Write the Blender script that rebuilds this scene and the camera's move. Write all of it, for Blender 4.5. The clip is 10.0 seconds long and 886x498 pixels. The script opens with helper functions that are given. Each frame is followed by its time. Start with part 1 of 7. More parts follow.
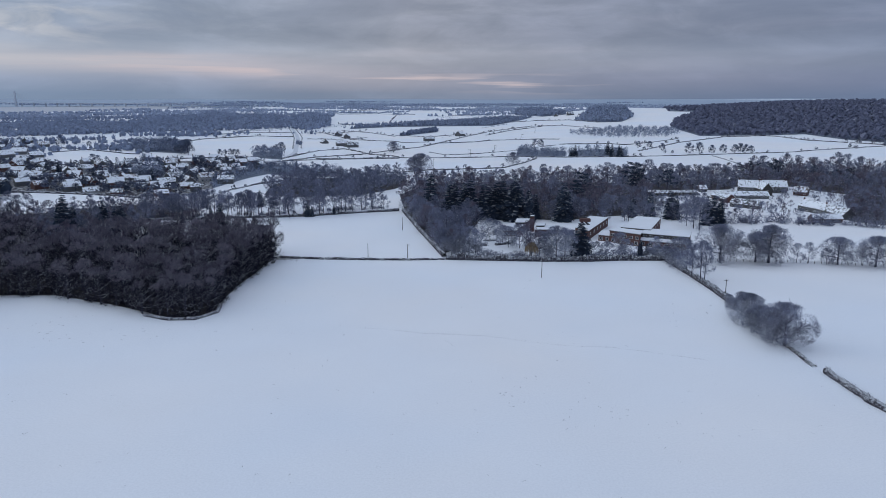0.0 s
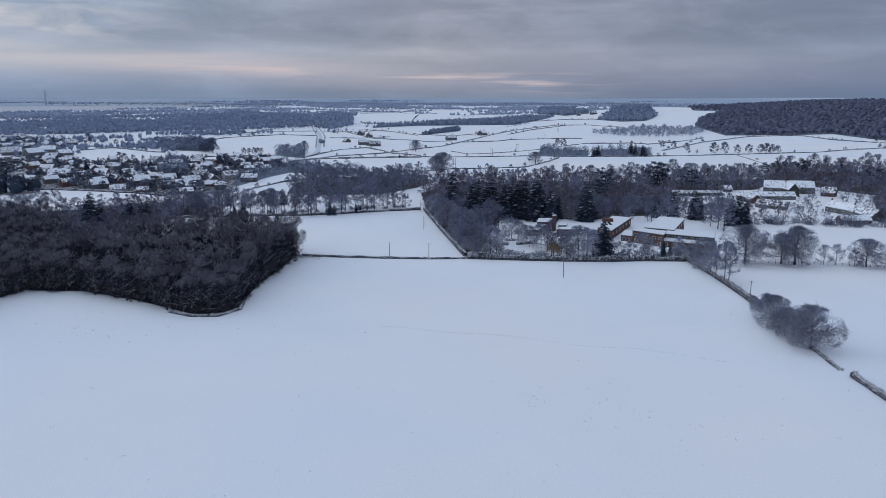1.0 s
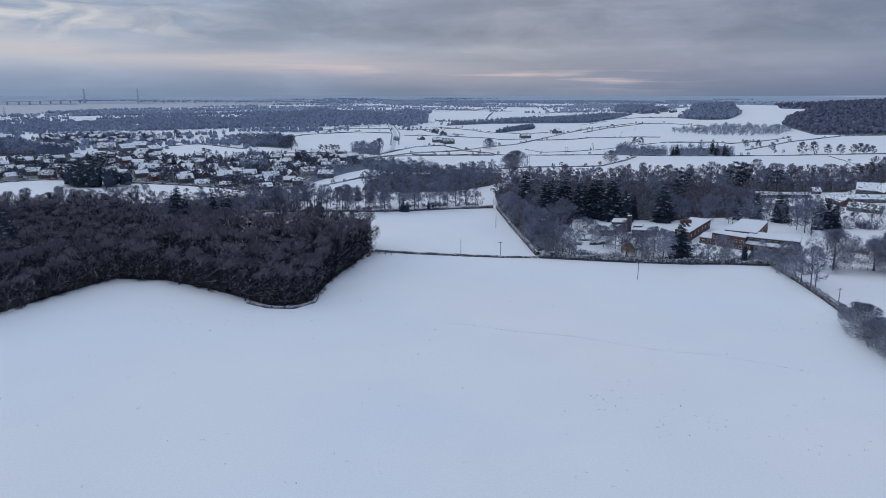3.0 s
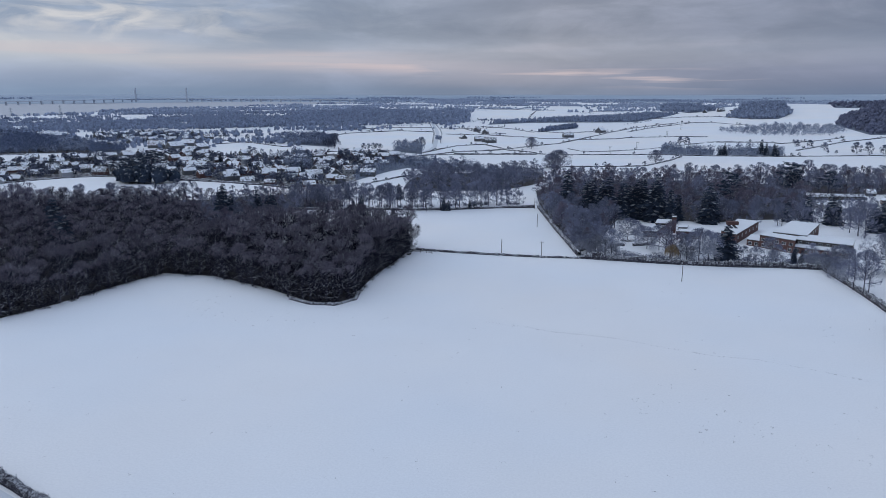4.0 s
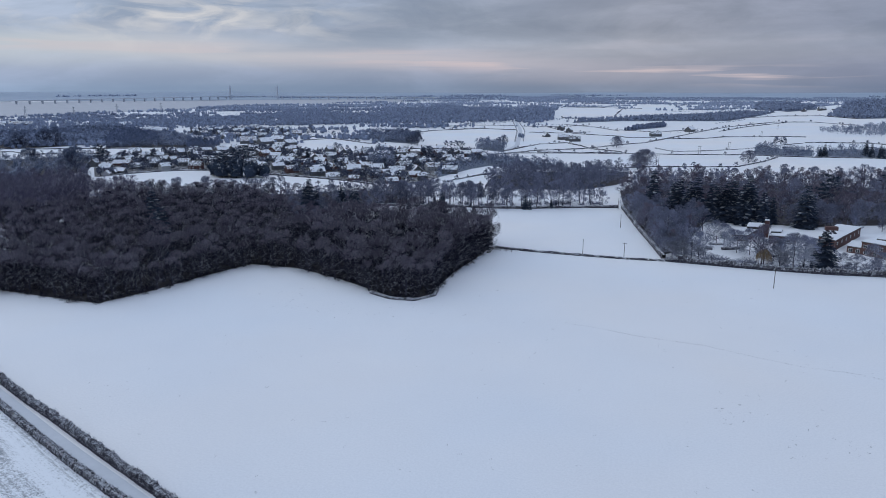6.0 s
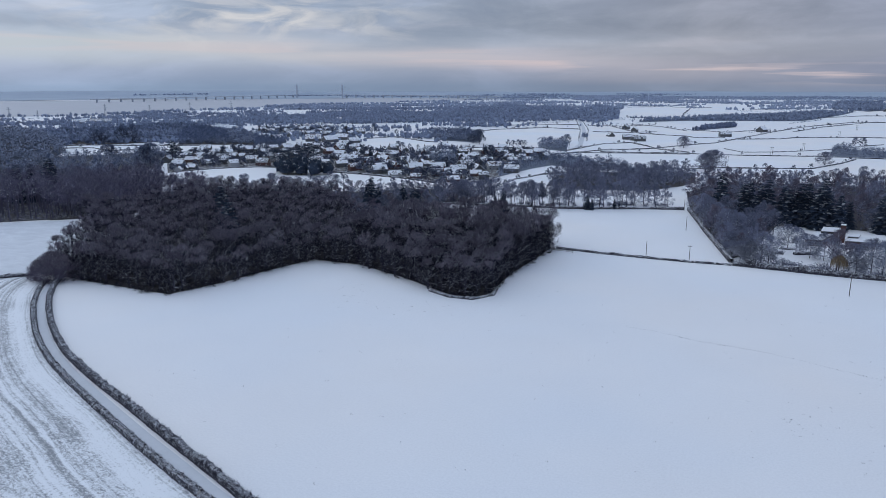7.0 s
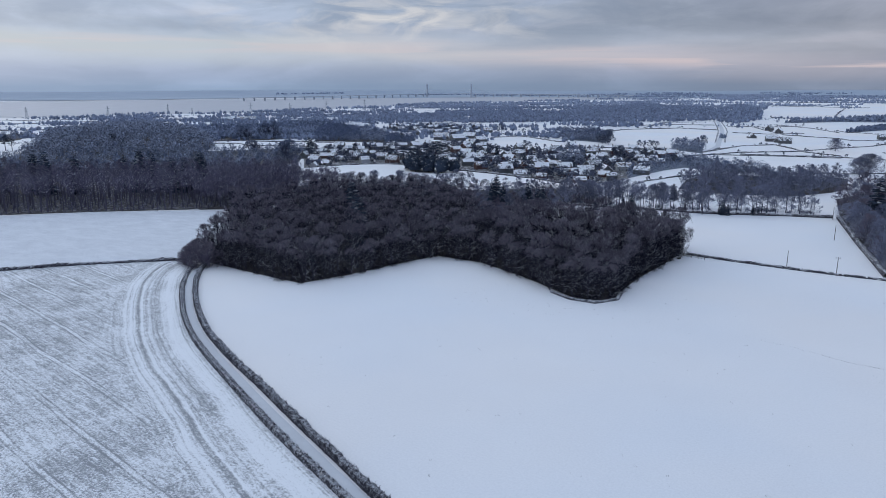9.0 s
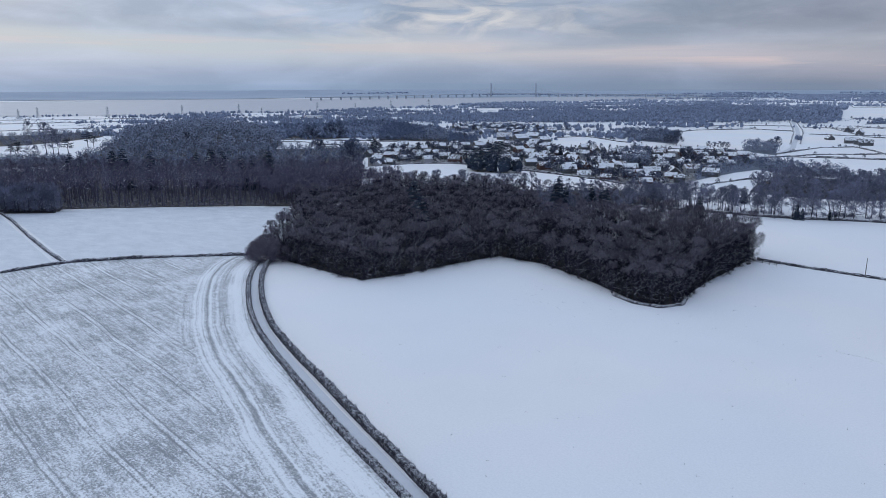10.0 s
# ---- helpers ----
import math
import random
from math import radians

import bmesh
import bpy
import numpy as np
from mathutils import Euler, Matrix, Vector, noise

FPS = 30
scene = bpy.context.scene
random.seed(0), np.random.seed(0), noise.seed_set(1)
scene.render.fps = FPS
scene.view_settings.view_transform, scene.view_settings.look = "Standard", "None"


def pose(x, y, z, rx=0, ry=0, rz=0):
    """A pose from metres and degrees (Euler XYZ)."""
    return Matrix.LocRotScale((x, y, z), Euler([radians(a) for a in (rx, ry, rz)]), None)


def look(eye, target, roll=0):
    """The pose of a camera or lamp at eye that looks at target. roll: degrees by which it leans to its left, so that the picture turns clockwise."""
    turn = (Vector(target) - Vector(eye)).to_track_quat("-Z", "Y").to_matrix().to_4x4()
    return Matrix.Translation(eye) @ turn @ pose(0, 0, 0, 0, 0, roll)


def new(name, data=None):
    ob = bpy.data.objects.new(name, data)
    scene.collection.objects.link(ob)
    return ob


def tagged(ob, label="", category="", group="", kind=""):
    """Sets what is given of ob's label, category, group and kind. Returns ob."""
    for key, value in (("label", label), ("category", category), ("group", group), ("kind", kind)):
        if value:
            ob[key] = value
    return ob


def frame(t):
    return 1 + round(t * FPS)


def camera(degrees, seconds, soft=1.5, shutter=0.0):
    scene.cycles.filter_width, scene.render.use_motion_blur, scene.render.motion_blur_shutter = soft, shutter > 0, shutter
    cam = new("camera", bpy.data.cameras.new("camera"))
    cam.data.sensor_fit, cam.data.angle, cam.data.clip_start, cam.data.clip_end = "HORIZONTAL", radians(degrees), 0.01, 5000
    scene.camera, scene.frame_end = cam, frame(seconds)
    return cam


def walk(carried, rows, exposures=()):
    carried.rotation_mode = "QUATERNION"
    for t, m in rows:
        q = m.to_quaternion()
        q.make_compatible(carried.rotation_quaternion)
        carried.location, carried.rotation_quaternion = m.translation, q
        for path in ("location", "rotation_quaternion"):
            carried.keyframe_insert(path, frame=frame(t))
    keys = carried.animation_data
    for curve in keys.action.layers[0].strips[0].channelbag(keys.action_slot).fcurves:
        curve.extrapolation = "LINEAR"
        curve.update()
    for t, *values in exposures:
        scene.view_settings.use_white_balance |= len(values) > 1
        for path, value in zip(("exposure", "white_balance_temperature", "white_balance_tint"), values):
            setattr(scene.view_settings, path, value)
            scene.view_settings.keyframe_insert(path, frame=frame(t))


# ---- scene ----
cam = camera(64.76, 10.0, soft=0.5)
walk(cam, [
        (0, pose(0, 0, 80, 77.50, -0.14, 0.00)),
        (0.5, pose(0, 0, 80, 77.46, -0.15, 0.34)),
        (1, pose(0, 0, 80, 77.42, -0.15, 1.79)),
        (1.5, pose(0, 0, 80, 77.39, -0.12, 3.27)),
        (2, pose(0, 0, 80, 77.35, -0.10, 4.74)),
        (2.5, pose(0, 0, 80, 77.29, -0.08, 6.16)),
        (4, pose(0, 0, 80, 77.15, -0.00, 11.17)),
        (4.5, pose(0, 0, 80, 77.10, -0.00, 12.72)),
        (5, pose(0, 0, 80, 77.05, 0.01, 14.35)),
        (5.5, pose(0, 0, 80, 77.01, 0.01, 15.85)),
        (7, pose(0, 0, 80, 76.88, 0.04, 22.89)),
        (7.5, pose(0, 0, 80, 76.84, 0.07, 25.39)),
        (8, pose(0, 0, 80, 76.82, 0.09, 28.04)),
        (8.5, pose(0, 0, 80, 76.82, 0.14, 30.52)),
        (9, pose(0, 0, 80, 76.82, 0.16, 33.16)),
        (9.5, pose(0, 0, 80, 76.81, 0.18, 35.64)),
        (10, pose(0, 0, 80, 76.81, 0.21, 38.27)),
    ],
    [(0, 0.0), (5, 0.02), (10, 0.08)])

# ---- world, sun ----
SUN_UP, SUN_TURN = 20.0, 78.0


def node(nt, kind, inputs=(), operation="", attribute_name=""):
    n = nt.nodes.new(kind)
    if operation:
        n.operation = operation
    if attribute_name:
        n.attribute_name = attribute_name
    for slot, value in inputs:
        if isinstance(value, bpy.types.NodeSocket):
            nt.links.new(value, n.inputs[slot])
        else:
            n.inputs[slot].default_value = value
    return n


def ramp(nt, fac, stops, mode="LINEAR"):
    n = node(nt, "ShaderNodeValToRGB", [(0, fac)])
    n.color_ramp.interpolation = mode
    e = n.color_ramp.elements
    while len(e) < len(stops):
        e.new(0.5)
    for el, (p, c) in zip(e, stops):
        el.position, el.color = p, (*c, 1) if len(c) == 3 else c
    return n.outputs[0]


def mth(nt, op, a, b=0.0, clamp=False):
    n = node(nt, "ShaderNodeMath", [(0, a), (1, b)], operation=op)
    n.use_clamp = clamp
    return n.outputs[0]


def blend(nt, fac, a, b, how="MIX"):
    n = node(nt, "ShaderNodeMix")
    n.data_type, n.blend_type = "RGBA", how
    for slot, value in ((0, fac), (6, a), (7, b)):
        if isinstance(value, bpy.types.NodeSocket):
            nt.links.new(value, n.inputs[slot])
        else:
            n.inputs[slot].default_value = value if slot == 0 else (*value, 1)
    return n.outputs[2]


def make_world():
    world = bpy.data.worlds.new("overcast_sky")
    scene.world = world
    world.use_nodes = True
    nt = world.node_tree
    nt.nodes.clear()
    way = node(nt, "ShaderNodeTexCoord").outputs["Generated"]
    xyz = node(nt, "ShaderNodeSeparateXYZ", [(0, way)])
    up = xyz.outputs[2]
    sky = node(nt, "ShaderNodeTexSky")
    sky.sky_type, sky.sun_disc, sky.dust_density = "NISHITA", False, 3.0
    sky.sun_elevation, sky.sun_rotation = radians(SUN_UP), radians(-SUN_TURN)
    clear = blend(nt, 1.0, sky.outputs[0], (0.08, 0.08, 0.08), "MULTIPLY")
    # cloud deck: brighter overhead, a thin paler layer above the horizon, haze at the rim
    base = ramp(nt, mth(nt, "MULTIPLY", up, 1.0, True), [
        (0.0, (0.24, 0.29, 0.39)), (0.010, (0.28, 0.315, 0.41)), (0.022, (0.325, 0.35, 0.44)), (0.04, (0.385, 0.405, 0.475)), (0.056, (0.38, 0.41, 0.485)),
        (0.075, (0.305, 0.335, 0.41)), (0.12, (0.34, 0.37, 0.45)), (0.22, (0.38, 0.41, 0.50)), (0.45, (0.58, 0.65, 0.77)), (1.0, (0.80, 0.88, 1.0))])
    # towards the hidden low sun the deck is paler, away from it bluer and darker
    s = Vector((-math.sin(radians(SUN_TURN)), math.cos(radians(SUN_TURN)), 0.15)).normalized()
    side = node(nt, "ShaderNodeVectorMath", [(0, way), (1, s)], operation="DOT_PRODUCT").outputs["Value"]
    tint = ramp(nt, mth(nt, "MULTIPLY_ADD", side, 0.5), [(0.30, (0.62, 0.73, 0.92)), (0.50, (0.78, 0.85, 0.97)), (0.63, (0.93, 0.97, 1.03)), (0.83, (0.95, 1.10, 1.24)), (1.0, (1.20, 1.42, 1.61))])
    base = blend(nt, 1.0, base, tint, "MULTIPLY")
    # long streaks, in bands that lie nearly level
    flat = node(nt, "ShaderNodeMapping", [(0, way), (3, (1.6, 1.6, 20.0))]).outputs[0]
    streak = node(nt, "ShaderNodeTexNoise", [("Vector", flat), ("Scale", 1.5), ("Detail", 6.0), ("Roughness", 0.5), ("Distortion", 0.15)]).outputs[0]
    soft = node(nt, "ShaderNodeMapping", [(0, way), (1, (3.1, 1.7, 0.4)), (3, (3.0, 3.0, 11.0))]).outputs[0]
    puff = node(nt, "ShaderNodeTexNoise", [("Vector", soft), ("Scale", 2.0), ("Detail", 8.0), ("Roughness", 0.55), ("Distortion", 0.35)]).outputs[0]
    lit = ramp(nt, streak, [(0.30, (0.91, 0.92, 0.94)), (0.47, (0.99, 0.99, 1.0)), (0.58, (1.03, 1.02, 1.02)), (0.66, (1.12, 1.08, 1.07))])
    lit2 = ramp(nt, puff, [(0.34, (0.91, 0.92, 0.94)), (0.48, (0.97, 0.97, 0.98)), (0.60, (1.07, 1.06, 1.07)), (0.70, (1.12, 1.11, 1.12))])
    heap = node(nt, "ShaderNodeMapping", [(0, way), (1, (0.7, 4.2, 1.3)), (3, (4.2, 4.2, 15.0))]).outputs[0]
    heap = node(nt, "ShaderNodeTexNoise", [("Vector", heap), ("Scale", 1.6), ("Detail", 9.0), ("Roughness", 0.6), ("Distortion", 0.6)]).outputs[0]
    above = ramp(nt, up, [(0.045, (0, 0, 0)), (0.085, (1, 1, 1))])
    lit3 = blend(nt, above, (1.0, 1.0, 1.0), ramp(nt, heap, [(0.40, (0.90, 0.91, 0.93)), (0.52, (1.0, 1.0, 1.0)), (0.60, (1.10, 1.09, 1.09)), (0.68, (1.15, 1.14, 1.14))]))
    deck = blend(nt, 1.0, blend(nt, 1.0, base, lit, "MULTIPLY"), blend(nt, 1.0, lit2, lit3, "MULTIPLY"), "MULTIPLY")
    # a long pale break in the deck that sinks towards the north, edged with rose where it is thinnest
    az = mth(nt, "ARCTAN2", mth(nt, "MULTIPLY", xyz.outputs[0], -1.0), xyz.outputs[1])

    def bell(value, mid, half):
        q = mth(nt, "MULTIPLY", mth(nt, "SUBTRACT", value, mid), 1 / half)
        return mth(nt, "POWER", 2.718, mth(nt, "MULTIPLY", mth(nt, "MULTIPLY", q, q), -1.0))

    turn = mth(nt, "MULTIPLY_ADD", az, 0.4)
    lift = ramp(nt, turn, [(0.40, (0.010, 0.010, 0.010)), (0.50, (0.018, 0.018, 0.018)), (0.60, (0.034, 0.034, 0.034)), (0.74, (0.047, 0.047, 0.047)), (0.95, (0.058, 0.058, 0.058))], "B_SPLINE")
    line = mth(nt, "SUBTRACT", up, mth(nt, "MULTIPLY", mth(nt, "SUBTRACT", streak, 0.5), 0.05))
    wide = ramp(nt, turn, [(0.44, (0, 0, 0)), (0.56, (0.35, 0.35, 0.35)), (0.66, (0.9, 0.9, 0.9)), (0.95, (0.85, 0.85, 0.85))], "B_SPLINE")
    deck = blend(nt, mth(nt, "MULTIPLY", bell(line, lift, 0.015), wide, True), deck, ramp(nt, turn, [(0.62, (0.58, 0.555, 0.645)), (0.86, (0.50, 0.58, 0.685))]))
    fine = node(nt, "ShaderNodeMapping", [(0, way), (1, (0.3, 0.9, 0.0)), (3, (3.2, 3.2, 70.0))]).outputs[0]
    fine = node(nt, "ShaderNodeTexNoise", [("Vector", fine), ("Scale", 1.4), ("Detail", 4.0), ("Roughness", 0.5)]).outputs[0]
    rose = ramp(nt, turn, [(0.38, (0, 0, 0)), (0.46, (1, 1, 1)), (0.60, (1, 1, 1)), (0.72, (0.45, 0.45, 0.45))])
    glow = mth(nt, "MULTIPLY", mth(nt, "MULTIPLY", ramp(nt, fine, [(0.50, (0, 0, 0)), (0.62, (1, 1, 1))]), rose), bell(up, lift, 0.010))
    deck = blend(nt, mth(nt, "MULTIPLY", glow, 0.75, True), deck, (0.66, 0.58, 0.64))
    # torn pale wisps below a thinner patch of the deck
    torn = node(nt, "ShaderNodeMapping", [(0, way), (1, (1.9, 0.2, 0.6)), (2, (0.0, 0.10, 0.0)), (3, (7.0, 7.0, 26.0))]).outputs[0]
    torn = node(nt, "ShaderNodeTexNoise", [("Vector", torn), ("Scale", 1.7), ("Detail", 8.0), ("Roughness", 0.55), ("Distortion", 0.8)]).outputs[0]
    wisp = mth(nt, "MULTIPLY", ramp(nt, torn, [(0.44, (0, 0, 0)), (0.66, (1, 1, 1))]), mth(nt, "MULTIPLY", bell(az, 0.66, 0.20), bell(up, 0.088, 0.030)))
    deck = blend(nt, mth(nt, "MULTIPLY", wisp, 0.75, True), deck, (0.74, 0.75, 0.80))
    thin = mth(nt, "MULTIPLY", bell(az, 1.30, 0.13), bell(up, 0.14, 0.035))
    deck = blend(nt, mth(nt, "MULTIPLY", thin, 0.9, True), deck, (0.95, 0.95, 0.97))
    out = blend(nt, 1.0, blend(nt, 0.97, clear, deck), (0.96, 0.93, 0.875), "MULTIPLY")
    bg = node(nt, "ShaderNodeBackground", [(0, out), (1, 1.0)])
    node(nt, "ShaderNodeOutputWorld", [(0, bg.outputs[0])])


make_world()
sun = new("sun", bpy.data.lights.new("sun", "SUN"))
sun.data.energy, sun.data.angle, sun.data.color = 0.5, radians(40), (1.0, 0.98, 0.965)
a, e = radians(SUN_TURN), radians(SUN_UP)
sun.matrix_basis = look((0, 0, 0), (math.sin(a) * math.cos(e), -math.cos(a) * math.cos(e), -math.sin(e)))


# ---- materials ----
def material(name):
    m = bpy.data.materials.new(name)
    m.use_nodes = True
    nt = m.node_tree
    return m, nt, nt.nodes["Principled BSDF"]


def put(nt, shader, **inputs):
    for key, value in inputs.items():
        slot = shader.inputs[key.replace("_", " ").title()]
        if isinstance(value, bpy.types.NodeSocket):
            nt.links.new(value, slot)
        else:
            slot.default_value = (*value, 1) if isinstance(value, tuple) else value


def spots(nt, scale, detail=4.0, rough=0.55, vec=None, stretch=(1, 1, 1)):
    vec = vec or node(nt, "ShaderNodeNewGeometry").outputs["Position"]
    vec = node(nt, "ShaderNodeMapping", [(0, vec), (3, stretch)]).outputs[0]
    return node(nt, "ShaderNodeTexNoise", [("Vector", vec), ("Scale", scale), ("Detail", detail), ("Roughness", rough)]).outputs[0]


def relief(nt, height, strength, distance):
    return node(nt, "ShaderNodeBump", [("Height", height), ("Strength", strength), ("Distance", distance)]).outputs[0]


SNOW = (0.80, 0.83, 0.88)


def snow_material():
    m, nt, p = material("snow_on_grass")
    drift = spots(nt, 0.02, 3)
    fine = spots(nt, 0.9, 6)
    blades = spots(nt, 3.0, 3, 0.7)
    thin = mth(nt, "MULTIPLY", ramp(nt, spots(nt, 0.05, 4), [(0.50, (0, 0, 0)), (0.75, (1, 1, 1))]),
               ramp(nt, blades, [(0.59, (0, 0, 0)), (0.71, (1, 1, 1))]))
    col = blend(nt, drift, (0.745, 0.757, 0.79), (0.832, 0.836, 0.856))
    # broad patches of bluer and of warmer snow, then the grain of the surface
    col = blend(nt, 1.0, col, ramp(nt, spots(nt, 0.007, 3), [(0.35, (0.955, 0.985, 1.02)), (0.65, (1.02, 0.995, 0.975))]), "MULTIPLY")
    col = blend(nt, 1.0, col, ramp(nt, spots(nt, 1.8, 6, 0.8), [(0.30, (0.90, 0.905, 0.915)), (0.60, (1.02, 1.02, 1.02))]), "MULTIPLY")
    col = blend(nt, mth(nt, "MULTIPLY", thin, 0.45), col, (0.30, 0.30, 0.24))
    put(nt, p, base_color=col, roughness=0.75, normal=relief(nt, mth(nt, "ADD", fine, mth(nt, "MULTIPLY", drift, 6.0)), 0.5, 0.15))
    return m


def stubble_material():
    """Grass leys with a thin, broken snow cover; wheel tracks run along the lane."""
    m, nt, p = material("snow_on_stubble")
    pos = node(nt, "ShaderNodeNewGeometry").outputs["Position"]
    off = node(nt, "ShaderNodeAttribute", attribute_name="off_lane").outputs["Fac"]
    wander = mth(nt, "ADD", off, mth(nt, "MULTIPLY", mth(nt, "SUBTRACT", spots(nt, 0.03, 2), 0.5), 3.0))
    # bright headland along the hedge, a barer strip, two wheel tracks, then the drilled rows of the field
    levels = [(0.02, 0.35), (0.045, 0.30), (0.06, 0.62), (0.075, 0.15), (0.11, 0.04), (0.19, 0.08), (0.215, 0.52), (0.33, 0.50), (0.36, 0.22), (0.383, 0.85), (0.40, 0.85), (0.425, 0.38),
              (0.445, 0.02), (0.46, 0.02), (0.475, 0.45), (0.49, 0.05), (0.515, 0.52), (0.60, 0.48), (0.80, 0.42)]
    band = ramp(nt, mth(nt, "MULTIPLY", wander, 1 / 40), [(p_, (v_, v_, v_)) for p_, v_ in levels])
    lines = node(nt, "ShaderNodeCombineXYZ", [(0, mth(nt, "MULTIPLY", wander, 1.3)), (1, mth(nt, "MULTIPLY", spots(nt, 0.02, 1), 3.0))]).outputs[0]
    row = node(nt, "ShaderNodeTexNoise", [("Vector", lines), ("Scale", 1.0), ("Detail", 3.0)]).outputs[0]
    turned = node(nt, "ShaderNodeMapping", [(0, pos), (2, (0, 0, radians(8.5)))]).outputs[0]
    across = mth(nt, "ADD", node(nt, "ShaderNodeSeparateXYZ", [(0, turned)]).outputs[1], mth(nt, "MULTIPLY", spots(nt, 0.02, 2), 4.0))
    tram = ramp(nt, mth(nt, "FRACT", mth(nt, "MULTIPLY", across, 1 / 13.0)), [(0.40, (0.3, 0.3, 0.3)), (0.43, (1, 1, 1)), (0.46, (0, 0, 0)), (0.52, (0, 0, 0)), (0.55, (1, 1, 1)), (0.58, (0.3, 0.3, 0.3))])
    turned = node(nt, "ShaderNodeMapping", [(0, turned), (3, (0.07, 1.0, 1))]).outputs[0]
    drill = node(nt, "ShaderNodeTexNoise", [("Vector", turned), ("Scale", 0.75), ("Detail", 6.0), ("Roughness", 0.7)]).outputs[0]
    inner = ramp(nt, mth(nt, "MULTIPLY", off, 0.01), [(0.20, (0, 0, 0)), (0.28, (1, 1, 1))])
    pattern = blend(nt, inner, row, drill)
    tuft = spots(nt, 1.6, 8, 0.85)
    clump = spots(nt, 0.45, 4, 0.6)
    patchy = spots(nt, 0.06, 4)
    pattern = mth(nt, "ADD", mth(nt, "MULTIPLY", pattern, 0.28), mth(nt, "MULTIPLY", clump, 0.20))
    pattern = mth(nt, "ADD", pattern, mth(nt, "MULTIPLY", mth(nt, "MULTIPLY", tram, inner), mth(nt, "MULTIPLY", patchy, 0.19)))
    both = mth(nt, "ADD", mth(nt, "ADD", mth(nt, "SUBTRACT", pattern, 0.10), mth(nt, "MULTIPLY", tuft, 0.88)),
               mth(nt, "ADD", mth(nt, "MULTIPLY", band, 0.17), mth(nt, "MULTIPLY", patchy, 0.14)))
    bare = ramp(nt, both, [(0.695, (0, 0, 0)), (0.81, (1, 1, 1))])
    grass = blend(nt, spots(nt, 0.4, 3), (0.10, 0.114, 0.14), (0.175, 0.19, 0.215))
    col = blend(nt, mth(nt, "MULTIPLY", bare, 0.84), (0.78, 0.81, 0.86), grass)
    put(nt, p, base_color=col, roughness=0.8, normal=relief(nt, both, 0.6, 0.12))
    return m


def pasture_material():
    """Thin snow on pasture: faint drifts, grey mottling of grass tips, and a greyer tone put in for shade."""
    m, nt, p = material("thin_shaded_snow_on_pasture")
    pos = node(nt, "ShaderNodeNewGeometry").outputs["Position"]
    along = node(nt, "ShaderNodeMapping", [(0, pos), (2, (0, 0, radians(-38))), (3, (0.5, 1.0, 1))]).outputs[0]
    drift = node(nt, "ShaderNodeTexNoise", [("Vector", along), ("Scale", 0.14), ("Detail", 7.0), ("Roughness", 0.72)]).outputs[0]
    tips = spots(nt, 1.3, 7, 0.8)
    both = mth(nt, "ADD", mth(nt, "MULTIPLY", drift, 0.5), mth(nt, "MULTIPLY", tips, 0.5))
    thin = ramp(nt, both, [(0.40, (0, 0, 0)), (0.64, (1, 1, 1))])
    col = blend(nt, mth(nt, "MULTIPLY", thin, 0.5), (0.70, 0.735, 0.795), (0.33, 0.36, 0.42))
    put(nt, p, base_color=col, roughness=0.85, normal=relief(nt, both, 0.5, 0.1))
    return m


def bark_material(name, dark, pale, frost):
    """Bark, with snow lying along the upper side of limbs."""
    m, nt, p = material(name)
    grain = spots(nt, 3.0, 5, 0.6, stretch=(1, 1, 0.3))
    col = blend(nt, grain, dark, pale)
    nz = node(nt, "ShaderNodeSeparateXYZ", [(0, node(nt, "ShaderNodeNewGeometry").outputs["Normal"])]).outputs[2]
    lie = mth(nt, "MULTIPLY", ramp(nt, nz, [(0.10, (0, 0, 0)), (0.45, (1, 1, 1))]), ramp(nt, spots(nt, 1.1, 3), [(0.4, (0, 0, 0)), (0.55, (1, 1, 1))]))
    col = blend(nt, mth(nt, "MULTIPLY", lie, frost), col, SNOW)
    put(nt, p, base_color=col, roughness=1.0, normal=relief(nt, grain, 0.5, 0.05))
    p.inputs["Specular IOR Level"].default_value = 0.1
    return m


def twig_material(name, dark, pale, share, frost):
    """Fine twigs or needles: each spray has its own tone, and a share of them carries frost or snow."""
    m, nt, p = material(name)
    one = node(nt, "ShaderNodeNewGeometry").outputs["Random Per Island"]
    tree = node(nt, "ShaderNodeObjectInfo").outputs["Random"]
    col = blend(nt, mth(nt, "ADD", mth(nt, "MULTIPLY", one, 0.25), mth(nt, "MULTIPLY_ADD", tree, 0.65)), dark, pale)
    # tone varies from patch to patch; the blue lean stands in for haze
    sort = ramp(nt, spots(nt, 0.085, 2), [(0.34, (0.69, 0.71, 0.76)), (0.66, (1.22, 1.24, 1.31))])
    col = blend(nt, 1.0, col, sort, "MULTIPLY")
    white = ramp(nt, mth(nt, "FRACT", mth(nt, "MULTIPLY", one, 7.31)), [(1 - share - 0.02, (0, 0, 0)), (1 - share + 0.02, (1, 1, 1))])
    patch = ramp(nt, spots(nt, 0.12, 3), [(0.35, (0.35, 0.35, 0.35)), (0.65, (1, 1, 1))])
    col = blend(nt, mth(nt, "MULTIPLY", mth(nt, "MULTIPLY", white, patch), frost), col, SNOW)
    put(nt, p, base_color=col, roughness=1.0)
    p.inputs["Specular IOR Level"].default_value = 0.06
    return m


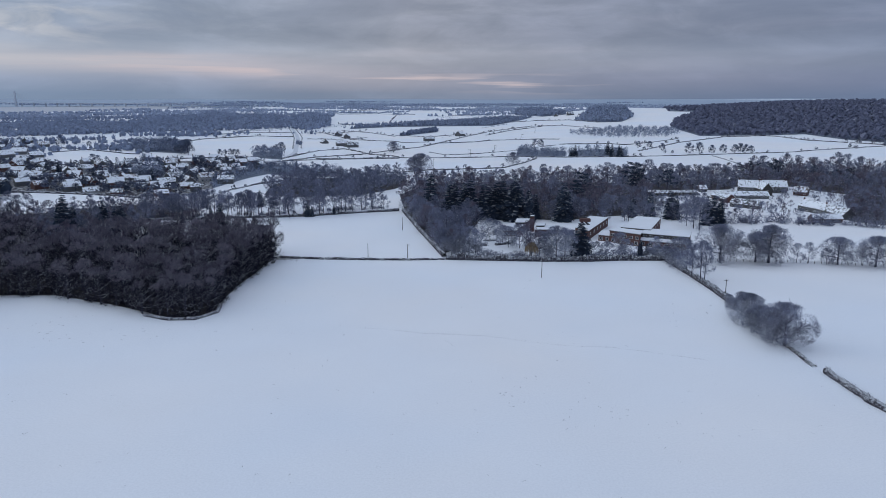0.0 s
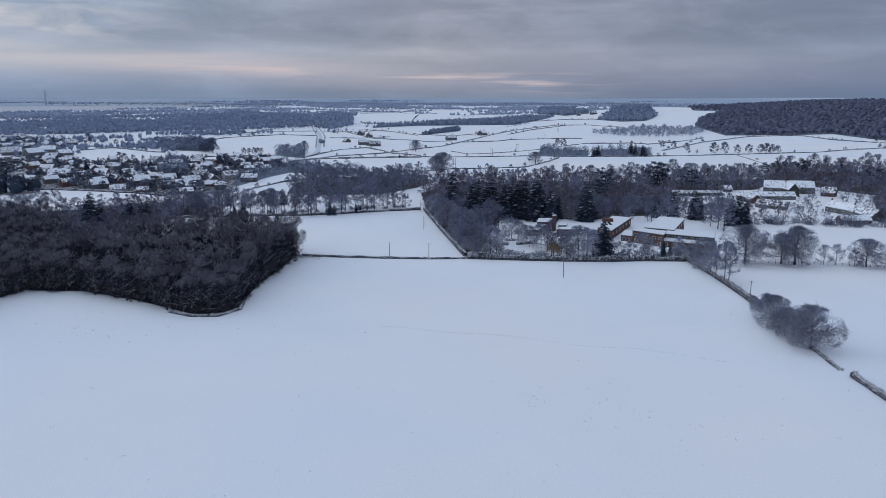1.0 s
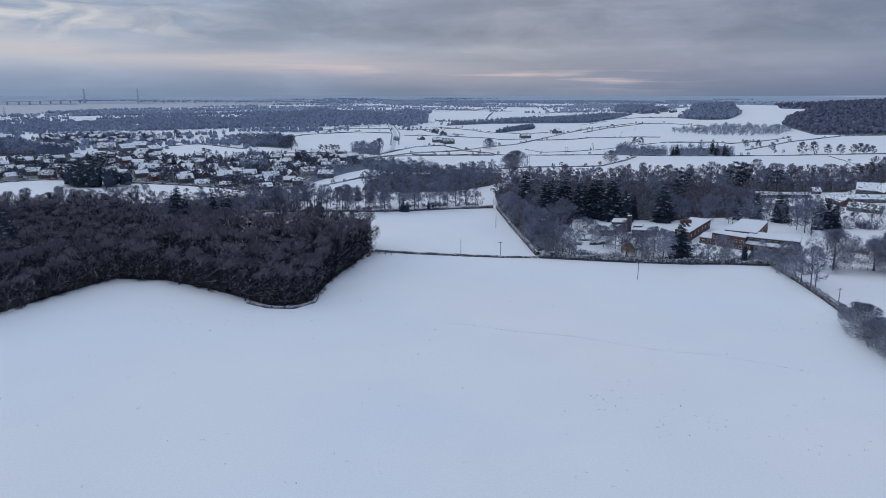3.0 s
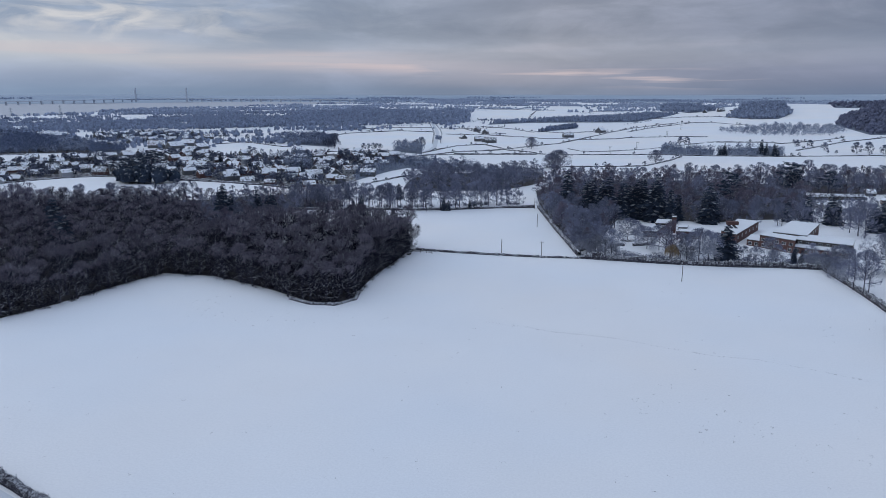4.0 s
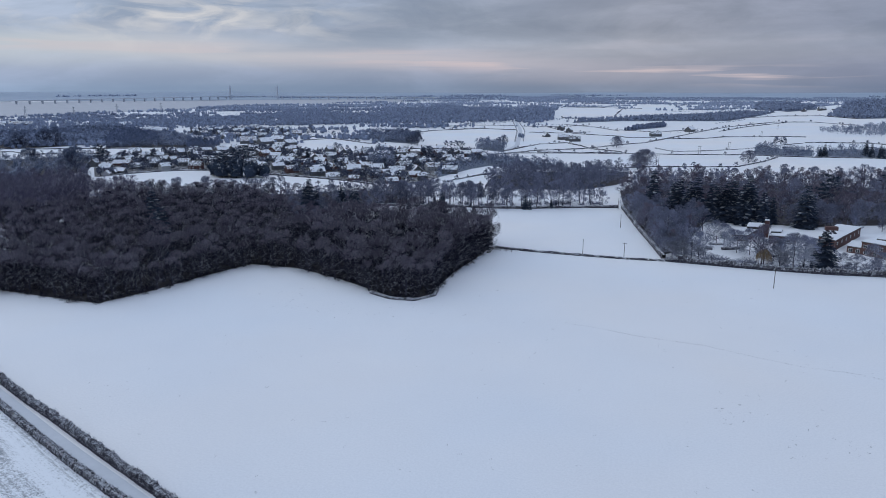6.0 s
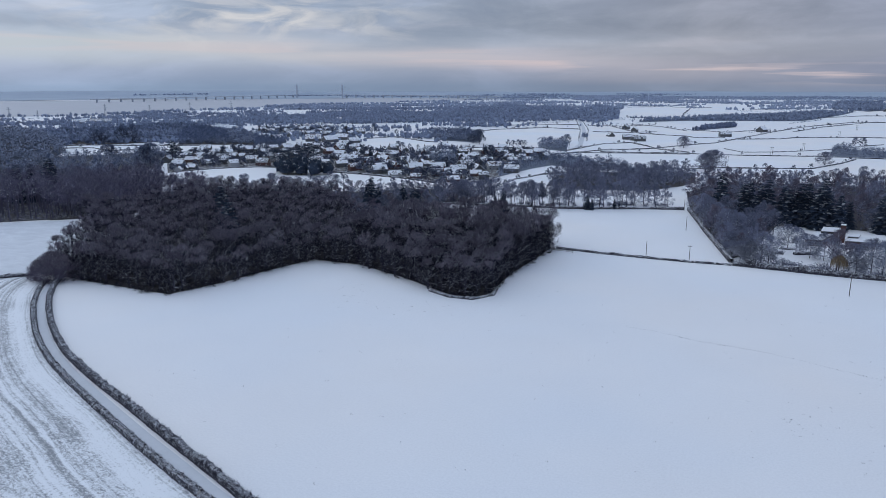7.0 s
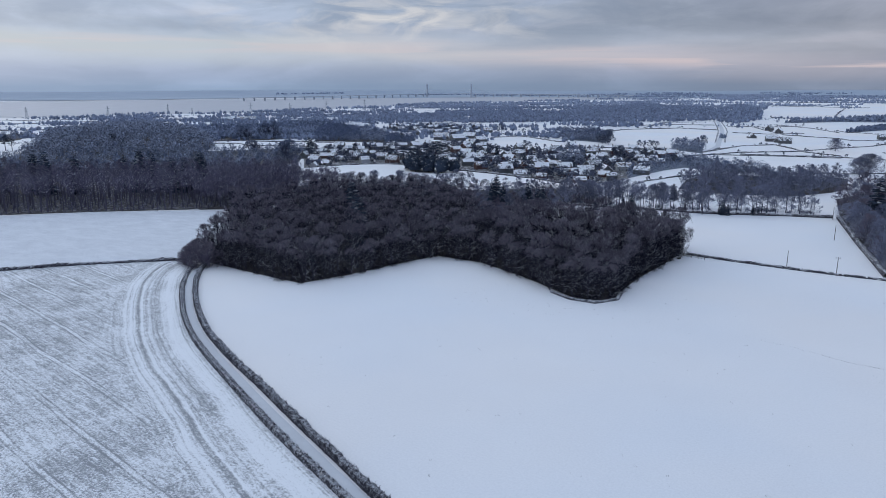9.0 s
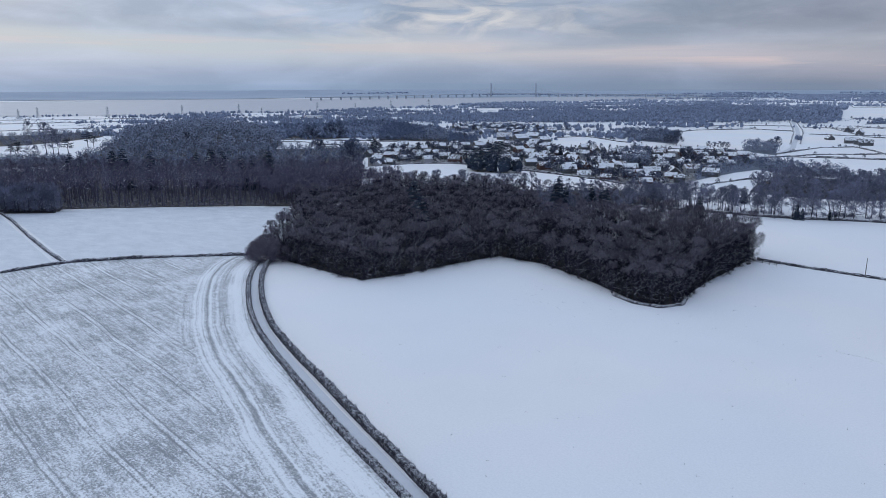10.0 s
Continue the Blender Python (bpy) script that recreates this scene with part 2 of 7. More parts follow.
def skin_material(name, dark, pale, start):
    """The outside of a hedge: a close mesh of twigs with snow caught in it, most of all on top."""
    m, nt, p = material(name)
    fine = spots(nt, 4.5, 6, 0.75)
    lump = spots(nt, 0.9, 3)
    nz = node(nt, "ShaderNodeSeparateXYZ", [(0, node(nt, "ShaderNodeNewGeometry").outputs["Normal"])]).outputs[2]
    lie = mth(nt, "ADD", mth(nt, "ADD", fine, mth(nt, "MULTIPLY", lump, 0.35)), mth(nt, "MULTIPLY", nz, 0.16))
    white = ramp(nt, lie, [(start, (0, 0, 0)), (start + 0.13, (1, 1, 1))])
    col = blend(nt, spots(nt, 2.6, 5, 0.7), dark, pale)
    put(nt, p, base_color=blend(nt, mth(nt, "MULTIPLY", white, 0.8), col, SNOW), roughness=1.0, normal=relief(nt, fine, 1.0, 0.25))
    p.inputs["Specular IOR Level"].default_value = 0.1
    return m


def plain_material(name, dark, pale, scale, rough=0.8, metallic=0.0, bump=0.02, stretch=(1, 1, 1)):
    m, nt, p = material(name)
    grain = spots(nt, scale, 5, 0.6, stretch=stretch)
    big = spots(nt, scale * 0.12, 3)
    col = blend(nt, mth(nt, "MULTIPLY", mth(nt, "ADD", grain, big), 0.5), dark, pale)
    put(nt, p, base_color=col, roughness=rough, metallic=metallic, normal=relief(nt, grain, 0.4, bump))
    return m


def roof_material(name, tile, bare):
    """Tiles under snow, which has slid or melted off in places."""
    m, nt, p = material(name)
    n = spots(nt, 0.7, 5, 0.6)
    each = node(nt, "ShaderNodeObjectInfo").outputs["Random"]
    gone = ramp(nt, mth(nt, "ADD", n, mth(nt, "MULTIPLY", each, 0.14)), [(bare, (1, 1, 1)), (bare + 0.06, (0, 0, 0))])
    col = blend(nt, gone, SNOW, tile)
    put(nt, p, base_color=col, roughness=0.8, normal=relief(nt, n, 0.3, 0.05))
    return m


def litter_material(name, start, cover):
    """Wood floor: leaf litter and brambles with broken snow."""
    m, nt, p = material(name)
    n = spots(nt, 0.35, 6, 0.65)
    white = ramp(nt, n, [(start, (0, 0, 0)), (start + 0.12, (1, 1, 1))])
    # Litter tone lowered to stand in for a closed canopy's shade.
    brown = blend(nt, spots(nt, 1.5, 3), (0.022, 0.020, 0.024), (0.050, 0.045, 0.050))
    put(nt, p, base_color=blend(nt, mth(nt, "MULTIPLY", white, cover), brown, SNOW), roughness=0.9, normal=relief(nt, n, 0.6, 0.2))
    return m


def water_material():
    m, nt, p = material("silty_estuary_water")
    wave = spots(nt, 0.01, 4, stretch=(1, 3, 1))
    col = blend(nt, wave, (0.37, 0.385, 0.43), (0.48, 0.49, 0.54))
    put(nt, p, base_color=col, roughness=0.62, normal=relief(nt, spots(nt, 0.15, 3), 0.2, 0.5))
    p.inputs["Specular IOR Level"].default_value = 0.25
    return m


def window_material():
    m, nt, p = material("window_glass")
    put(nt, p, base_color=(0.03, 0.035, 0.045), roughness=0.08)
    p.inputs["Specular IOR Level"].default_value = 0.8
    return m


M_SNOW = snow_material()
M_STUB = stubble_material()
M_PASTURE = pasture_material()
M_ROOFSNOW = plain_material("roof_snow", (0.62, 0.65, 0.70), (0.76, 0.78, 0.82), 0.8, 0.75, 0, 0.05)
M_BARK = bark_material("wood_bark", (0.040, 0.038, 0.056), (0.105, 0.100, 0.134), 0.75)
M_BARKC = bark_material("snowy_oak_bark", (0.036, 0.036, 0.052), (0.096, 0.094, 0.126), 0.7)
M_BARKF = bark_material("frosted_bark", (0.042, 0.044, 0.064), (0.100, 0.102, 0.138), 0.9)
# Near-black: the shade inside the copse crowns is put into this tone.
M_TWIG = twig_material("shaded_brown_twigs", (0.005, 0.005, 0.009), (0.018, 0.017, 0.027), 0.03, 0.25)
M_TWIGF = twig_material("frosted_twigs", (0.108, 0.116, 0.164), (0.215, 0.226, 0.295), 0.05, 0.25)
M_TWIGR = twig_material("russet_twigs", (0.078, 0.070, 0.096), (0.145, 0.128, 0.165), 0.04, 0.25)
M_WILLOW = twig_material("tan_willow_twigs", (0.22, 0.15, 0.08), (0.34, 0.25, 0.15), 0.12, 0.5)
# Paler and bluer with distance: haze put into the far woods' base colour.
M_FAR = twig_material("far_hazed_wood", (0.130, 0.160, 0.225), (0.165, 0.196, 0.268), 0.05, 0.12)
M_VALE = twig_material("vale_hazed_wood", (0.205, 0.243, 0.318), (0.240, 0.278, 0.358), 0.04, 0.12)
M_FARTHER = twig_material("farthest_hazed_wood", (0.27, 0.315, 0.405), (0.32, 0.365, 0.45), 0.04, 0.12)
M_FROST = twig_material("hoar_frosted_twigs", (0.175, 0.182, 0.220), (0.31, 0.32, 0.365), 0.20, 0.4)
M_TOP = twig_material("frosted_upper_twigs", (0.115, 0.128, 0.180), (0.215, 0.230, 0.298), 0.08, 0.3)
# Paler copse tops: light from above put into the colour.
M_TOPB = twig_material("lit_brown_upper_twigs", (0.086, 0.078, 0.099), (0.190, 0.168, 0.200), 0.05, 0.30)
M_TOPR = twig_material("russet_upper_twigs", (0.085, 0.074, 0.096), (0.165, 0.142, 0.172), 0.07, 0.3)
# Upper twigs of far trees, with haze in their colour too.
M_TOPFAR = twig_material("far_hazed_upper_twigs", (0.125, 0.158, 0.235), (0.165, 0.200, 0.285), 0.06, 0.15)
M_STAND = twig_material("violet_plantation_twigs", (0.088, 0.080, 0.122), (0.155, 0.140, 0.195), 0.05, 0.3)
M_TOPS = twig_material("violet_upper_twigs", (0.098, 0.090, 0.132), (0.170, 0.154, 0.206), 0.06, 0.35)
# Hill woods: haze is put into both of these tones.
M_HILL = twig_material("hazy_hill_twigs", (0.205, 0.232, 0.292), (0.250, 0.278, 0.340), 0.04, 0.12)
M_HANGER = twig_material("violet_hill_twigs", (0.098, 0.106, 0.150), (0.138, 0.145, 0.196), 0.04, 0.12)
M_OAK = twig_material("frosted_oak_twigs", (0.110, 0.112, 0.145), (0.215, 0.216, 0.260), 0.16, 0.45)
M_VILLAGE = twig_material("village_twigs", (0.046, 0.054, 0.080), (0.092, 0.104, 0.142), 0.08, 0.30)
M_NEEDLE = twig_material("snowy_needles", (0.017, 0.025, 0.039), (0.044, 0.058, 0.082), 0.13, 0.55)
M_HEDGE = twig_material("hedge_twigs", (0.034, 0.033, 0.045), (0.100, 0.096, 0.116), 0.30, 0.75)
M_GHEDGE = twig_material("garden_hedge_twigs", (0.040, 0.042, 0.055), (0.110, 0.114, 0.140), 0.25, 0.45)
M_HEDGEIN = skin_material("hedge_skin", (0.022, 0.021, 0.029), (0.085, 0.080, 0.100), 0.725)
M_FIELDHEDGE = twig_material("far_hedge_twigs", (0.060, 0.070, 0.098), (0.115, 0.128, 0.168), 0.15, 0.5)
M_TAR = plain_material("snowy_lane", (0.43, 0.46, 0.52), (0.66, 0.69, 0.75), 0.5, 0.7)
M_BRICK = plain_material("red_brick", (0.075, 0.038, 0.035), (0.125, 0.060, 0.054), 3.0)
M_RENDER = plain_material("pale_render", (0.27, 0.275, 0.29), (0.40, 0.405, 0.42), 1.0)
M_STONE = plain_material("grey_stone", (0.075, 0.078, 0.086), (0.135, 0.136, 0.142), 2.0)
M_DARK = plain_material("dark_timber", (0.03, 0.028, 0.028), (0.07, 0.062, 0.06), 2.0)
M_WOOD = plain_material("weathered_wood", (0.07, 0.06, 0.055), (0.14, 0.12, 0.11), 4.0)
M_PALEWOOD = plain_material("pale_rail_wood", (0.24, 0.23, 0.22), (0.40, 0.39, 0.38), 4.0)
M_WHITE = plain_material("white_frame_paint", (0.66, 0.67, 0.69), (0.78, 0.79, 0.80), 2.0, 0.5)
M_CONC = plain_material("pale_concrete", (0.50, 0.53, 0.58), (0.58, 0.61, 0.66), 0.1)
M_STEEL = plain_material("galvanised_steel", (0.28, 0.31, 0.36), (0.36, 0.39, 0.44), 1.0, 0.5, 0.3)
# Bare share raised partly to stand in for the greyer shade of the slopes.
M_ROOF = roof_material("snowy_tiles", (0.10, 0.062, 0.054), 0.46)
M_SLATE = roof_material("snowy_slates", (0.075, 0.08, 0.095), 0.48)
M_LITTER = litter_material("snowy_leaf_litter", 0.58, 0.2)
M_STANDFLOOR = litter_material("snowy_plantation_floor", 0.52, 0.30)
M_POLE = bark_material("violet_pole_bark", (0.060, 0.056, 0.084), (0.155, 0.148, 0.196), 0.9)
M_SCRUB = twig_material("frosted_scrub_twigs", (0.085, 0.086, 0.130), (0.180, 0.182, 0.245), 0.12, 0.5)
# Floor of the far woods, its blue-grey standing in for haze.
M_FARFLOOR = plain_material("hazed_undergrowth", (0.085, 0.108, 0.155), (0.16, 0.19, 0.25), 0.2, 0.95)
M_GARDEN = litter_material("snowy_gardens", 0.50, 0.85)
# Rim hills: distance haze is put into this blue-grey.
M_HILLS = plain_material("haze_blue_hills", (0.19, 0.26, 0.36), (0.40, 0.46, 0.55), 0.006, 0.9, 0, 0.5)
M_WATER = water_material()
M_GLASS = window_material()


# ---- helpers for meshes ----
def bump(x, y, cx, cy, s, h):
    return h * np.exp(-((x - cx) ** 2 + (y - cy) ** 2) / (2 * s * s))


def land(x, y):
    """Height of the ground: a level shelf of fields, wooded rises, and hills along the far rim."""
    x, y = np.asarray(x, float), np.asarray(y, float)
    r = np.hypot(x, y)
    z = 25.0 * np.clip((r - 2000) / 2900, 0, 2) ** 2
    z = z + bump(x, y, 1200, 2050, 480, 46) + bump(x, y, 1700, 2300, 520, 22)
    z = z + bump(x, y, 520, 2230, 150, 20) + bump(x, y, 345, 2790, 190, 15)
    z = z + bump(x, y, -910, 585, 105, 15) + bump(x, y, -520, 1960, 260, 15)
    turn = np.arctan2(-x, y)
    rim = 15 + 9 * np.exp(-((turn - 1.1) / 0.5) ** 2) + 16 * np.exp(-((turn + 0.42) / 0.22) ** 2) + 2.5 * np.sin(9 * turn + 1) + 1.5 * np.sin(23 * turn)
    return z + rim * np.clip((r - 4450) / 400, 0, 1) ** 1.5


def zed(x, y):
    return float(land(x, y))


def mesh_of(name, verts, faces, mats, which=None, smooth=False):
    me = bpy.data.meshes.new(name)
    me.from_pydata(np.asarray(verts, float), [], faces if isinstance(faces, list) else np.asarray(faces, int))
    for m in mats:
        me.materials.append(m)
    if which is not None:
        me.polygons.foreach_set("material_index", np.asarray(which, np.int32))
    if smooth:
        me.polygons.foreach_set("use_smooth", np.ones(len(me.polygons), bool))
    me.update()
    return me


def part(name, bm, mat, parent, label=""):
    me = bpy.data.meshes.new(name)
    bm.to_mesh(me)
    bm.free()
    me.materials.append(mat)
    ob = new(name, me)
    ob.parent = parent
    return tagged(ob, label)


def child(name, me, parent, label=""):
    ob = new(name, me)
    ob.parent = parent
    return tagged(ob, label)


def box(bm, x0, x1, y0, y1, z0, z1):
    v = [bm.verts.new(p) for p in ((x0, y0, z0), (x1, y0, z0), (x1, y1, z0), (x0, y1, z0), (x0, y0, z1), (x1, y0, z1), (x1, y1, z1), (x0, y1, z1))]
    for f in ((3, 2, 1, 0), (4, 5, 6, 7), (0, 1, 5, 4), (1, 2, 6, 5), (2, 3, 7, 6), (3, 0, 4, 7)):
        bm.faces.new([v[i] for i in f])
    return v


def boxes(*rows):
    bm = bmesh.new()
    for row in rows:
        box(bm, *row)
    return bm


def rod(bm, a, b, ra, rb, n=6):
    a, b = Vector(a), Vector(b)
    q = (b - a).to_track_quat("Z", "Y")
    rings = [[bm.verts.new(c + q @ Vector((r * math.cos(k * 2 * math.pi / n), r * math.sin(k * 2 * math.pi / n), 0))) for k in range(n)]
             for c, r in ((a, ra), (b, rb))]
    for k in range(n):
        bm.faces.new((rings[0][k], rings[0][(k + 1) % n], rings[1][(k + 1) % n], rings[1][k]))
    bm.faces.new(rings[1])
    bm.faces.new(rings[0][::-1])


def inside(poly, x, y):
    p = np.array([q[:2] for q in poly])
    hit = np.zeros(len(x), bool)
    for (ax, ay), (bx, by) in zip(p, np.roll(p, -1, 0)):
        cross = (ay > y) != (by > y)
        hit ^= cross & (x < (bx - ax) * (y - ay) / (by - ay + 1e-12) + ax)
    return hit


def edge_off(line, x, y, closed=False):
    """Distance from a line of plan points."""
    p = np.array([q[:2] for q in line], float)
    if closed:
        p = np.vstack([p, p[:1]])
    best = np.full(np.shape(x), 1e9)
    for a, b in zip(p[:-1], p[1:]):
        d = b - a
        t = np.clip(((x - a[0]) * d[0] + (y - a[1]) * d[1]) / (d @ d + 1e-9), 0, 1)
        best = np.minimum(best, np.hypot(x - a[0] - t * d[0], y - a[1] - t * d[1]))
    return best


def fill(poly, gap, rng):
    """Uneven planting inside a plan outline."""
    p = np.array([q[:2] for q in poly])
    gx, gy = np.meshgrid(np.arange(p[:, 0].min(), p[:, 0].max(), gap), np.arange(p[:, 1].min(), p[:, 1].max(), gap * 0.87))
    gx[1::2] += gap / 2
    x, y = gx.ravel() + rng.uniform(-0.38, 0.38, gx.size) * gap, gy.ravel() + rng.uniform(-0.38, 0.38, gx.size) * gap
    keep = inside(poly, x, y)
    return np.stack([x[keep], y[keep]], 1)


def resample(line, step):
    p = np.array([q[:2] for q in line], float)
    s = np.r_[0, np.cumsum(np.hypot(*np.diff(p, axis=0).T))]
    # round the corners a little
    u = np.linspace(0, s[-1], max(2, int(s[-1] / step) + 1))
    return np.stack([np.interp(u, s, p[:, 0]), np.interp(u, s, p[:, 1])], 1)


# ---- plants ----
class Plant:
    """Triangles of a plant, in wood (0) and twigs or needles (1)."""

    def __init__(self, seed):
        self.rng = np.random.default_rng(seed)
        self.v, self.f, self.m, self.n = [], [], [], 0

    def add(self, v, f, m):
        self.v.append(np.asarray(v, float))
        self.f.append(np.asarray(f, int) + self.n)
        self.m.append(np.broadcast_to(m, len(f)).astype(int))
        self.n += len(v)

    def tube(self, pts, radii, sides):
        pts = np.asarray(pts, float)
        d = np.gradient(pts, axis=0)
        d /= np.linalg.norm(d, axis=1, keepdims=True) + 1e-9
        ref = np.where(np.abs(d[:, 2:3]) > 0.9, [[1.0, 0, 0]], [[0, 0, 1.0]])
        u = np.cross(d, ref)
        u /= np.linalg.norm(u, axis=1, keepdims=True)
        w = np.cross(d, u)
        k = np.arange(sides) * 2 * np.pi / sides
        ring = pts[:, None] + np.asarray(radii)[:, None, None] * (np.cos(k)[None, :, None] * u[:, None] + np.sin(k)[None, :, None] * w[:, None])
        f = []
        for i in range(len(pts) - 1):
            for j in range(sides):
                a, b = i * sides + j, i * sides + (j + 1) % sides
                f += [(a, b, b + sides), (a, b + sides, a + sides)]
        self.add(ring.reshape(-1, 3), f, 0)

    def slivers(self, base, way, length, width, wood=1, face=None):
        """Thin pointed twigs from base points along ways, turned to face outwards where a facing is given."""
        n = len(base)
        side = np.cross(way, self.rng.normal(size=(n, 3)) if face is None else face)
        side /= np.linalg.norm(side, axis=1, keepdims=True) + 1e-9
        w, l = np.broadcast_to(width, n)[:, None] / 2, np.broadcast_to(length, n)[:, None]
        tip = base + way * l
        v = np.stack([base - side * w, base + side * w, tip], 1).reshape(-1, 3)
        self.add(v, np.arange(3 * n).reshape(n, 3), wood)

    def arrays(self):
        return np.concatenate(self.v), np.concatenate(self.f), np.concatenate(self.m)


def unit(v):
    return v / (np.linalg.norm(v, axis=-1, keepdims=True) + 1e-9)


def bare_tree(seed, high, wide, bare, limbs=9, boughs=6, twigs=24, thick=0.06, lift=0.5, sides=6, lean=0.03, stout=0.012, fine=1.1, stray=0.7, spread=0.3, fan=1.1, thin=1.0, cap=0.24):
    """A leafless tree: tapered trunk, limbs that reach out to a domed crown, boughs and sprays of twigs. bare: the part of its height without limbs."""
    p = Plant(seed)
    rng = p.rng
    n = 6
    h = np.linspace(0, 1, n)
    top = 0.80 * high
    sway = np.cumsum(rng.normal(0, lean, (n, 2)), 0) * high * 0.25
    stem = np.stack([sway[:, 0] - sway[0, 0], sway[:, 1] - sway[0, 1], h * top - 0.4], 1)
    r0 = high * stout + 0.04
    rad = r0 * (1 - 0.85 * h)
    rad[0] *= 1.4
    p.tube(stem, rad, sides)
    foot = bare * high
    zc = foot + (high - foot) * 0.38
    uneven = rng.uniform(0.78, 1.12, 12)
    bases = []
    for i in range(limbs):
        u = (i + rng.uniform(0, 0.9)) / limbs
        z = foot + (top - foot) * u
        o = np.array([np.interp(z, stem[:, 2], stem[:, k]) for k in range(3)])
        turn = i * 2.4 + rng.uniform(-0.6, 0.6)
        rise = lift * 0.35 + 1.15 * u ** 1.3 + rng.normal(0, 0.12)
        d = unit(np.array([math.cos(turn) * math.cos(rise), math.sin(turn) * math.cos(rise), math.sin(rise)]))
        # reach to the domed outline of the crown
        s = np.linspace(0, 1.3 * high, 60)[:, None]
        q = o + s * d
        rz = np.where(q[:, 2] > zc, high - zc, (zc - foot) * 1.7)
        out = (q[:, 0] / wide) ** 2 + (q[:, 1] / wide) ** 2 + ((q[:, 2] - zc) / rz) ** 2 > 1
        ln = max(1.2, s[np.argmax(out) if out.any() else -1, 0]) * 0.86 * uneven[i % 12]
        steps = 6 if sides > 5 else 3
        k = np.linspace(0, 1, steps)[:, None]
        bowed = o + d * k * ln + np.array([0, 0, 1]) * (k ** 2 - k) * ln * rng.uniform(-0.05, 0.25) + rng.normal(0, 0.05 if sides > 5 else 0.035, (steps, 3)) * ln * np.sqrt(k)
        lr = (np.interp(z, stem[:, 2], rad) * 0.5 + 0.02)
        p.tube(bowed, np.linspace(lr, 0.03, steps), 3)
        for j in range(boughs):
            s1 = ((j + rng.uniform(0.35, 1.05)) / boughs) ** 0.65
            b = np.array([np.interp(s1, k[:, 0], bowed[:, m]) for m in range(3)])
            w = unit(d * 0.7 + rng.normal(0, 0.62, 3) + np.array([0, 0, 0.12]))
            bl = (ln * rng.uniform(0.24, 0.42) * (1.2 - 0.55 * s1) + 0.5)
            if sides > 5:
                bend = b + w * bl * 0.5 + rng.normal(0, 0.12, 3) * bl
                p.tube([b, bend, b + w * bl], [lr * 0.45 * (1 - 0.5 * s1) + 0.03, lr * 0.25 + 0.02, 0.015], 3 if s1 < 0.6 else 2)
                fork = unit(w + rng.normal(0, 0.55, (2, 3)))
                p.slivers(b + w * bl * rng.uniform(0.2, 0.7, (2, 1)), fork, np.full(2, bl * 0.9), np.full(2, 0.08), wood=0)
            elif sides > 4:
                p.slivers(b[None], w[None], np.array([bl]), np.array([lr * 0.8 * (1 - 0.5 * s1) + 0.05]), wood=0)
            bases.append((b, w, bl))
    B, W, L = (np.array([q[i] for q in bases]) for i in range(3))
    rep = np.repeat(np.arange(len(B)), twigs)
    s = rng.uniform(0.1, 1.05, len(rep))[:, None]
    start = B[rep] + W[rep] * L[rep][:, None] * s
    start = start + rng.normal(0, spread, start.shape) * L[rep][:, None]
    # the crown keeps to its dome
    rz = np.where(start[:, 2] > zc, high - zc, (zc - foot) * 1.7 + 0.1)
    off = np.sqrt((start[:, 0] / wide) ** 2 + (start[:, 1] / wide) ** 2 + ((start[:, 2] - zc) / rz) ** 2)
    start = [0, 0, zc] + (start - [0, 0, zc]) * np.minimum(1, 0.96 * rng.uniform(0.9, 1, len(rep)) / off)[:, None]
    # sprays fan out and upwards from the heart of the crown
    ray = unit((start - [0, 0, foot + 0.1 * (high - foot)]) / [wide, wide, 0.9 * high])
    way = unit(ray * fan + W[rep] * 0.35 + rng.normal(0, 0.62 * stray, (len(rep), 3)) + [0, 0, 0.25])
    # outer, upper twigs take the third tone: frost and painted top light
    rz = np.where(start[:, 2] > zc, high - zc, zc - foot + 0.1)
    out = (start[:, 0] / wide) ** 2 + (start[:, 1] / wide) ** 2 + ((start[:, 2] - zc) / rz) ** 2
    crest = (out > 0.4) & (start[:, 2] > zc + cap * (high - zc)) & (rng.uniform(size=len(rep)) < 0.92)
    kept = crest | (rng.uniform(size=len(rep)) < thin)
    start, way, crest, rep = start[kept], way[kept], crest[kept], rep[kept]
    # twigs end at the outline of the dome, which is a little uneven
    reach = fine * rng.uniform(0.6, 1.4, len(rep))

    def dome(q):
        rq = np.where(q[:, 2] > zc, high - zc, (zc - foot) * 1.7 + 0.1)
        return np.sqrt((q[:, 0] / wide) ** 2 + (q[:, 1] / wide) ** 2 + ((q[:, 2] - zc) / rq) ** 2)

    d0, d1 = dome(start), dome(start + way * reach[:, None])
    rim = rng.uniform(0.98, 1.05, len(rep))
    reach = reach * np.where(d1 > rim, np.clip((rim - d0) / (d1 - d0 + 1e-6), 0.3, 1), 1)
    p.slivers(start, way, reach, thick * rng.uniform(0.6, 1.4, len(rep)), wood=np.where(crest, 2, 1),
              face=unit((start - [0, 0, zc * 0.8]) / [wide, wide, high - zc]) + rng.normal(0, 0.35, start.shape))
    return p.arrays()


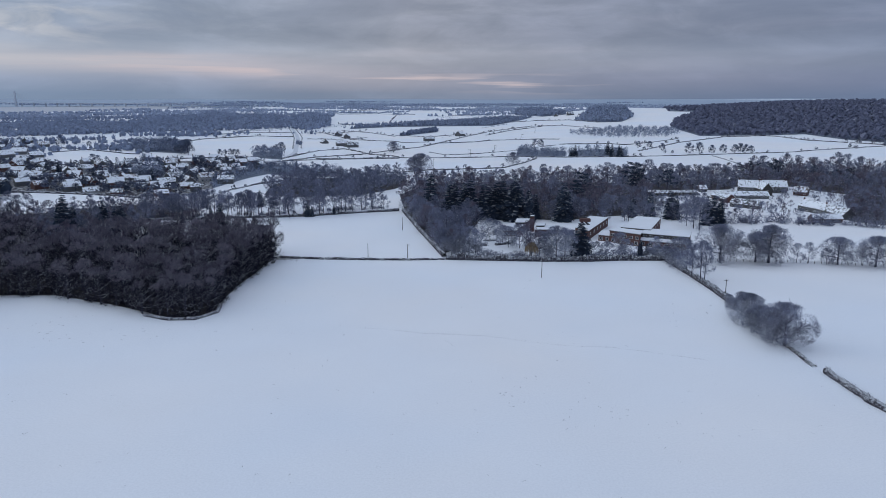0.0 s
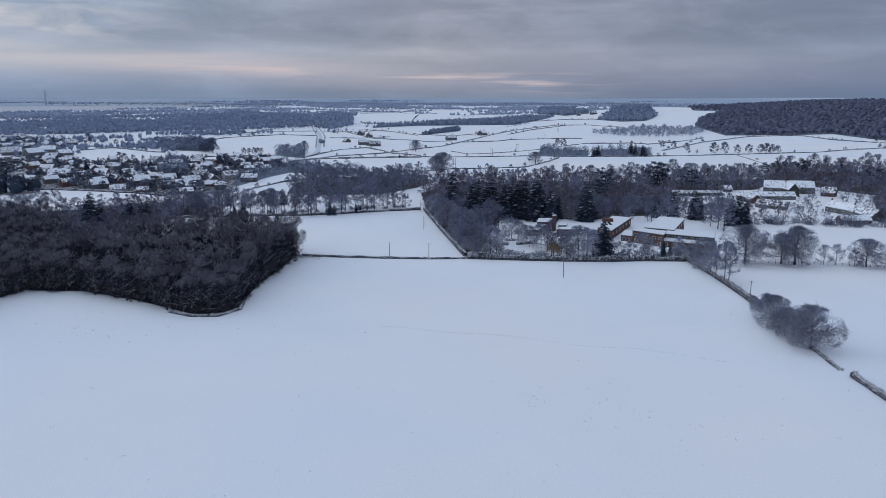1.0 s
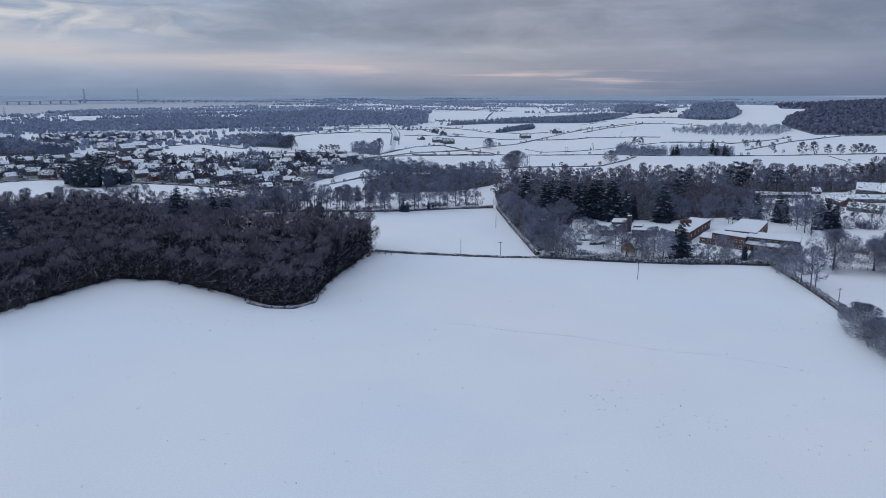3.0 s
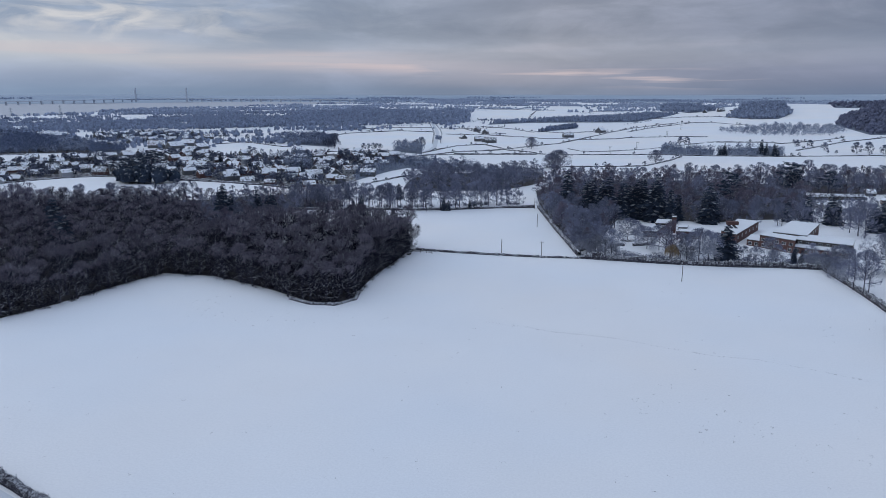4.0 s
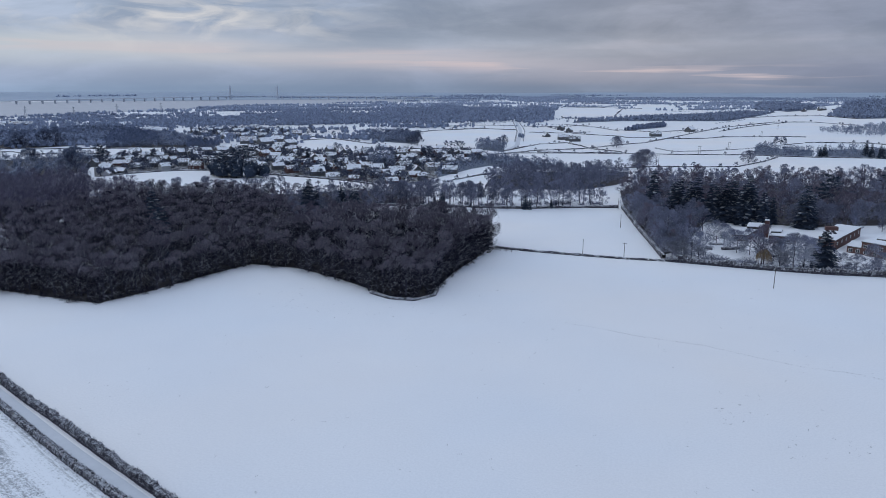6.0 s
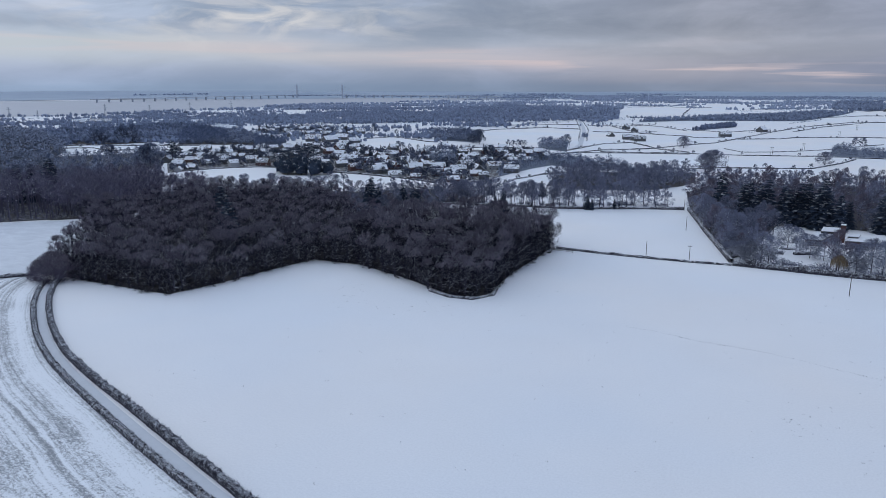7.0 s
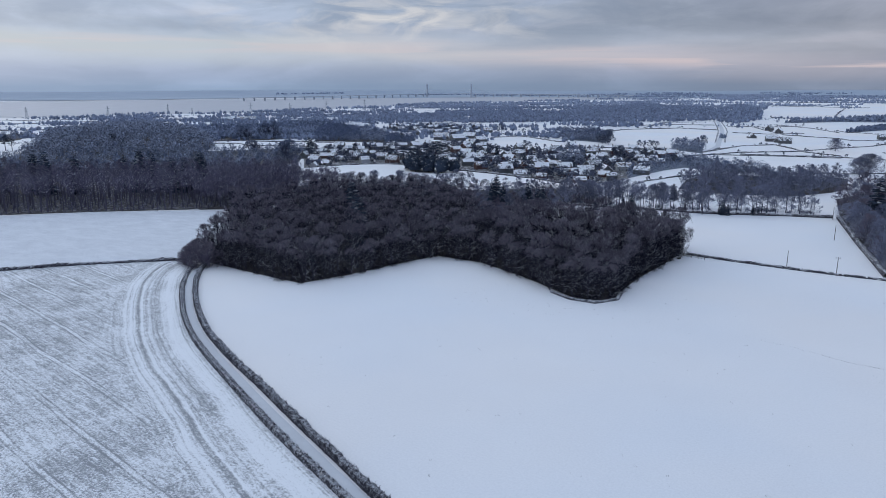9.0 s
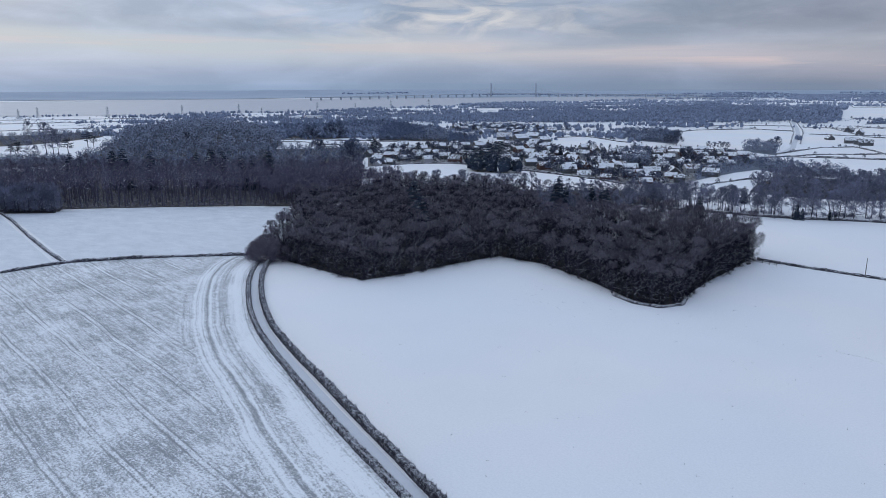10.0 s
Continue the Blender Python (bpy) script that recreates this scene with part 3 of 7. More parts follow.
def spruce(seed, high, wide, tiers=15, droop=0.25):
    """A conifer: straight stem and whorls of drooping boughs, each of several sprays."""
    p = Plant(seed)
    rng = p.rng
    p.tube([(0, 0, -0.4), (0, 0, high * 0.5), (0, 0, high)], [high * 0.016 + 0.08, high * 0.01 + 0.04, 0.02], 6)
    for i in range(tiers):
        t = 0.06 + 0.92 * (i + rng.uniform(-0.2, 0.2)) / tiers
        reach = wide * (1 - t) ** 0.72 * rng.uniform(0.85, 1.12) + 0.3
        n = int(9 + 4 * (1 - t))
        turn = np.arange(n) * 2 * np.pi / n + rng.uniform(0, 3) + rng.normal(0, 0.15, n)
        d = np.stack([np.cos(turn), np.sin(turn), np.full(n, 0.25 * t - droop)], 1)
        o = np.tile([0, 0, t * high], (n, 1)) + rng.normal(0, 0.12, (n, 3))
        ln = reach * rng.uniform(0.75, 1.1, n)
        across = np.stack([-np.sin(turn), np.cos(turn), np.zeros(n)], 1)
        mid, tip = o + d * ln[:, None] * 0.6, o + d * ln[:, None]
        mid[:, 2] += 0.10 * ln
        w = ln[:, None] * 0.30 + 0.22
        low = -np.array([0, 0, 1]) * ln[:, None] * 0.14
        v = np.stack([o, mid - across * w + low, tip, mid + across * w + low, mid], 1).reshape(-1, 3)
        k = np.arange(n)[:, None] * 5
        p.add(v, np.concatenate([k + [0, 1, 4], k + [1, 2, 4], k + [4, 2, 3], k + [0, 4, 3]]), 1)
        rep = np.repeat(np.arange(n), 7)
        s = rng.uniform(0.2, 1, len(rep))[:, None]
        b = o[rep] + d[rep] * ln[rep][:, None] * s
        p.slivers(b, unit(d[rep] * 0.7 + across[rep] * rng.normal(0, 0.8, (len(rep), 1)) - [0, 0, 0.35]), 0.3 + ln[rep] * 0.28, 0.16 + 0.06 * ln[rep])
    return p.arrays()


def pine(seed, high, wide):
    """A tall pine or cedar: bare stem, flat irregular plates of needles on long limbs."""
    p = Plant(seed)
    rng = p.rng
    p.tube([(0, 0, -0.4), (0.2, 0.1, high * 0.5), (0.1, 0.3, high * 0.95)], [high * 0.022 + 0.1, high * 0.014 + 0.05, 0.05], 6)
    for i in range(11):
        t = 0.42 + 0.55 * i / 11
        turn = i * 2.4 + rng.uniform(-0.4, 0.4)
        ln = wide * (1.05 - 0.55 * (t - 0.42) / 0.58) * rng.uniform(0.7, 1.1)
        d = np.array([math.cos(turn), math.sin(turn), 0.18])
        o = np.array([0.1, 0.15, t * high])
        p.tube([o, o + d * ln * 0.6, o + d * ln], [0.12, 0.07, 0.03], 3)
        n = 70
        c = o + d * ln * rng.uniform(0.35, 1.05, (n, 1)) + rng.normal(0, 1, (n, 3)) * [ln * 0.24, ln * 0.24, 0.28]
        p.slivers(c, unit(rng.normal(0, 1, (n, 3)) * [1, 1, 0.35]), rng.uniform(0.6, 1.3, n), rng.uniform(0.3, 0.6, n))
    return p.arrays()


def shrub(seed, high, wide, n=420, thick=0.07):
    p = Plant(seed)
    rng = p.rng
    for i in range(7 if n > 100 else 1):
        t = rng.uniform(0, 6.28)
        d = np.array([math.cos(t) * 0.6, math.sin(t) * 0.6, 1])
        p.tube([(0, 0, -0.2), d * high * 0.35, d * high * 0.62 + rng.normal(0, 0.1, 3)], [0.07, 0.05, 0.02], 3)
    u = unit(rng.normal(0, 1, (n, 3)))
    u[:, 2] = np.abs(u[:, 2])
    rr = rng.uniform(0.35, 0.95, n)[:, None]
    wob = 1 + 0.22 * np.sin(u[:, :1] * 5 + seed) * np.cos(u[:, 1:2] * 4 - seed)
    c = u * rr * wob * [wide, wide, high * 0.85]
    p.slivers(c, unit(u + rng.normal(0, 0.6, (n, 3)) + [0, 0, 0.2]), rng.uniform(0.3, 0.6, n) * (0.4 + high * 0.16), thick * rng.uniform(0.6, 1.5, n))
    return p.arrays()


def willow(seed, high, wide):
    p = Plant(seed)
    rng = p.rng
    p.tube([(0, 0, -0.3), (0.1, 0, high * 0.35), (0.2, 0.1, high * 0.7)], [0.35, 0.25, 0.1], 6)
    for i in range(8):
        t = i * 0.8
        d = np.array([math.cos(t), math.sin(t), 0])
        a = np.array([0.1, 0, high * 0.4])
        b = a + d * wide * 0.6 + [0, 0, high * 0.5]
        p.tube([a, (a + b) / 2 + [0, 0, high * 0.1], b], [0.15, 0.1, 0.04], 3)
    n = 900
    t, q = rng.uniform(0, 6.28, n), np.sqrt(rng.uniform(0, 1, n))
    top = np.stack([np.cos(t) * q * wide, np.sin(t) * q * wide, high * (0.98 - 0.35 * q ** 2) + rng.normal(0, 0.3, n)], 1)
    p.slivers(top, unit(np.stack([np.cos(t) * 0.15, np.sin(t) * 0.15, -np.ones(n)], 1) + rng.normal(0, 0.1, (n, 3))), rng.uniform(0.25, 0.75, n) * high * 0.8, 0.09)
    return p.arrays()


class Kind:
    """One grown plant: kept as arrays for woods, and as a thing of trunk and crown for copies."""

    def __init__(self, name, arrays, mats, label, category):
        self.name, self.arrays, self.mats, self.label, self.category = name, arrays, mats, label, category
        self.first = None

    def at(self, x, y, scale=1.0, turn=0.0, group="", tall=1.0):
        m = Matrix.LocRotScale((x, y, zed(x, y) - 0.05), Euler((0, 0, turn)), (scale, scale, scale * tall))
        if self.first is None:
            v, f, k = self.arrays
            root = new(self.name)
            tagged(root, self.label, self.category)
            for pick, name, mats in ((k == 0, "trunk", self.mats[:1]), (k > 0, "crown", self.mats[1:])):
                g = f[pick]
                used, g2 = np.unique(g, return_inverse=True)
                child(name, mesh_of(name, v[used], g2.reshape(g.shape), mats, np.maximum(k[pick] - 1, 0)), root)
            root.matrix_basis = m
            self.first = root
        else:
            root = self.first
            made = {}
            for o in (root, *root.children_recursive):
                made[o] = o.copy()
                scene.collection.objects.link(made[o])
                made[o].parent = made.get(o.parent, o.parent)
            root = made[self.first]
            root.matrix_basis = m
        return tagged(root, group=group)


def woods(name, kinds, spots_, label, category, rng, smin=0.8, smax=1.15):
    """Trees beyond counting, in one mesh."""
    V, F, K, n = [], [], [], 0
    mats = []
    for kind in kinds:
        mats += [m for m in kind.mats if m not in mats]
    for x, y in spots_:
        kind = kinds[rng.integers(len(kinds))]
        v, f, k = kind.arrays
        t, s = rng.uniform(0, 6.28), rng.uniform(smin, smax)
        c, q = math.cos(t) * s, math.sin(t) * s
        w = np.stack([v[:, 0] * c - v[:, 1] * q + x, v[:, 0] * q + v[:, 1] * c + y, v[:, 2] * s * rng.uniform(0.9, 1.1) + zed(x, y)], 1)
        V.append(w), F.append(f + n)
        K.append(np.array([mats.index(m) for m in kind.mats])[k])
        n += len(v)
    if not V:
        return None
    ob = new(name, mesh_of(name, np.concatenate(V), np.concatenate(F), mats, np.concatenate(K)))
    return tagged(ob, label, category, kind="stuff")


def far_clump(seed, high, wide, n=42, tuft=1.0, stem=True, body=0):
    """A far tree: a loose crown of small tufts on a short stem; body: the sides of an uneven closed heart to the crown."""
    p = Plant(seed)
    rng = p.rng
    if body:
        k = np.arange(body) * 2 * np.pi / body
        ring = [np.stack([np.cos(k + t) * r * wide, np.sin(k + t) * r * wide, np.full(body, z * high)], 1) for t, r, z in ((0, 0.66, 0.10), (0.4, 0.74, 0.44), (0.2, 0.42, 0.66))]
        v = np.concatenate(ring + [[[0, 0, 0.76 * high]]])
        v = v * (1 + rng.normal(0, 0.10, (len(v), 1))) + rng.normal(0, 0.055 * high, v.shape) * [1, 1, 0.6]
        j = np.arange(body)
        m = (j + 1) % body
        f = [np.stack(q, 1) for a in (0, body) for q in ((a + j, a + m, a + body + m), (a + j, a + body + m, a + body + j))] + [np.stack([2 * body + j, 2 * body + m, np.full(body, 3 * body)], 1)]
        p.add(v, np.concatenate(f), 1)
    u = unit(rng.normal(0, 1, (n, 3)))
    u[:, 2] = np.abs(u[:, 2]) * rng.choice([1, 1, 1, -0.6], n)
    c = u * rng.uniform(0.6, 0.95, (n, 1)) * [wide, wide, high * 0.5] + [0, 0, high * 0.45]
    if stem:
        p.tube([(0, 0, -1), (0, 0, high * 0.6)], [0.35, 0.15], 3)
    way = unit(np.cross(u, rng.normal(0, 1, (n, 3))) + rng.normal(0, 0.25, (n, 3)))
    p.slivers(c - way * 0.12 * high, way, rng.uniform(0.22, 0.38, n) * high * tuft, rng.uniform(0.16, 0.3, n) * high * tuft, face=u * 0.45 + [0, 0, 0.8] + rng.normal(0, 0.12, (n, 3)))
    return p.arrays()


def kinds_of(name, make, seeds, mats, label, category="tree"):
    return [Kind(name, make(s), mats, label, category) for s in seeds]


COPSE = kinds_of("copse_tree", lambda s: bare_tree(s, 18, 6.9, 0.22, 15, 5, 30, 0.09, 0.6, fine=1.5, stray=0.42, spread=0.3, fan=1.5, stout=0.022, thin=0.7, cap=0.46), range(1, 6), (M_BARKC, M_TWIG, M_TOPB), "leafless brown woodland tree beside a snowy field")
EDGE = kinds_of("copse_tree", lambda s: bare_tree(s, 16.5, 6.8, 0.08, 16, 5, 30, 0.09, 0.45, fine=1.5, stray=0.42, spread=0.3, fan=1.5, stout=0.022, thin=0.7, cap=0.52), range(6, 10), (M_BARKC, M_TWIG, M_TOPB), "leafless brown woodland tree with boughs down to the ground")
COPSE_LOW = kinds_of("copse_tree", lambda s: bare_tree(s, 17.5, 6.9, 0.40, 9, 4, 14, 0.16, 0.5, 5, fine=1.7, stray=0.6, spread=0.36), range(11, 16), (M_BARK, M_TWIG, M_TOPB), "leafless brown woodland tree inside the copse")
STAND = kinds_of("plantation_tree", lambda s: bare_tree(s, 24, 2.9, 0.50, 10, 4, 9, 0.11, 0.9, 5, 0.012, 0.0135, 1.7), range(21, 26), (M_POLE, M_STAND, M_TOPS), "tall straight leafless plantation tree with a bare trunk")
PARK = kinds_of("field_oak", lambda s: bare_tree(s, 14.5, 10.2, 0.18, 24, 8, 56, 0.09, 0.0, 6, 0.03, 0.028, 1.0, 0.9, 0.42, 0.4), range(31, 35), (M_BARKF, M_OAK, M_TOP), "broad frosted leafless oak with a spreading crown")
MID = kinds_of("garden_tree", lambda s: bare_tree(s, 14, 5.6, 0.12, 12, 5, 20, 0.135, 0.35, 5, fine=1.35), range(41, 47), (M_BARKF, M_TWIGF, M_TOP), "leafless tree dusted with frost and snow")
ROW = kinds_of("hedgerow_tree", lambda s: bare_tree(s, 16, 4.8, 0.26, 11, 5, 24, 0.11, 0.55, 5, fine=1.3), range(51, 55), (M_BARK, M_TWIGF, M_TOP), "tall leafless hedgerow tree with frosted twigs")
RUSSET = kinds_of("russet_tree", lambda s: bare_tree(s, 14, 4.8, 0.12, 11, 5, 20, 0.10, 0.8, 5, fine=1.9), range(61, 64), (M_BARKF, M_TWIGR, M_TOPR), "leafless tree with russet upright twigs")
THORN = kinds_of("thorn_tree", lambda s: bare_tree(s, 7, 4.4, 0.02, 16, 6, 34, 0.07, 0.2, 5, 0.03, 0.012, 1.0, 1.0, 0.36, 0.5), range(56, 59), (M_BARKF, M_FROST, M_TOP), "rounded frosted thorn growing out of a hedge")
THORNB = kinds_of("thorn_tree", lambda s: bare_tree(s, 7, 4.4, 0.02, 16, 6, 34, 0.07, 0.2, 5, 0.03, 0.012, 1.0, 1.0, 0.36, 0.5), range(256, 259), (M_BARKC, M_TWIGR, M_TOPR), "rounded brown thorn growing beside a lane")
FROSTY = kinds_of("frosted_tree", lambda s: bare_tree(s, 11, 5.6, 0.12, 13, 6, 30, 0.10, 0.15, 5, fine=1.1, stray=0.95, fan=0.5), range(35, 39), (M_BARKF, M_FROST, M_TOP), "small spreading tree white with hoar frost")
MIDLOW = kinds_of("wood_tree", lambda s: bare_tree(s, 14, 5.8, 0.14, 8, 4, 12, 0.24, 0.45, 4, fine=1.7), range(47, 51), (M_BARKF, M_TWIGF, M_TOP), "leafless wood tree dusted with frost")
RUSSLOW = kinds_of("wood_tree", lambda s: bare_tree(s, 14, 5.2, 0.14, 8, 4, 12, 0.22, 0.8, 4, fine=1.8), range(64, 66), (M_BARKF, M_TWIGR, M_TOPR), "leafless russet wood tree")
SPRUCE = kinds_of("spruce", lambda s: spruce(s, 17, 4.5, 20), range(71, 75), (M_BARK, M_NEEDLE), "dark green spruce with snow on its boughs", "conifer")
PINE = kinds_of("pine", lambda s: pine(s, 16, 5.4), range(81, 84), (M_BARK, M_NEEDLE), "dark pine with flat snow-dusted plates of needles", "conifer")
BUSH = kinds_of("bush", lambda s: shrub(s, 3.4, 2.4, 320, 0.16), range(91, 95), (M_BARKF, M_TWIGF, M_TOP), "rounded leafless bush covered with frost", "bush")
BUSHD = kinds_of("thorn_bush", lambda s: shrub(s, 4.5, 3.2, 480, 0.2), range(95, 98), (M_BARK, M_HEDGE), "dense thorn bush speckled with snow", "bush")
# Undergrowth in the near-black twig tone, in place of shade at the wood edge.
UNDER = kinds_of("thorn_bush", lambda s: shrub(s, 4.5, 3.2, 480, 0.14), range(195, 198), (M_BARK, M_TWIG), "leafless bush at a wood edge, darkened to stand in for shade", "bush")
UNDERLOW = kinds_of("thorn_bush", lambda s: shrub(s, 4.0, 3.4, 90, 0.34), range(198, 201), (M_BARK, M_TWIG), "leafless undergrowth bush darkened to stand in for shade", "bush")
BUSHLOW = kinds_of("garden_bush", lambda s: shrub(s, 4.2, 3.2, 44, 0.7), range(98, 101), (M_BARK, M_VILLAGE), "garden bush speckled with snow", "bush")
# Far kinds: their grey and pale tones carry painted haze besides frost.
FAR = kinds_of("far_tree", lambda s: far_clump(s, 11, 5.0, 20, 0.55, False, 5), range(101, 107), (M_FAR, M_FAR), "distant tree tinted grey for haze and frost")
VALE = kinds_of("far_tree", lambda s: far_clump(s, 11, 5.0, 15, 0.55, False, 4), range(121, 126), (M_VALE, M_VALE), "distant tree in the vale paled for haze")
FARTHER = kinds_of("far_tree", lambda s: far_clump(s, 11, 5.4, 4, 0.7, False, 4), range(107, 111), (M_FARTHER, M_FARTHER), "far distant tree paled for haze")
SCRUBFAR = kinds_of("far_bush", lambda s: far_clump(s, 11, 5.0, 8, 1.25, False), range(151, 155), (M_VALE, M_VALE), "distant hedge bush paled for haze", "bush")
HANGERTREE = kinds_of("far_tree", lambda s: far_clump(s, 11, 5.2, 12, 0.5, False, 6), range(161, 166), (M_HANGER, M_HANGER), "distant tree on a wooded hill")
FARTREE = kinds_of("far_tree", lambda s: bare_tree(s, 12, 5.4, 0.12, 13, 5, 24, 0.22, 0.2, 5, fine=1.3), range(116, 120), (M_BARK, M_VILLAGE, M_FAR), "field tree with top twigs tinted for haze")
FARMID = kinds_of("far_tree", lambda s: bare_tree(s, 12, 5.2, 0.1, 6, 4, 8, 0.34, 0.4, 4, fine=1.7), range(111, 116), (M_FAR, M_FAR, M_TOPFAR), "distant leafless tree greyed for haze and frost")
LINK = kinds_of("copse_tree", lambda s: bare_tree(s, 17.5, 6.2, 0.50, 8, 4, 12, 0.17, 0.5, 5, fine=2.6, stray=0.42), range(16, 20), (M_BARK, M_STAND, M_TOPS), "leafless woodland tree joining two woods")
FARCROWN = kinds_of("far_tree", lambda s: far_clump(s, 12, 5.4, 64, 0.46), range(121, 126), (M_HILL, M_HILL), "distant leafless tree greyed for haze and frost")
YEW = kinds_of("evergreen_tree", lambda s: far_clump(s, 12, 6.4, 340, 0.44, True, 8), range(133, 136), (M_BARK, M_NEEDLE), "broad dark evergreen tree dusted with snow", "conifer")
FARMIX = FARCROWN + FARMID[:2]
GARDENTREE = kinds_of("far_tree", lambda s: far_clump(s, 11, 5.0, 44, 0.8), range(127, 132), (M_VILLAGE, M_VILLAGE), "bare village garden tree")


def hedge(name, line, high, wide, label, step=0.7, twigs=14, thick=0.07, mat=None, seed=0, category="hedge", drop=0.0):
    """A clipped or ragged hedge: a lumpy body under a coat of twigs. drop: the share of it that is missing, as gaps."""
    rng = np.random.default_rng(seed + int(abs(line[0][0]) * 10))
    c = resample(line, step)
    d = unit(np.gradient(c, axis=0))
    nrm = np.stack([-d[:, 1], d[:, 0]], 1)
    prof = np.array([(-0.5, 0.0), (-0.52, 0.45), (-0.36, 0.88), (0, 1.0), (0.36, 0.88), (0.52, 0.45), (0.5, 0.0)])
    k, n = len(prof), len(c)
    wob = 1 + rng.normal(0, 0.10, (n, k, 1))
    low = np.convolve(rng.normal(0, 0.22, n + 8), np.ones(9) / 5, "valid")[:, None]
    hh = high * (1 + low)
    z = land(c[:, 0], c[:, 1])
    v = np.zeros((n, k, 3))
    v[..., :2] = c[:, None] + nrm[:, None] * (prof[None, :, :1] * wide * wob) + rng.normal(0, 0.06 * step, (n, k, 2))
    v[..., 2] = z[:, None] + prof[None, :, 1] * hh * wob[..., 0] - 0.1
    f = [(i * k + j, i * k + j + 1, (i + 1) * k + j + 1, (i + 1) * k + j) for i in range(n - 1) for j in range(k - 1) if rng.uniform() > drop]
    f = np.array([t for q in f for t in ((q[0], q[1], q[2]), (q[0], q[2], q[3]))])
    p = Plant(seed + 5)
    p.add(v.reshape(-1, 3), f, 1)
    if twigs:
        m = n * twigs
        i, j = rng.integers(0, n, m), rng.integers(1, k - 1, m)
        b = v[i, j] + rng.normal(0, 0.12 * step, (m, 3))
        out = np.concatenate([nrm[i] * prof[j, :1], (prof[j, 1:] * 0.8)], 1)
        p.slivers(b, unit(out + rng.normal(0, 0.5, (m, 3))), rng.uniform(0.2, 0.5, m) * high * 0.55, thick * 2, wood=0)
    vv, ff, kk = p.arrays()
    ob = new(name, mesh_of(name, vv, ff, [mat or M_HEDGE, M_HEDGEIN], kk))
    return tagged(ob, label, category, kind="structure" if category == "hedge" else "")


# ---- the ground ----
def make_ground():
    rings = np.r_[0, np.geomspace(6, 300, 40), np.geomspace(310, 4950, 110)]
    n = 360
    t = np.arange(n) * 2 * np.pi / n
    x, y = rings[1:, None] * np.cos(t), rings[1:, None] * np.sin(t)
    v = np.concatenate([[[0, 0, 0]], np.stack([x, y, land(x, y)], -1).reshape(-1, 3)])
    f = [(0, 1 + j, 1 + (j + 1) % n) for j in range(n)]
    for i in range(len(rings) - 2):
        a = 1 + i * n
        f += [(a + j, a + n + j, a + n + (j + 1) % n, a + (j + 1) % n) for j in range(n)]
    tagged(new("ground", mesh_of("ground", v, f, [M_SNOW], smooth=True)), "rolling fields under smooth fresh snow", "ground", kind="structure")


def sheet(name, poly, gap, mat, lift, label, category, kind="structure", extra=None):
    """A patch of ground of its own material, lying just above the land."""
    p = np.array([q[:2] for q in poly])
    bm = bmesh.new()
    bm.faces.new([bm.verts.new((a, b, 0)) for a, b in p])
    x0, x1, y0, y1 = p[:, 0].min(), p[:, 0].max(), p[:, 1].min(), p[:, 1].max()
    for axis, lo, hi in ((0, x0, x1), (1, y0, y1)):
        for c in np.arange(lo + gap, hi, gap):
            co, no = ((c, 0, 0), (1, 0, 0)) if axis == 0 else ((0, c, 0), (0, 1, 0))
            bmesh.ops.bisect_plane(bm, geom=bm.verts[:] + bm.edges[:] + bm.faces[:], plane_co=co, plane_no=no)
    me = bpy.data.meshes.new(name)
    bm.to_mesh(me)
    bm.free()
    co = np.zeros(len(me.vertices) * 3)
    me.vertices.foreach_get("co", co)
    co = co.reshape(-1, 3)
    co[:, 2] = land(co[:, 0], co[:, 1]) + lift
    me.vertices.foreach_set("co", co.ravel())
    if extra is not None:
        at = me.attributes.new(extra[0], "FLOAT", "POINT")
        at.data.foreach_set("value", edge_off(extra[1], co[:, 0], co[:, 1]).astype(np.float32))
    me.materials.append(mat)
    me.update()
    return tagged(new(name, me), label, category, kind=kind)


def strip(name, line, wide, mat, lift, label, category, step=3.0):
    c = resample(line, step)
    d = unit(np.gradient(c, axis=0))
    nrm = np.stack([-d[:, 1], d[:, 0]], 1)
    off = np.array([-0.5, -0.25, 0, 0.25, 0.5]) * wide
    v = np.zeros((len(c), 5, 3))
    v[..., :2] = c[:, None] + nrm[:, None] * off[None, :, None]
    v[..., 2] = land(v[..., 0], v[..., 1]) + lift - np.abs(off) * 0.01
    f = [(i * 5 + j, i * 5 + j + 1, i * 5 + j + 6, i * 5 + j + 5) for i in range(len(c) - 1) for j in range(4)]
    return tagged(new(name, mesh_of(name, v.reshape(-1, 3), f, [mat])), label, category, kind="structure")


make_ground()
LANE = [(-259.6, 195.9), (-251.5, 186.2), (-241.7, 176.9), (-232.2, 168.6), (-220.6, 159.9), (-207.8, 151.0), (-196.1, 143.8), (-184.0, 137.1), (-169.3, 130.0), (-152.9, 123.1), (-136.1, 116.0), (-121.0, 109.8), (-106.3, 104.1), (-93.5, 99.0), (-83.4, 95.4), (-72.4, 90.8), (-59.9, 85.9)]
LANE_IN = [(-261.6, 200.1), (-253.3, 190.7), (-241.9, 180.0), (-228.2, 168.9), (-213.9, 158.5), (-198.9, 148.7), (-185.1, 140.8), (-171.3, 134.4), (-156.0, 127.8), (-139.9, 121.5), (-123.9, 114.8), (-108.3, 108.4), (-95.4, 103.3), (-83.8, 98.4), (-72.1, 93.8)]
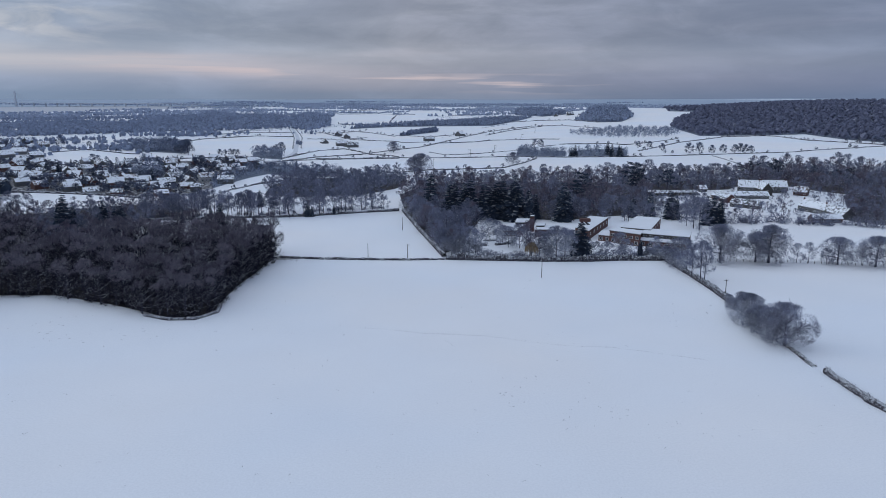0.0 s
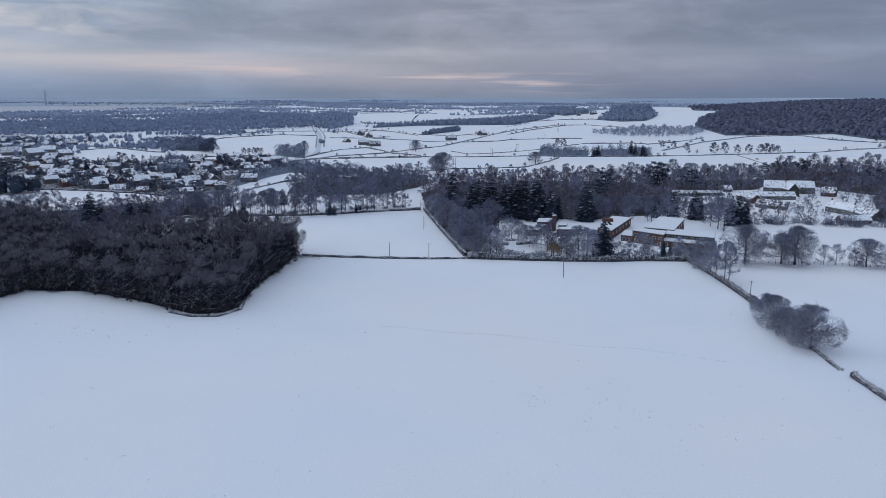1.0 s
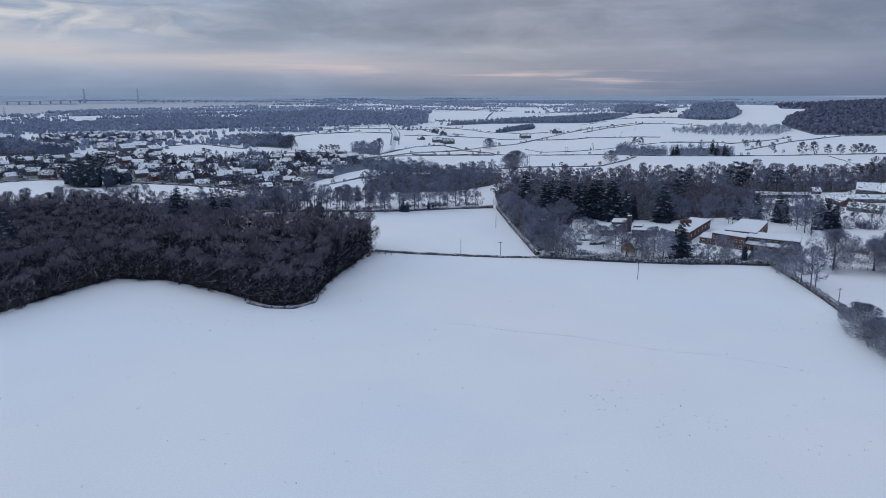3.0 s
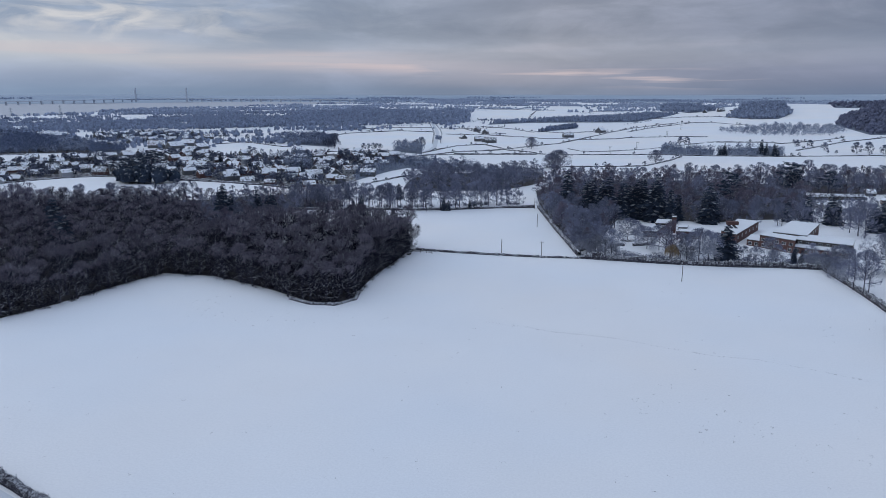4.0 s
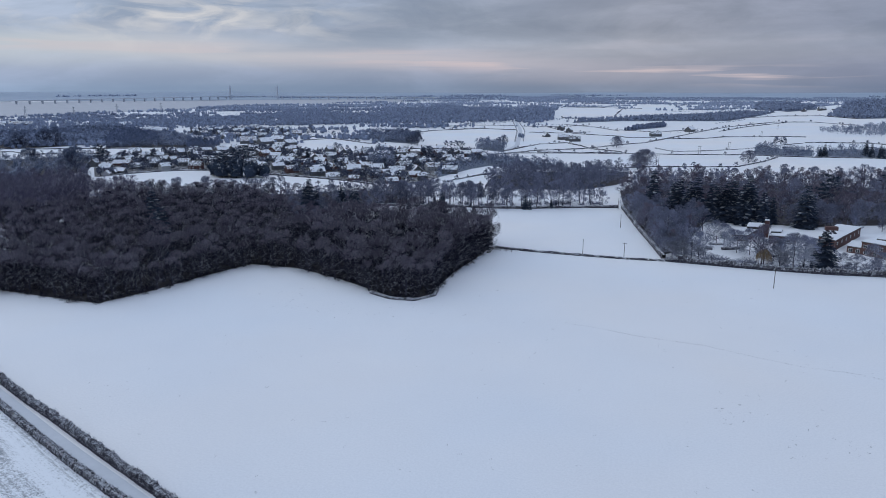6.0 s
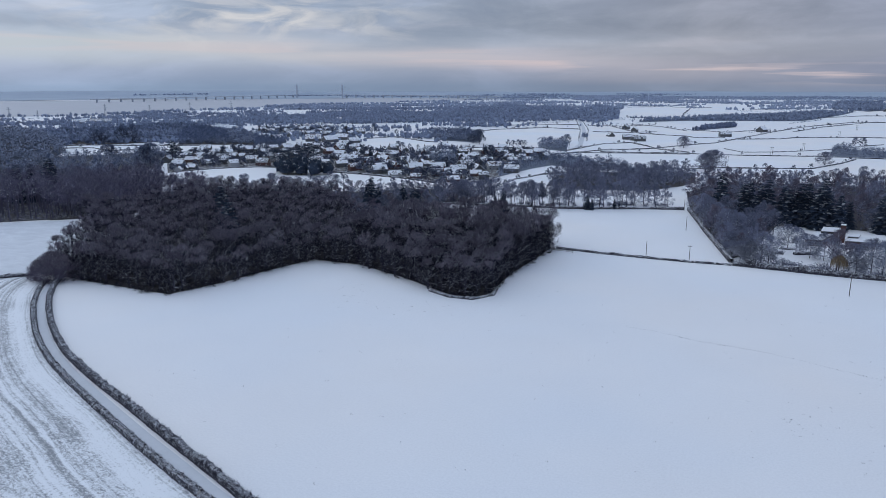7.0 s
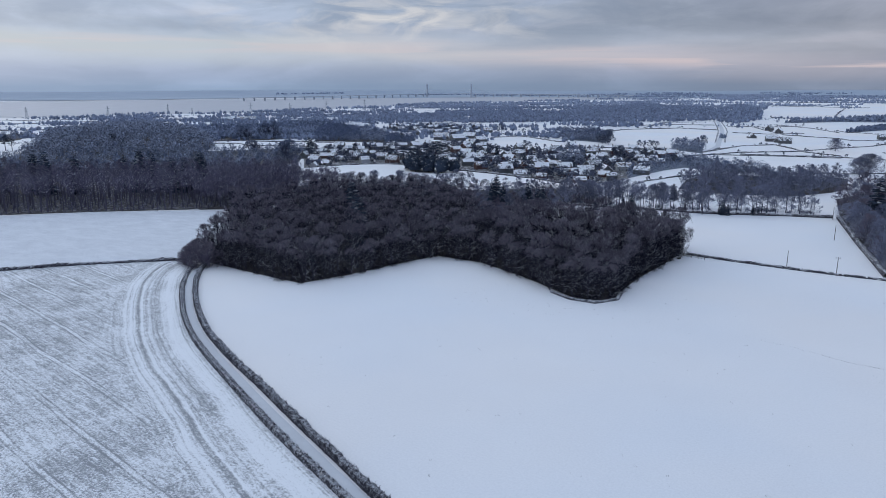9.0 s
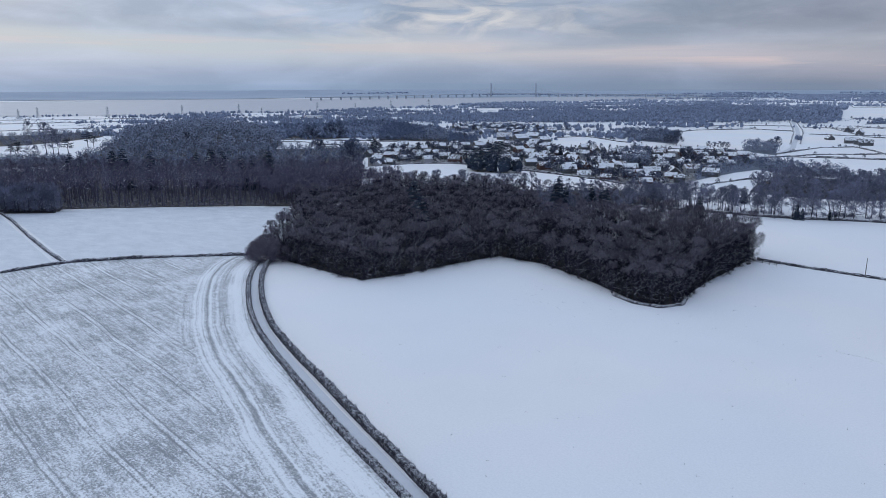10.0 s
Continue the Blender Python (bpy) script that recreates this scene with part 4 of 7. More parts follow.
LANE_OUT = [(-264.9, 197.4), (-259.9, 190.4), (-249.5, 180.2), (-238.6, 170.6), (-225.3, 160.5), (-211.7, 150.8), (-197.4, 141.9), (-184.4, 134.7), (-169.7, 127.7), (-152.4, 120.2), (-134.5, 112.6), (-118.6, 105.9), (-103.9, 100.2), (-91.8, 95.8), (-81.7, 92.1), (-71.7, 88.2)]
STUB_EDGE = [(-277.4, 201.3), (-299.9, 180.3), (-317.4, 161.4), (-332.9, 140.1), (-336.3, 126.1), (-337.8, 112.7), (-340.7, 96.3), (-339.1, 78.0)]
strip("road", LANE, 3.0, M_TAR, 0.05, "narrow country lane under trodden snow between hedges", "road", 2.0)
sheet("field", LANE_OUT + [(-69.0, 20.0), (-300.0, -60.0)] + STUB_EDGE[::-1], 5.0, M_STUB, 0.03, "grass field thinly covered with streaky snow and wheel tracks", "field", extra=("off_lane", LANE_OUT))
# Pastures whose snow is greyed in colour, partly in place of shade.
UPPER = [(-497.4, 174.5), (-485.4, 196.6), (-438.7, 251.5), (-383.8, 293.0), (-371.0, 301.0), (-322.0, 268.0), (-284.0, 222.0), (-274.0, 205.0), (-285.0, 201.0), (-301.5, 181.4), (-327.5, 153.0), (-337.6, 141.1)]
sheet("field", UPPER, 8.0, M_PASTURE, 0.04, "pasture thinly covered with mottled snow", "field")
sheet("field", [(-492.8, 169.0), (-338.8, 135.0), (-344.5, 113.0), (-520.0, 58.0)], 8.0, M_PASTURE, 0.04, "pasture thinly covered with mottled snow", "field")
hedge("hedge", LANE_IN, 1.9, 1.8, "clipped thorn hedge flecked with snow along the lane", 0.30, 34, 0.022, seed=1)
hedge("hedge", LANE_OUT, 1.35, 1.7, "low ragged hedge flecked with snow along the lane", 0.30, 34, 0.022, seed=2, drop=0.2)
hedge("hedge", STUB_EDGE, 1.3, 1.4, "clipped field hedge dusted with snow", 0.9, 12, 0.07, seed=3)
hedge("hedge", [(-334.8, 138.3), (-361.6, 142.9), (-410.1, 153.1), (-467.8, 166.5), (-503.1, 173.1)], 1.3, 1.4, "clipped field hedge dusted with snow", 0.9, 12, 0.07, seed=4)

# river
sheet("water", [(-1659, 242), (-2160, 778), (-1997, 932), (-1833, 1274), (-1704, 1518), (-1730, 1801), (-1673, 2043), (-1725, 2484), (-1638, 2804), (-1494, 3075), (-1270, 3487), (-1266, 3806), (-1679, 3735), (-2592, 3378), (-2819, 2846), (-3263, 2274), (-3542, 1803), (-3688, 1338), (-3652, 551)], 200, M_WATER, 0.6, "wide pale silty estuary", "water")

def tufts(name, pts, size, label, seed):
    p = Plant(seed)
    g = p.rng
    for x, y in pts:
        n = g.integers(3, 7)
        b = np.stack([x + g.normal(0, size * 0.8, n), y + g.normal(0, size * 0.8, n), np.full(n, zed(x, y) - 0.03)], 1)
        p.slivers(b, unit(g.normal(0, 0.6, (n, 3)) + [0, 0, 0.6]), size * g.uniform(0.6, 1.4, n), size * 0.45)
    v, f, _ = p.arrays()
    tagged(new(name, mesh_of(name, v, f, [M_HEDGE])), label, "grass tufts", kind="stuff")


g = np.random.default_rng(17)
TRAIL = resample([(-30.1, 233.8), (-20.5, 232.7), (-6.5, 228.2), (3.2, 227.2), (14.7, 225.7), (29.4, 220.0), (41.8, 215.9), (54.5, 215.2), (67.8, 210.2), (81.7, 204.1)], 1.1)
tufts("trail_tufts", np.repeat(TRAIL, 2, 0)[g.uniform(size=2 * len(TRAIL)) < 0.75] + g.normal(0, 0.6, (1, 2)), 0.26, "grass showing through a faint animal trail", 18)
loose = np.stack([g.uniform(-150, 120, 420), g.uniform(60, 300, 420)], 1)
near = np.concatenate([loose[:260], np.array([(-141.1, 234.3), (-107.2, 227.5), (21.1, 177.6), (37.5, 167.0), (63.3, 157.8)])[g.integers(0, 5, 90)] + g.normal(0, 7, (90, 2))])
COPSE_LINE = [(-266.5, 204.0), (-257.3, 204.0), (-231.9, 202.4), (-202.8, 201.6), (-195.1, 221.7), (-189.3, 246.6), (-181.6, 272.3), (-156.6, 272.1), (-130.9, 261.3), (-115.2, 252.6), (-100.7, 244.1), (-90.6, 243.7), (-85.6, 252.1), (-86.8, 261.5), (-87.4, 284.2), (-85.4, 311.7), (-84.1, 337.6)]
near = near[edge_off(LANE, near[:, 0], near[:, 1]) > 8]
tufts("grass_tufts", near, 0.30, "dry grass tufts poking through the snow", 19)

def plant_list(kinds, rows, base, group=""):
    for n, (x, y, h) in enumerate(rows):
        s = h / base
        kinds[n % len(kinds)].at(x, y, s, n * 1.7 + x, group)


# ---- the copse ----
rng = np.random.default_rng(7)
COPSE_BACK = [(-87.4, 352.6), (-112.0, 346.0), (-139.4, 336.0), (-165.8, 331.0), (-200.6, 347.3), (-267.1, 413.8), (-308.5, 402.0), (-341.6, 377.0), (-349.6, 328.0), (-324.1, 275.7), (-289.9, 230.5), (-275.2, 209.4)]
copse = fill(COPSE_LINE + COPSE_BACK, 8.8, rng)
off = edge_off(COPSE_LINE, copse[:, 0], copse[:, 1])
front = copse[(off < 24) & (off > 7)]
rest = fill(COPSE_LINE + COPSE_BACK, 9.8, rng)
rest = rest[edge_off(COPSE_LINE, rest[:, 0], rest[:, 1]) >= 24]
lobe = rest[:, 0] > -165


def tall(x, y):
    """Extra height for trees at the field corner, sized to fit the camera's view."""
    return 1 + 0.26 * min(1, max(0, (y - 262) / 30)) * min(1, max(0, (x + 185) / 30))


for x, y in front:
    COPSE[rng.integers(5)].at(x, y, tall(x, y) * rng.uniform(0.84, 1.14), rng.uniform(0, 6.28), "trees of the copse")
for x, y in copse[off <= 7]:
    EDGE[rng.integers(4)].at(x, y, tall(x, y) * rng.uniform(0.82, 1.06), rng.uniform(0, 6.28), "trees of the copse")
rim_trees = resample(COPSE_LINE, 6.0)
for x, y in rim_trees + (np.array([-190.0, 320.0]) - rim_trees) * 0.035:
    EDGE[rng.integers(4)].at(x + rng.normal(0, 1.2), y + rng.normal(0, 1.2), rng.uniform(0.7, 0.95), rng.uniform(0, 6.28), "trees of the copse")
# Undergrowth added just inside the edge, near-black in place of deep wood shade.
under = fill(COPSE_LINE + COPSE_BACK, 5.5, rng)
deep = edge_off(COPSE_LINE, under[:, 0], under[:, 1])
woods("copse_undergrowth", UNDERLOW, under[(deep > 3) & (deep < 34)], "brambles and saplings added to deepen shade under the copse trees", "undergrowth", rng, 0.5, 1.0)
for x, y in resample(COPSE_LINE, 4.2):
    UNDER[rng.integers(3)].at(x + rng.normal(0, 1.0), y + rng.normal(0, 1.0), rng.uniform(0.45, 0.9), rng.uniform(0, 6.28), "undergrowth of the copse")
sheet("ground_litter", COPSE_LINE + COPSE_BACK, 30, M_LITTER, 0.06, "leaf litter with broken snow, darkened for the shade under trees", "wood floor")
# Litter patches laid where snow gaps showed in the camera's view.
sheet("ground_litter", [(-84.0, 337.0), (-88.0, 351.5), (-112.0, 350.0), (-139.0, 343.0), (-164.0, 342.0), (-216.0, 392.0), (-263.0, 426.0), (-268.0, 414.0), (-200.6, 347.5), (-166.0, 331.3), (-139.0, 336.3), (-112.0, 346.3)], 20, M_LITTER, 0.1, "leaf litter with broken snow, darkened for the shade under trees", "wood floor")
sheet("ground_litter", [(-358.0, 340.0), (-336.0, 348.0), (-330.0, 362.0), (-349.0, 374.0), (-374.0, 366.0)], 20, M_LITTER, 0.14, "leaf litter with broken snow, darkened for the shade under trees", "wood floor")
sheet("ground_litter", [(-318.0, 386.0), (-293.0, 391.0), (-262.0, 398.0), (-268.0, 428.0), (-304.0, 424.0), (-334.0, 414.0)], 20, M_LITTER, 0.14, "leaf litter with broken snow, darkened for the shade under trees", "wood floor")
sheet("ground_litter", [(-349.6, 327.0), (-324.1, 275.7), (-333.0, 282.0), (-374.0, 306.0), (-360.0, 318.0)], 20, M_LITTER, 0.1, "leaf litter with broken snow, darkened for the shade under trees", "wood floor")
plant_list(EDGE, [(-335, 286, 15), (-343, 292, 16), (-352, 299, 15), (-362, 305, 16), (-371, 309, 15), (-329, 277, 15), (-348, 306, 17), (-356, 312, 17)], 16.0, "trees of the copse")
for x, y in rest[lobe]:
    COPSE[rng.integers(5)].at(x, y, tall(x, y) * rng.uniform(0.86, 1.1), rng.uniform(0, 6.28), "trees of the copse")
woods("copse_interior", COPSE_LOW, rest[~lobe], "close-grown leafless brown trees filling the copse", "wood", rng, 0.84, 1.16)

plant_list(EDGE, [(-87.7, 319.6, 16.9), (-89.2, 308.5, 19.5), (-86.6, 328.5, 15.1), (-85.3, 337.3, 13.3), (-90.2, 296.4, 21.4), (-87.8, 335.6, 14.9)], 16.0, "trees of the copse")

# ---- hedges and fences round the near fields ----
hedge("hedge", [(-81.2, 339.4), (-62.7, 337.0), (-37.4, 335.5), (-17.8, 335.1), (1.7, 336.6)], 1.1, 1.1, "low snow-capped field hedge with gaps", 0.8, 10, 0.06, seed=11, drop=0.18)
hedge("hedge", [(1.7, 337.6), (18.5, 336.1), (32.3, 335.0), (48.9, 334.0), (71.2, 334.2), (88.4, 336.5), (99.6, 336.5), (110.2, 336.5)], 2.6, 2.8, "thick garden hedge under snow", 0.45, 26, 0.06, seed=12, mat=M_GHEDGE)
hedge("hedge", [(110.2, 336.5), (111.5, 317.6), (112.7, 300.8)], 1.7, 1.8, "overgrown frosted field hedge", 0.45, 22, 0.06, seed=13, mat=M_GHEDGE)
hedge("hedge", [(112.7, 300.8), (113.5, 282.7), (113.4, 265.9), (112.2, 256.2)], 2.0, 2.2, "overgrown frosted field hedge", 0.45, 22, 0.06, seed=14, mat=M_GHEDGE)
hedge("hedge", [(112.3, 216.8), (112.5, 209.6), (111.9, 201.5), (112.1, 197.8)], 0.8, 1.4, "low rough bank of brambles under snow", 0.7, 12, 0.07, seed=15, drop=0.2)
hedge("hedge", [(113.1, 193.4), (113.6, 185.7), (113.9, 178.0), (114.5, 175.1)], 1.6, 1.9, "clipped dark hedge flecked with snow", 0.6, 22, 0.07, seed=16)
hedge("hedge", [(113.7, 174.2), (115.2, 168.2), (118.1, 156.7)], 1.5, 1.9, "clipped dark hedge flecked with snow", 0.6, 22, 0.07, seed=17)
hedge("hedge", [(0.9, 341.7), (-5.9, 374.5), (-13.2, 409.0), (-20.6, 447.4), (-27.8, 483.6)], 1.8, 2.0, "dark hedge at the edge of the garden wood", 0.9, 14, 0.08, seed=18)
hedge("hedge", [(-194.2, 442.7), (-166.8, 447.3), (-132.1, 454.5), (-106.5, 457.0), (-85.2, 463.5), (-56.2, 476.0), (-30.9, 483.4)], 1.6, 1.6, "dark field hedge below a row of trees", 1.0, 10, 0.08, seed=19)
hedge("hedge", [(28.5, 370.4), (34.2, 373.0), (37.6, 375.7), (40.3, 380.6)], 1.3, 1.2, "curved clipped dark yew hedge in the garden", 0.6, 14, 0.06, seed=20)
hedge("hedge", [(20.5, 369.9), (24.2, 369.7)], 1.3, 1.4, "short clipped dark yew hedge in the garden", 0.6, 14, 0.06, seed=21)
hedge("hedge", [(22.8, 383.1), (26.2, 381.8), (30.1, 383.6)], 0.8, 2.2, "low clipped bed of box under snow", 0.6, 14, 0.06, seed=22)
hedge("hedge", [(-109.7, 246.0), (-99.5, 241.2), (-89.8, 241.7), (-84.3, 250.3), (-85.8, 258.6)], 0.9, 1.4, "low bramble bank flecked with snow at the foot of the copse", 0.5, 22, 0.06, seed=23)


def post_and_wire(line):
    fence = tagged(new("fence"), "weathered wooden posts with wire along a field edge", "fence")
    c = resample(line, 3.0)
    post = boxes((-0.09, 0.09, -0.09, 0.09, -0.3, 1.35))
    me = bpy.data.meshes.new("post")
    post.to_mesh(me), post.free(), me.materials.append(M_WOOD)
    for x, y in c:
        child("post", me, fence).location = (x, y, zed(x, y))
    for h in (0.5, 0.9, 1.22):
        bm = bmesh.new()
        for a, b in zip(c[:-1], c[1:]):
            rod(bm, (*a, zed(*a) + h), (*b, zed(*b) + h), 0.025, 0.025, 3)
        part("wire", bm, M_STEEL, fence)
    return fence


post_and_wire([(132.5, 336.0), (151.1, 332.6), (170.3, 332.4), (187.3, 327.9), (211.5, 323.8), (228.2, 319.8)])



def field_gate(x, y, turn):
    root = tagged(new("field_gate"), "pale five-barred wooden gate and rails at a field corner", "gate")
    root.matrix_basis = pose(x, y, zed(x, y), 0, 0, turn)
    for k in (-2.2, 2.2, 5.4, 8.6):
        part("post", boxes((k - 0.1, k + 0.1, -0.1, 0.1, -0.4, 1.35)), M_WOOD, root)
    for z in (0.25, 0.48, 0.71, 0.94, 1.17):
        part("bar", boxes((-2.1, 2.1, -0.03, 0.03, z - 0.05, z + 0.05)), M_PALEWOOD, root)
    for z in (0.55, 1.05):
        part("rail", boxes((2.3, 8.5, -0.04, 0.04, z - 0.07, z + 0.07)), M_PALEWOOD, root)


def ivy_stump(x, y, high):
    """A broken, leaning trunk thick with ivy."""
    p = Plant(301)
    g = p.rng
    stem = np.array([(0, 0, -0.3), (0.5, 0, high * 0.4), (1.6, 0.1, high * 0.8), (2.3, 0.1, high)])
    p.tube(stem, [0.42, 0.36, 0.28, 0.12], 7)
    u = g.uniform(0.15, 1, 420)
    c = np.stack([np.interp(u, np.linspace(0, 1, 4), stem[:, k]) for k in range(3)], 1) + g.normal(0, 0.42, (420, 3))
    p.slivers(c, unit(g.normal(0, 1, (420, 3))), g.uniform(0.25, 0.5, 420), 0.22)
    Kind("ivy_stump", p.arrays(), (M_BARK, M_NEEDLE), "dark ivy-clad leaning trunk at a wood corner", "tree").at(x, y)


def trough(x, y, turn):
    root = tagged(new("water_trough"), "dark metal cattle trough standing in the snow", "trough")
    root.matrix_basis = pose(x, y, zed(x, y), 0, 0, turn)
    part("tank", boxes((-1.0, 1.0, -0.4, -0.34, -0.1, 0.62), (-1.0, 1.0, 0.34, 0.4, -0.1, 0.62), (-1.0, -0.94, -0.34, 0.34, -0.1, 0.62), (0.94, 1.0, -0.34, 0.34, -0.1, 0.62)), M_DARK, root)
    part("ice", boxes((-0.94, 0.94, -0.34, 0.34, -0.1, 0.5)), M_ROOFSNOW, root, "snow on ice")


field_gate(-79.6, 334.6, -14)
ivy_stump(-85.4, 339.5, 5.2)
trough(-82.0, 328.5, 60)

# ---- poles ----
def power_pole(x, y, high, arm=True, turn=0.0):
    root = tagged(new("utility_pole"), "weathered wooden overhead-line pole standing in a snowy field", "utility pole", "overhead line poles")
    root.matrix_basis = pose(x, y, zed(x, y), 0, 0, turn)
    bm = bmesh.new()
    rod(bm, (0, 0, -0.5), (0, 0, high), 0.17, 0.11, 8)
    part("post", bm, M_WOOD, root)
    if arm:
        part("crossarm", boxes((-1.0, 1.0, 0.10, 0.22, high - 0.45, high - 0.30)), M_WOOD, root)
        for k in (-0.85, 0.0, 0.85):
            bm = bmesh.new()
            rod(bm, (k, 0.16, high - 0.30), (k, 0.16, high - 0.05), 0.05, 0.07, 6)
            part("insulator", bm, M_STEEL, root)
    return root


for (x, y, h), arm in zip([(-37.0, 337.7, 7.9), (-17.4, 338.2, 7.3), (-24.2, 412.6, 8.2), (-30.2, 478.4, 7.8), (44.3, 302.4, 9.2), (114.5, 272.2, 7.3)], (0, 1, 0, 0, 0, 1)):
    power_pole(x, y, h, arm, 12)


def twin_pole(x, y, high):
    root = tagged(new("utility_pole"), "twin-legged wooden pole with a crossbar in snowy fields", "utility pole", "twin poles")
    root.matrix_basis = pose(x, y, zed(x, y), 0, 0, 10)
    for k in (-1.0, 1.0):
        bm = bmesh.new()
        rod(bm, (k, 0, -0.5), (k, 0, high), 0.16, 0.12, 6)
        part("post", bm, M_WOOD, root)
    part("crossarm", boxes((-1.9, 1.9, -0.1, 0.1, high - 0.5, high - 0.25)), M_WOOD, root)


for x, y, h in [(-11, 768, 11), (35, 916, 9.5), (75, 1008, 8.8), (144, 1281, 8.1), (189, 1448, 9.1)]:
    twin_pole(x, y, h)

# ---- single trees ----
plant_list(PARK, [(135.8, 332.5, 18.5), (153.1, 332.8, 14.4), (158.8, 331.3, 18.5), (190.9, 328.1, 13.4), (206.4, 323.5, 14.9)], 14.2, "parkland oaks")
plant_list(PARK[1:], [(111.6, 216.0, 14.3)], 14.2)
plant_list(MID, [(172.5, 331.3, 9.4), (178.5, 331.6, 9.9), (185.3, 327.8, 8), (194.9, 327.0, 6.8), (201.0, 325.7, 7.1)], 13.2, "young parkland trees")
plant_list(ROW, [(112.2, 294.4, 16.7), (111.4, 302.6, 14.4), (115.4, 297.9, 14.0)], 14.0, "hedgerow trees")
plant_list(THORN, [(110.0, 245.9, 8.9), (109.5, 238.1, 10.4), (109.3, 228.9, 9.2), (110.0, 223.9, 9.8), (110.8, 219.9, 8.7), (111.0, 254.5, 4.7), (109.8, 234.5, 6.5), (112.3, 263.1, 3.6), (110.4, 335.3, 6.8), (111.1, 328.6, 6.8), (111.0, 319.9, 6.9), (107.8, 340.5, 6.2), (104.4, 341.5, 4.8)], 6.4, "overgrown hedge thorns")
plant_list(THORNB, [(-266.5, 195.4, 8.6), (-262.5, 195.6, 10.5), (-262.3, 199.3, 11.8), (-257.9, 199.8, 10.4), (-271.7, 197.0, 5.5)], 6.4, "thorns at the end of the lane")
# garden
plant_list(FROSTY, [(26.6, 383.8, 12.1), (30.6, 386.6, 10.3), (13.2, 344.6, 14.7), (16.5, 342.3, 13.7), (8.9, 346.8, 11.6), (4.6, 346.8, 9.3), (40.9, 363.0, 12.8), (42.9, 354.6, 12.3), (57.0, 341.1, 15.7), (60.9, 339.4, 14.9), (65.1, 347.0, 11.7), (83.2, 344.1, 7.7), (78.2, 347.4, 7), (107.4, 343.8, 5.5), (110.7, 340.6, 6.2), (111.7, 326.2, 8.2), (111.9, 310.9, 10.2)], 10.4, "frosted garden trees")
plant_list(FROSTY, [(1.8, 352.0, 8.2), (-2.8, 374.5, 7.4), (-7.2, 392.8, 8.1), (-11.8, 420.3, 10.1), (-15.9, 439.5, 10.5), (-19.5, 455.6, 10.6), (-24.4, 478.7, 10.2), (91.1, 347.4, 5.8), (174.5, 446.5, 7.2), (183.6, 441.7, 6.9)], 10.4, "frosted garden trees")
plant_list(MID, [(1.9, 377.6, 17.2), (-2.9, 392.9, 16.3), (6.7, 384.7, 17), (13.8, 410.0, 16.9), (21.0, 418.9, 13.8), (-8.3, 418.3, 15.6), (-14.1, 437.5, 15.5), (-18.5, 458.7, 15), (9.3, 363.1, 13.6), (-1.2, 362.3, 10.7), (153.7, 420.7, 20.7), (155.0, 414.8, 19.8), (152.3, 429.8, 14.1)], 13.2, "garden trees")
plant_list(RUSSET, [(43.8, 342.0, 12.6)], 9.0)
Kind("weeping_willow", willow(5, 8.0, 3.2), (M_BARKF, M_WILLOW), "small weeping willow with tan hanging twigs", "tree").at(*[(44.5, 340.9)][0])
plant_list(SPRUCE, [(-8.1, 465.1, 23.6), (4.3, 443.8, 20.8), (7.5, 439.7, 22.1), (13.9, 447.7, 20.3), (18.0, 448.5, 22.4), (26.7, 452.2, 19.7), (29.9, 457.1, 18), (32.7, 452.8, 17.8), (35.6, 452.6, 20.8), (39.3, 452.3, 21.6), (44.1, 444.7, 20.8), (47.1, 448.5, 24.3), (50.5, 453.2, 17.8), (55.1, 444.5, 17.2), (60.9, 453.0, 14.1), (75.8, 448.7, 16.6), (78.2, 445.1, 20.8), (82.1, 452.7, 16.1)], 13.6, "garden spruces")
for x, y, h in [(68.9, 341.0, 18.9)]:
    SPRUCE[1].at(x, y, 1.4 * h / 17, 0.4, "garden spruces", 0.72)
plant_list(SPRUCE, [(126.8, 460.2, 12.5), (139.5, 465.0, 15.2), (149.8, 454.3, 17.1), (153.5, 454.1, 13.4), (166.0, 433.5, 16.4), (170.4, 433.9, 17.1), (174.9, 434.3, 14.9), (100.0, 345.0, 7.5), (104.3, 348.0, 5.7)], 14.5, "spruces by the brick house")
plant_list(PINE, [(104.7, 521.6, 23.3), (95.4, 494.6, 19.5), (151.1, 552.1, 27.7), (183.0, 567.9, 20.7), (151.6, 545.7, 23)], 15.5, "pines")
plant_list(BUSH, [(193.8, 438.4, 8.6), (191.9, 442.6, 6.8), (198.5, 438.5, 7.8), (215.9, 442.7, 7.9), (220.3, 442.8, 6.8), (210.1, 444.3, 5.4), (234.2, 434.5, 9.3), (241.7, 438.5, 9.4), (227.2, 434.7, 7.1), (243.9, 432.6, 5), (258.9, 430.9, 7.8), (264.1, 427.7, 9), (268.7, 423.6, 8.3), (91.7, 344.1, 4.8), (95.2, 341.0, 4.9), (87.0, 342.2, 5.8), (80.2, 339.6, 5.2), (106.2, 339.9, 5.2)], 3.2, "garden bushes")
plant_list(BUSH, [(23.7, 339.9, 5), (28.6, 340.5, 4.3), (32.6, 338.1, 4), (37.2, 341.8, 4.6), (40.9, 337.2, 4.2), (18.7, 340.2, 4.9), (53.6, 337.5, 3.9), (57.5, 335.8, 4), (71.8, 337.3, 4), (76.2, 338.4, 4)], 3.2, "garden bushes")
plant_list(PARK, [(-23, 728, 19.8), (-29, 717, 17.3), (-69, 985, 14.9), (82, 820, 13.7)], 14.2, "field oaks")
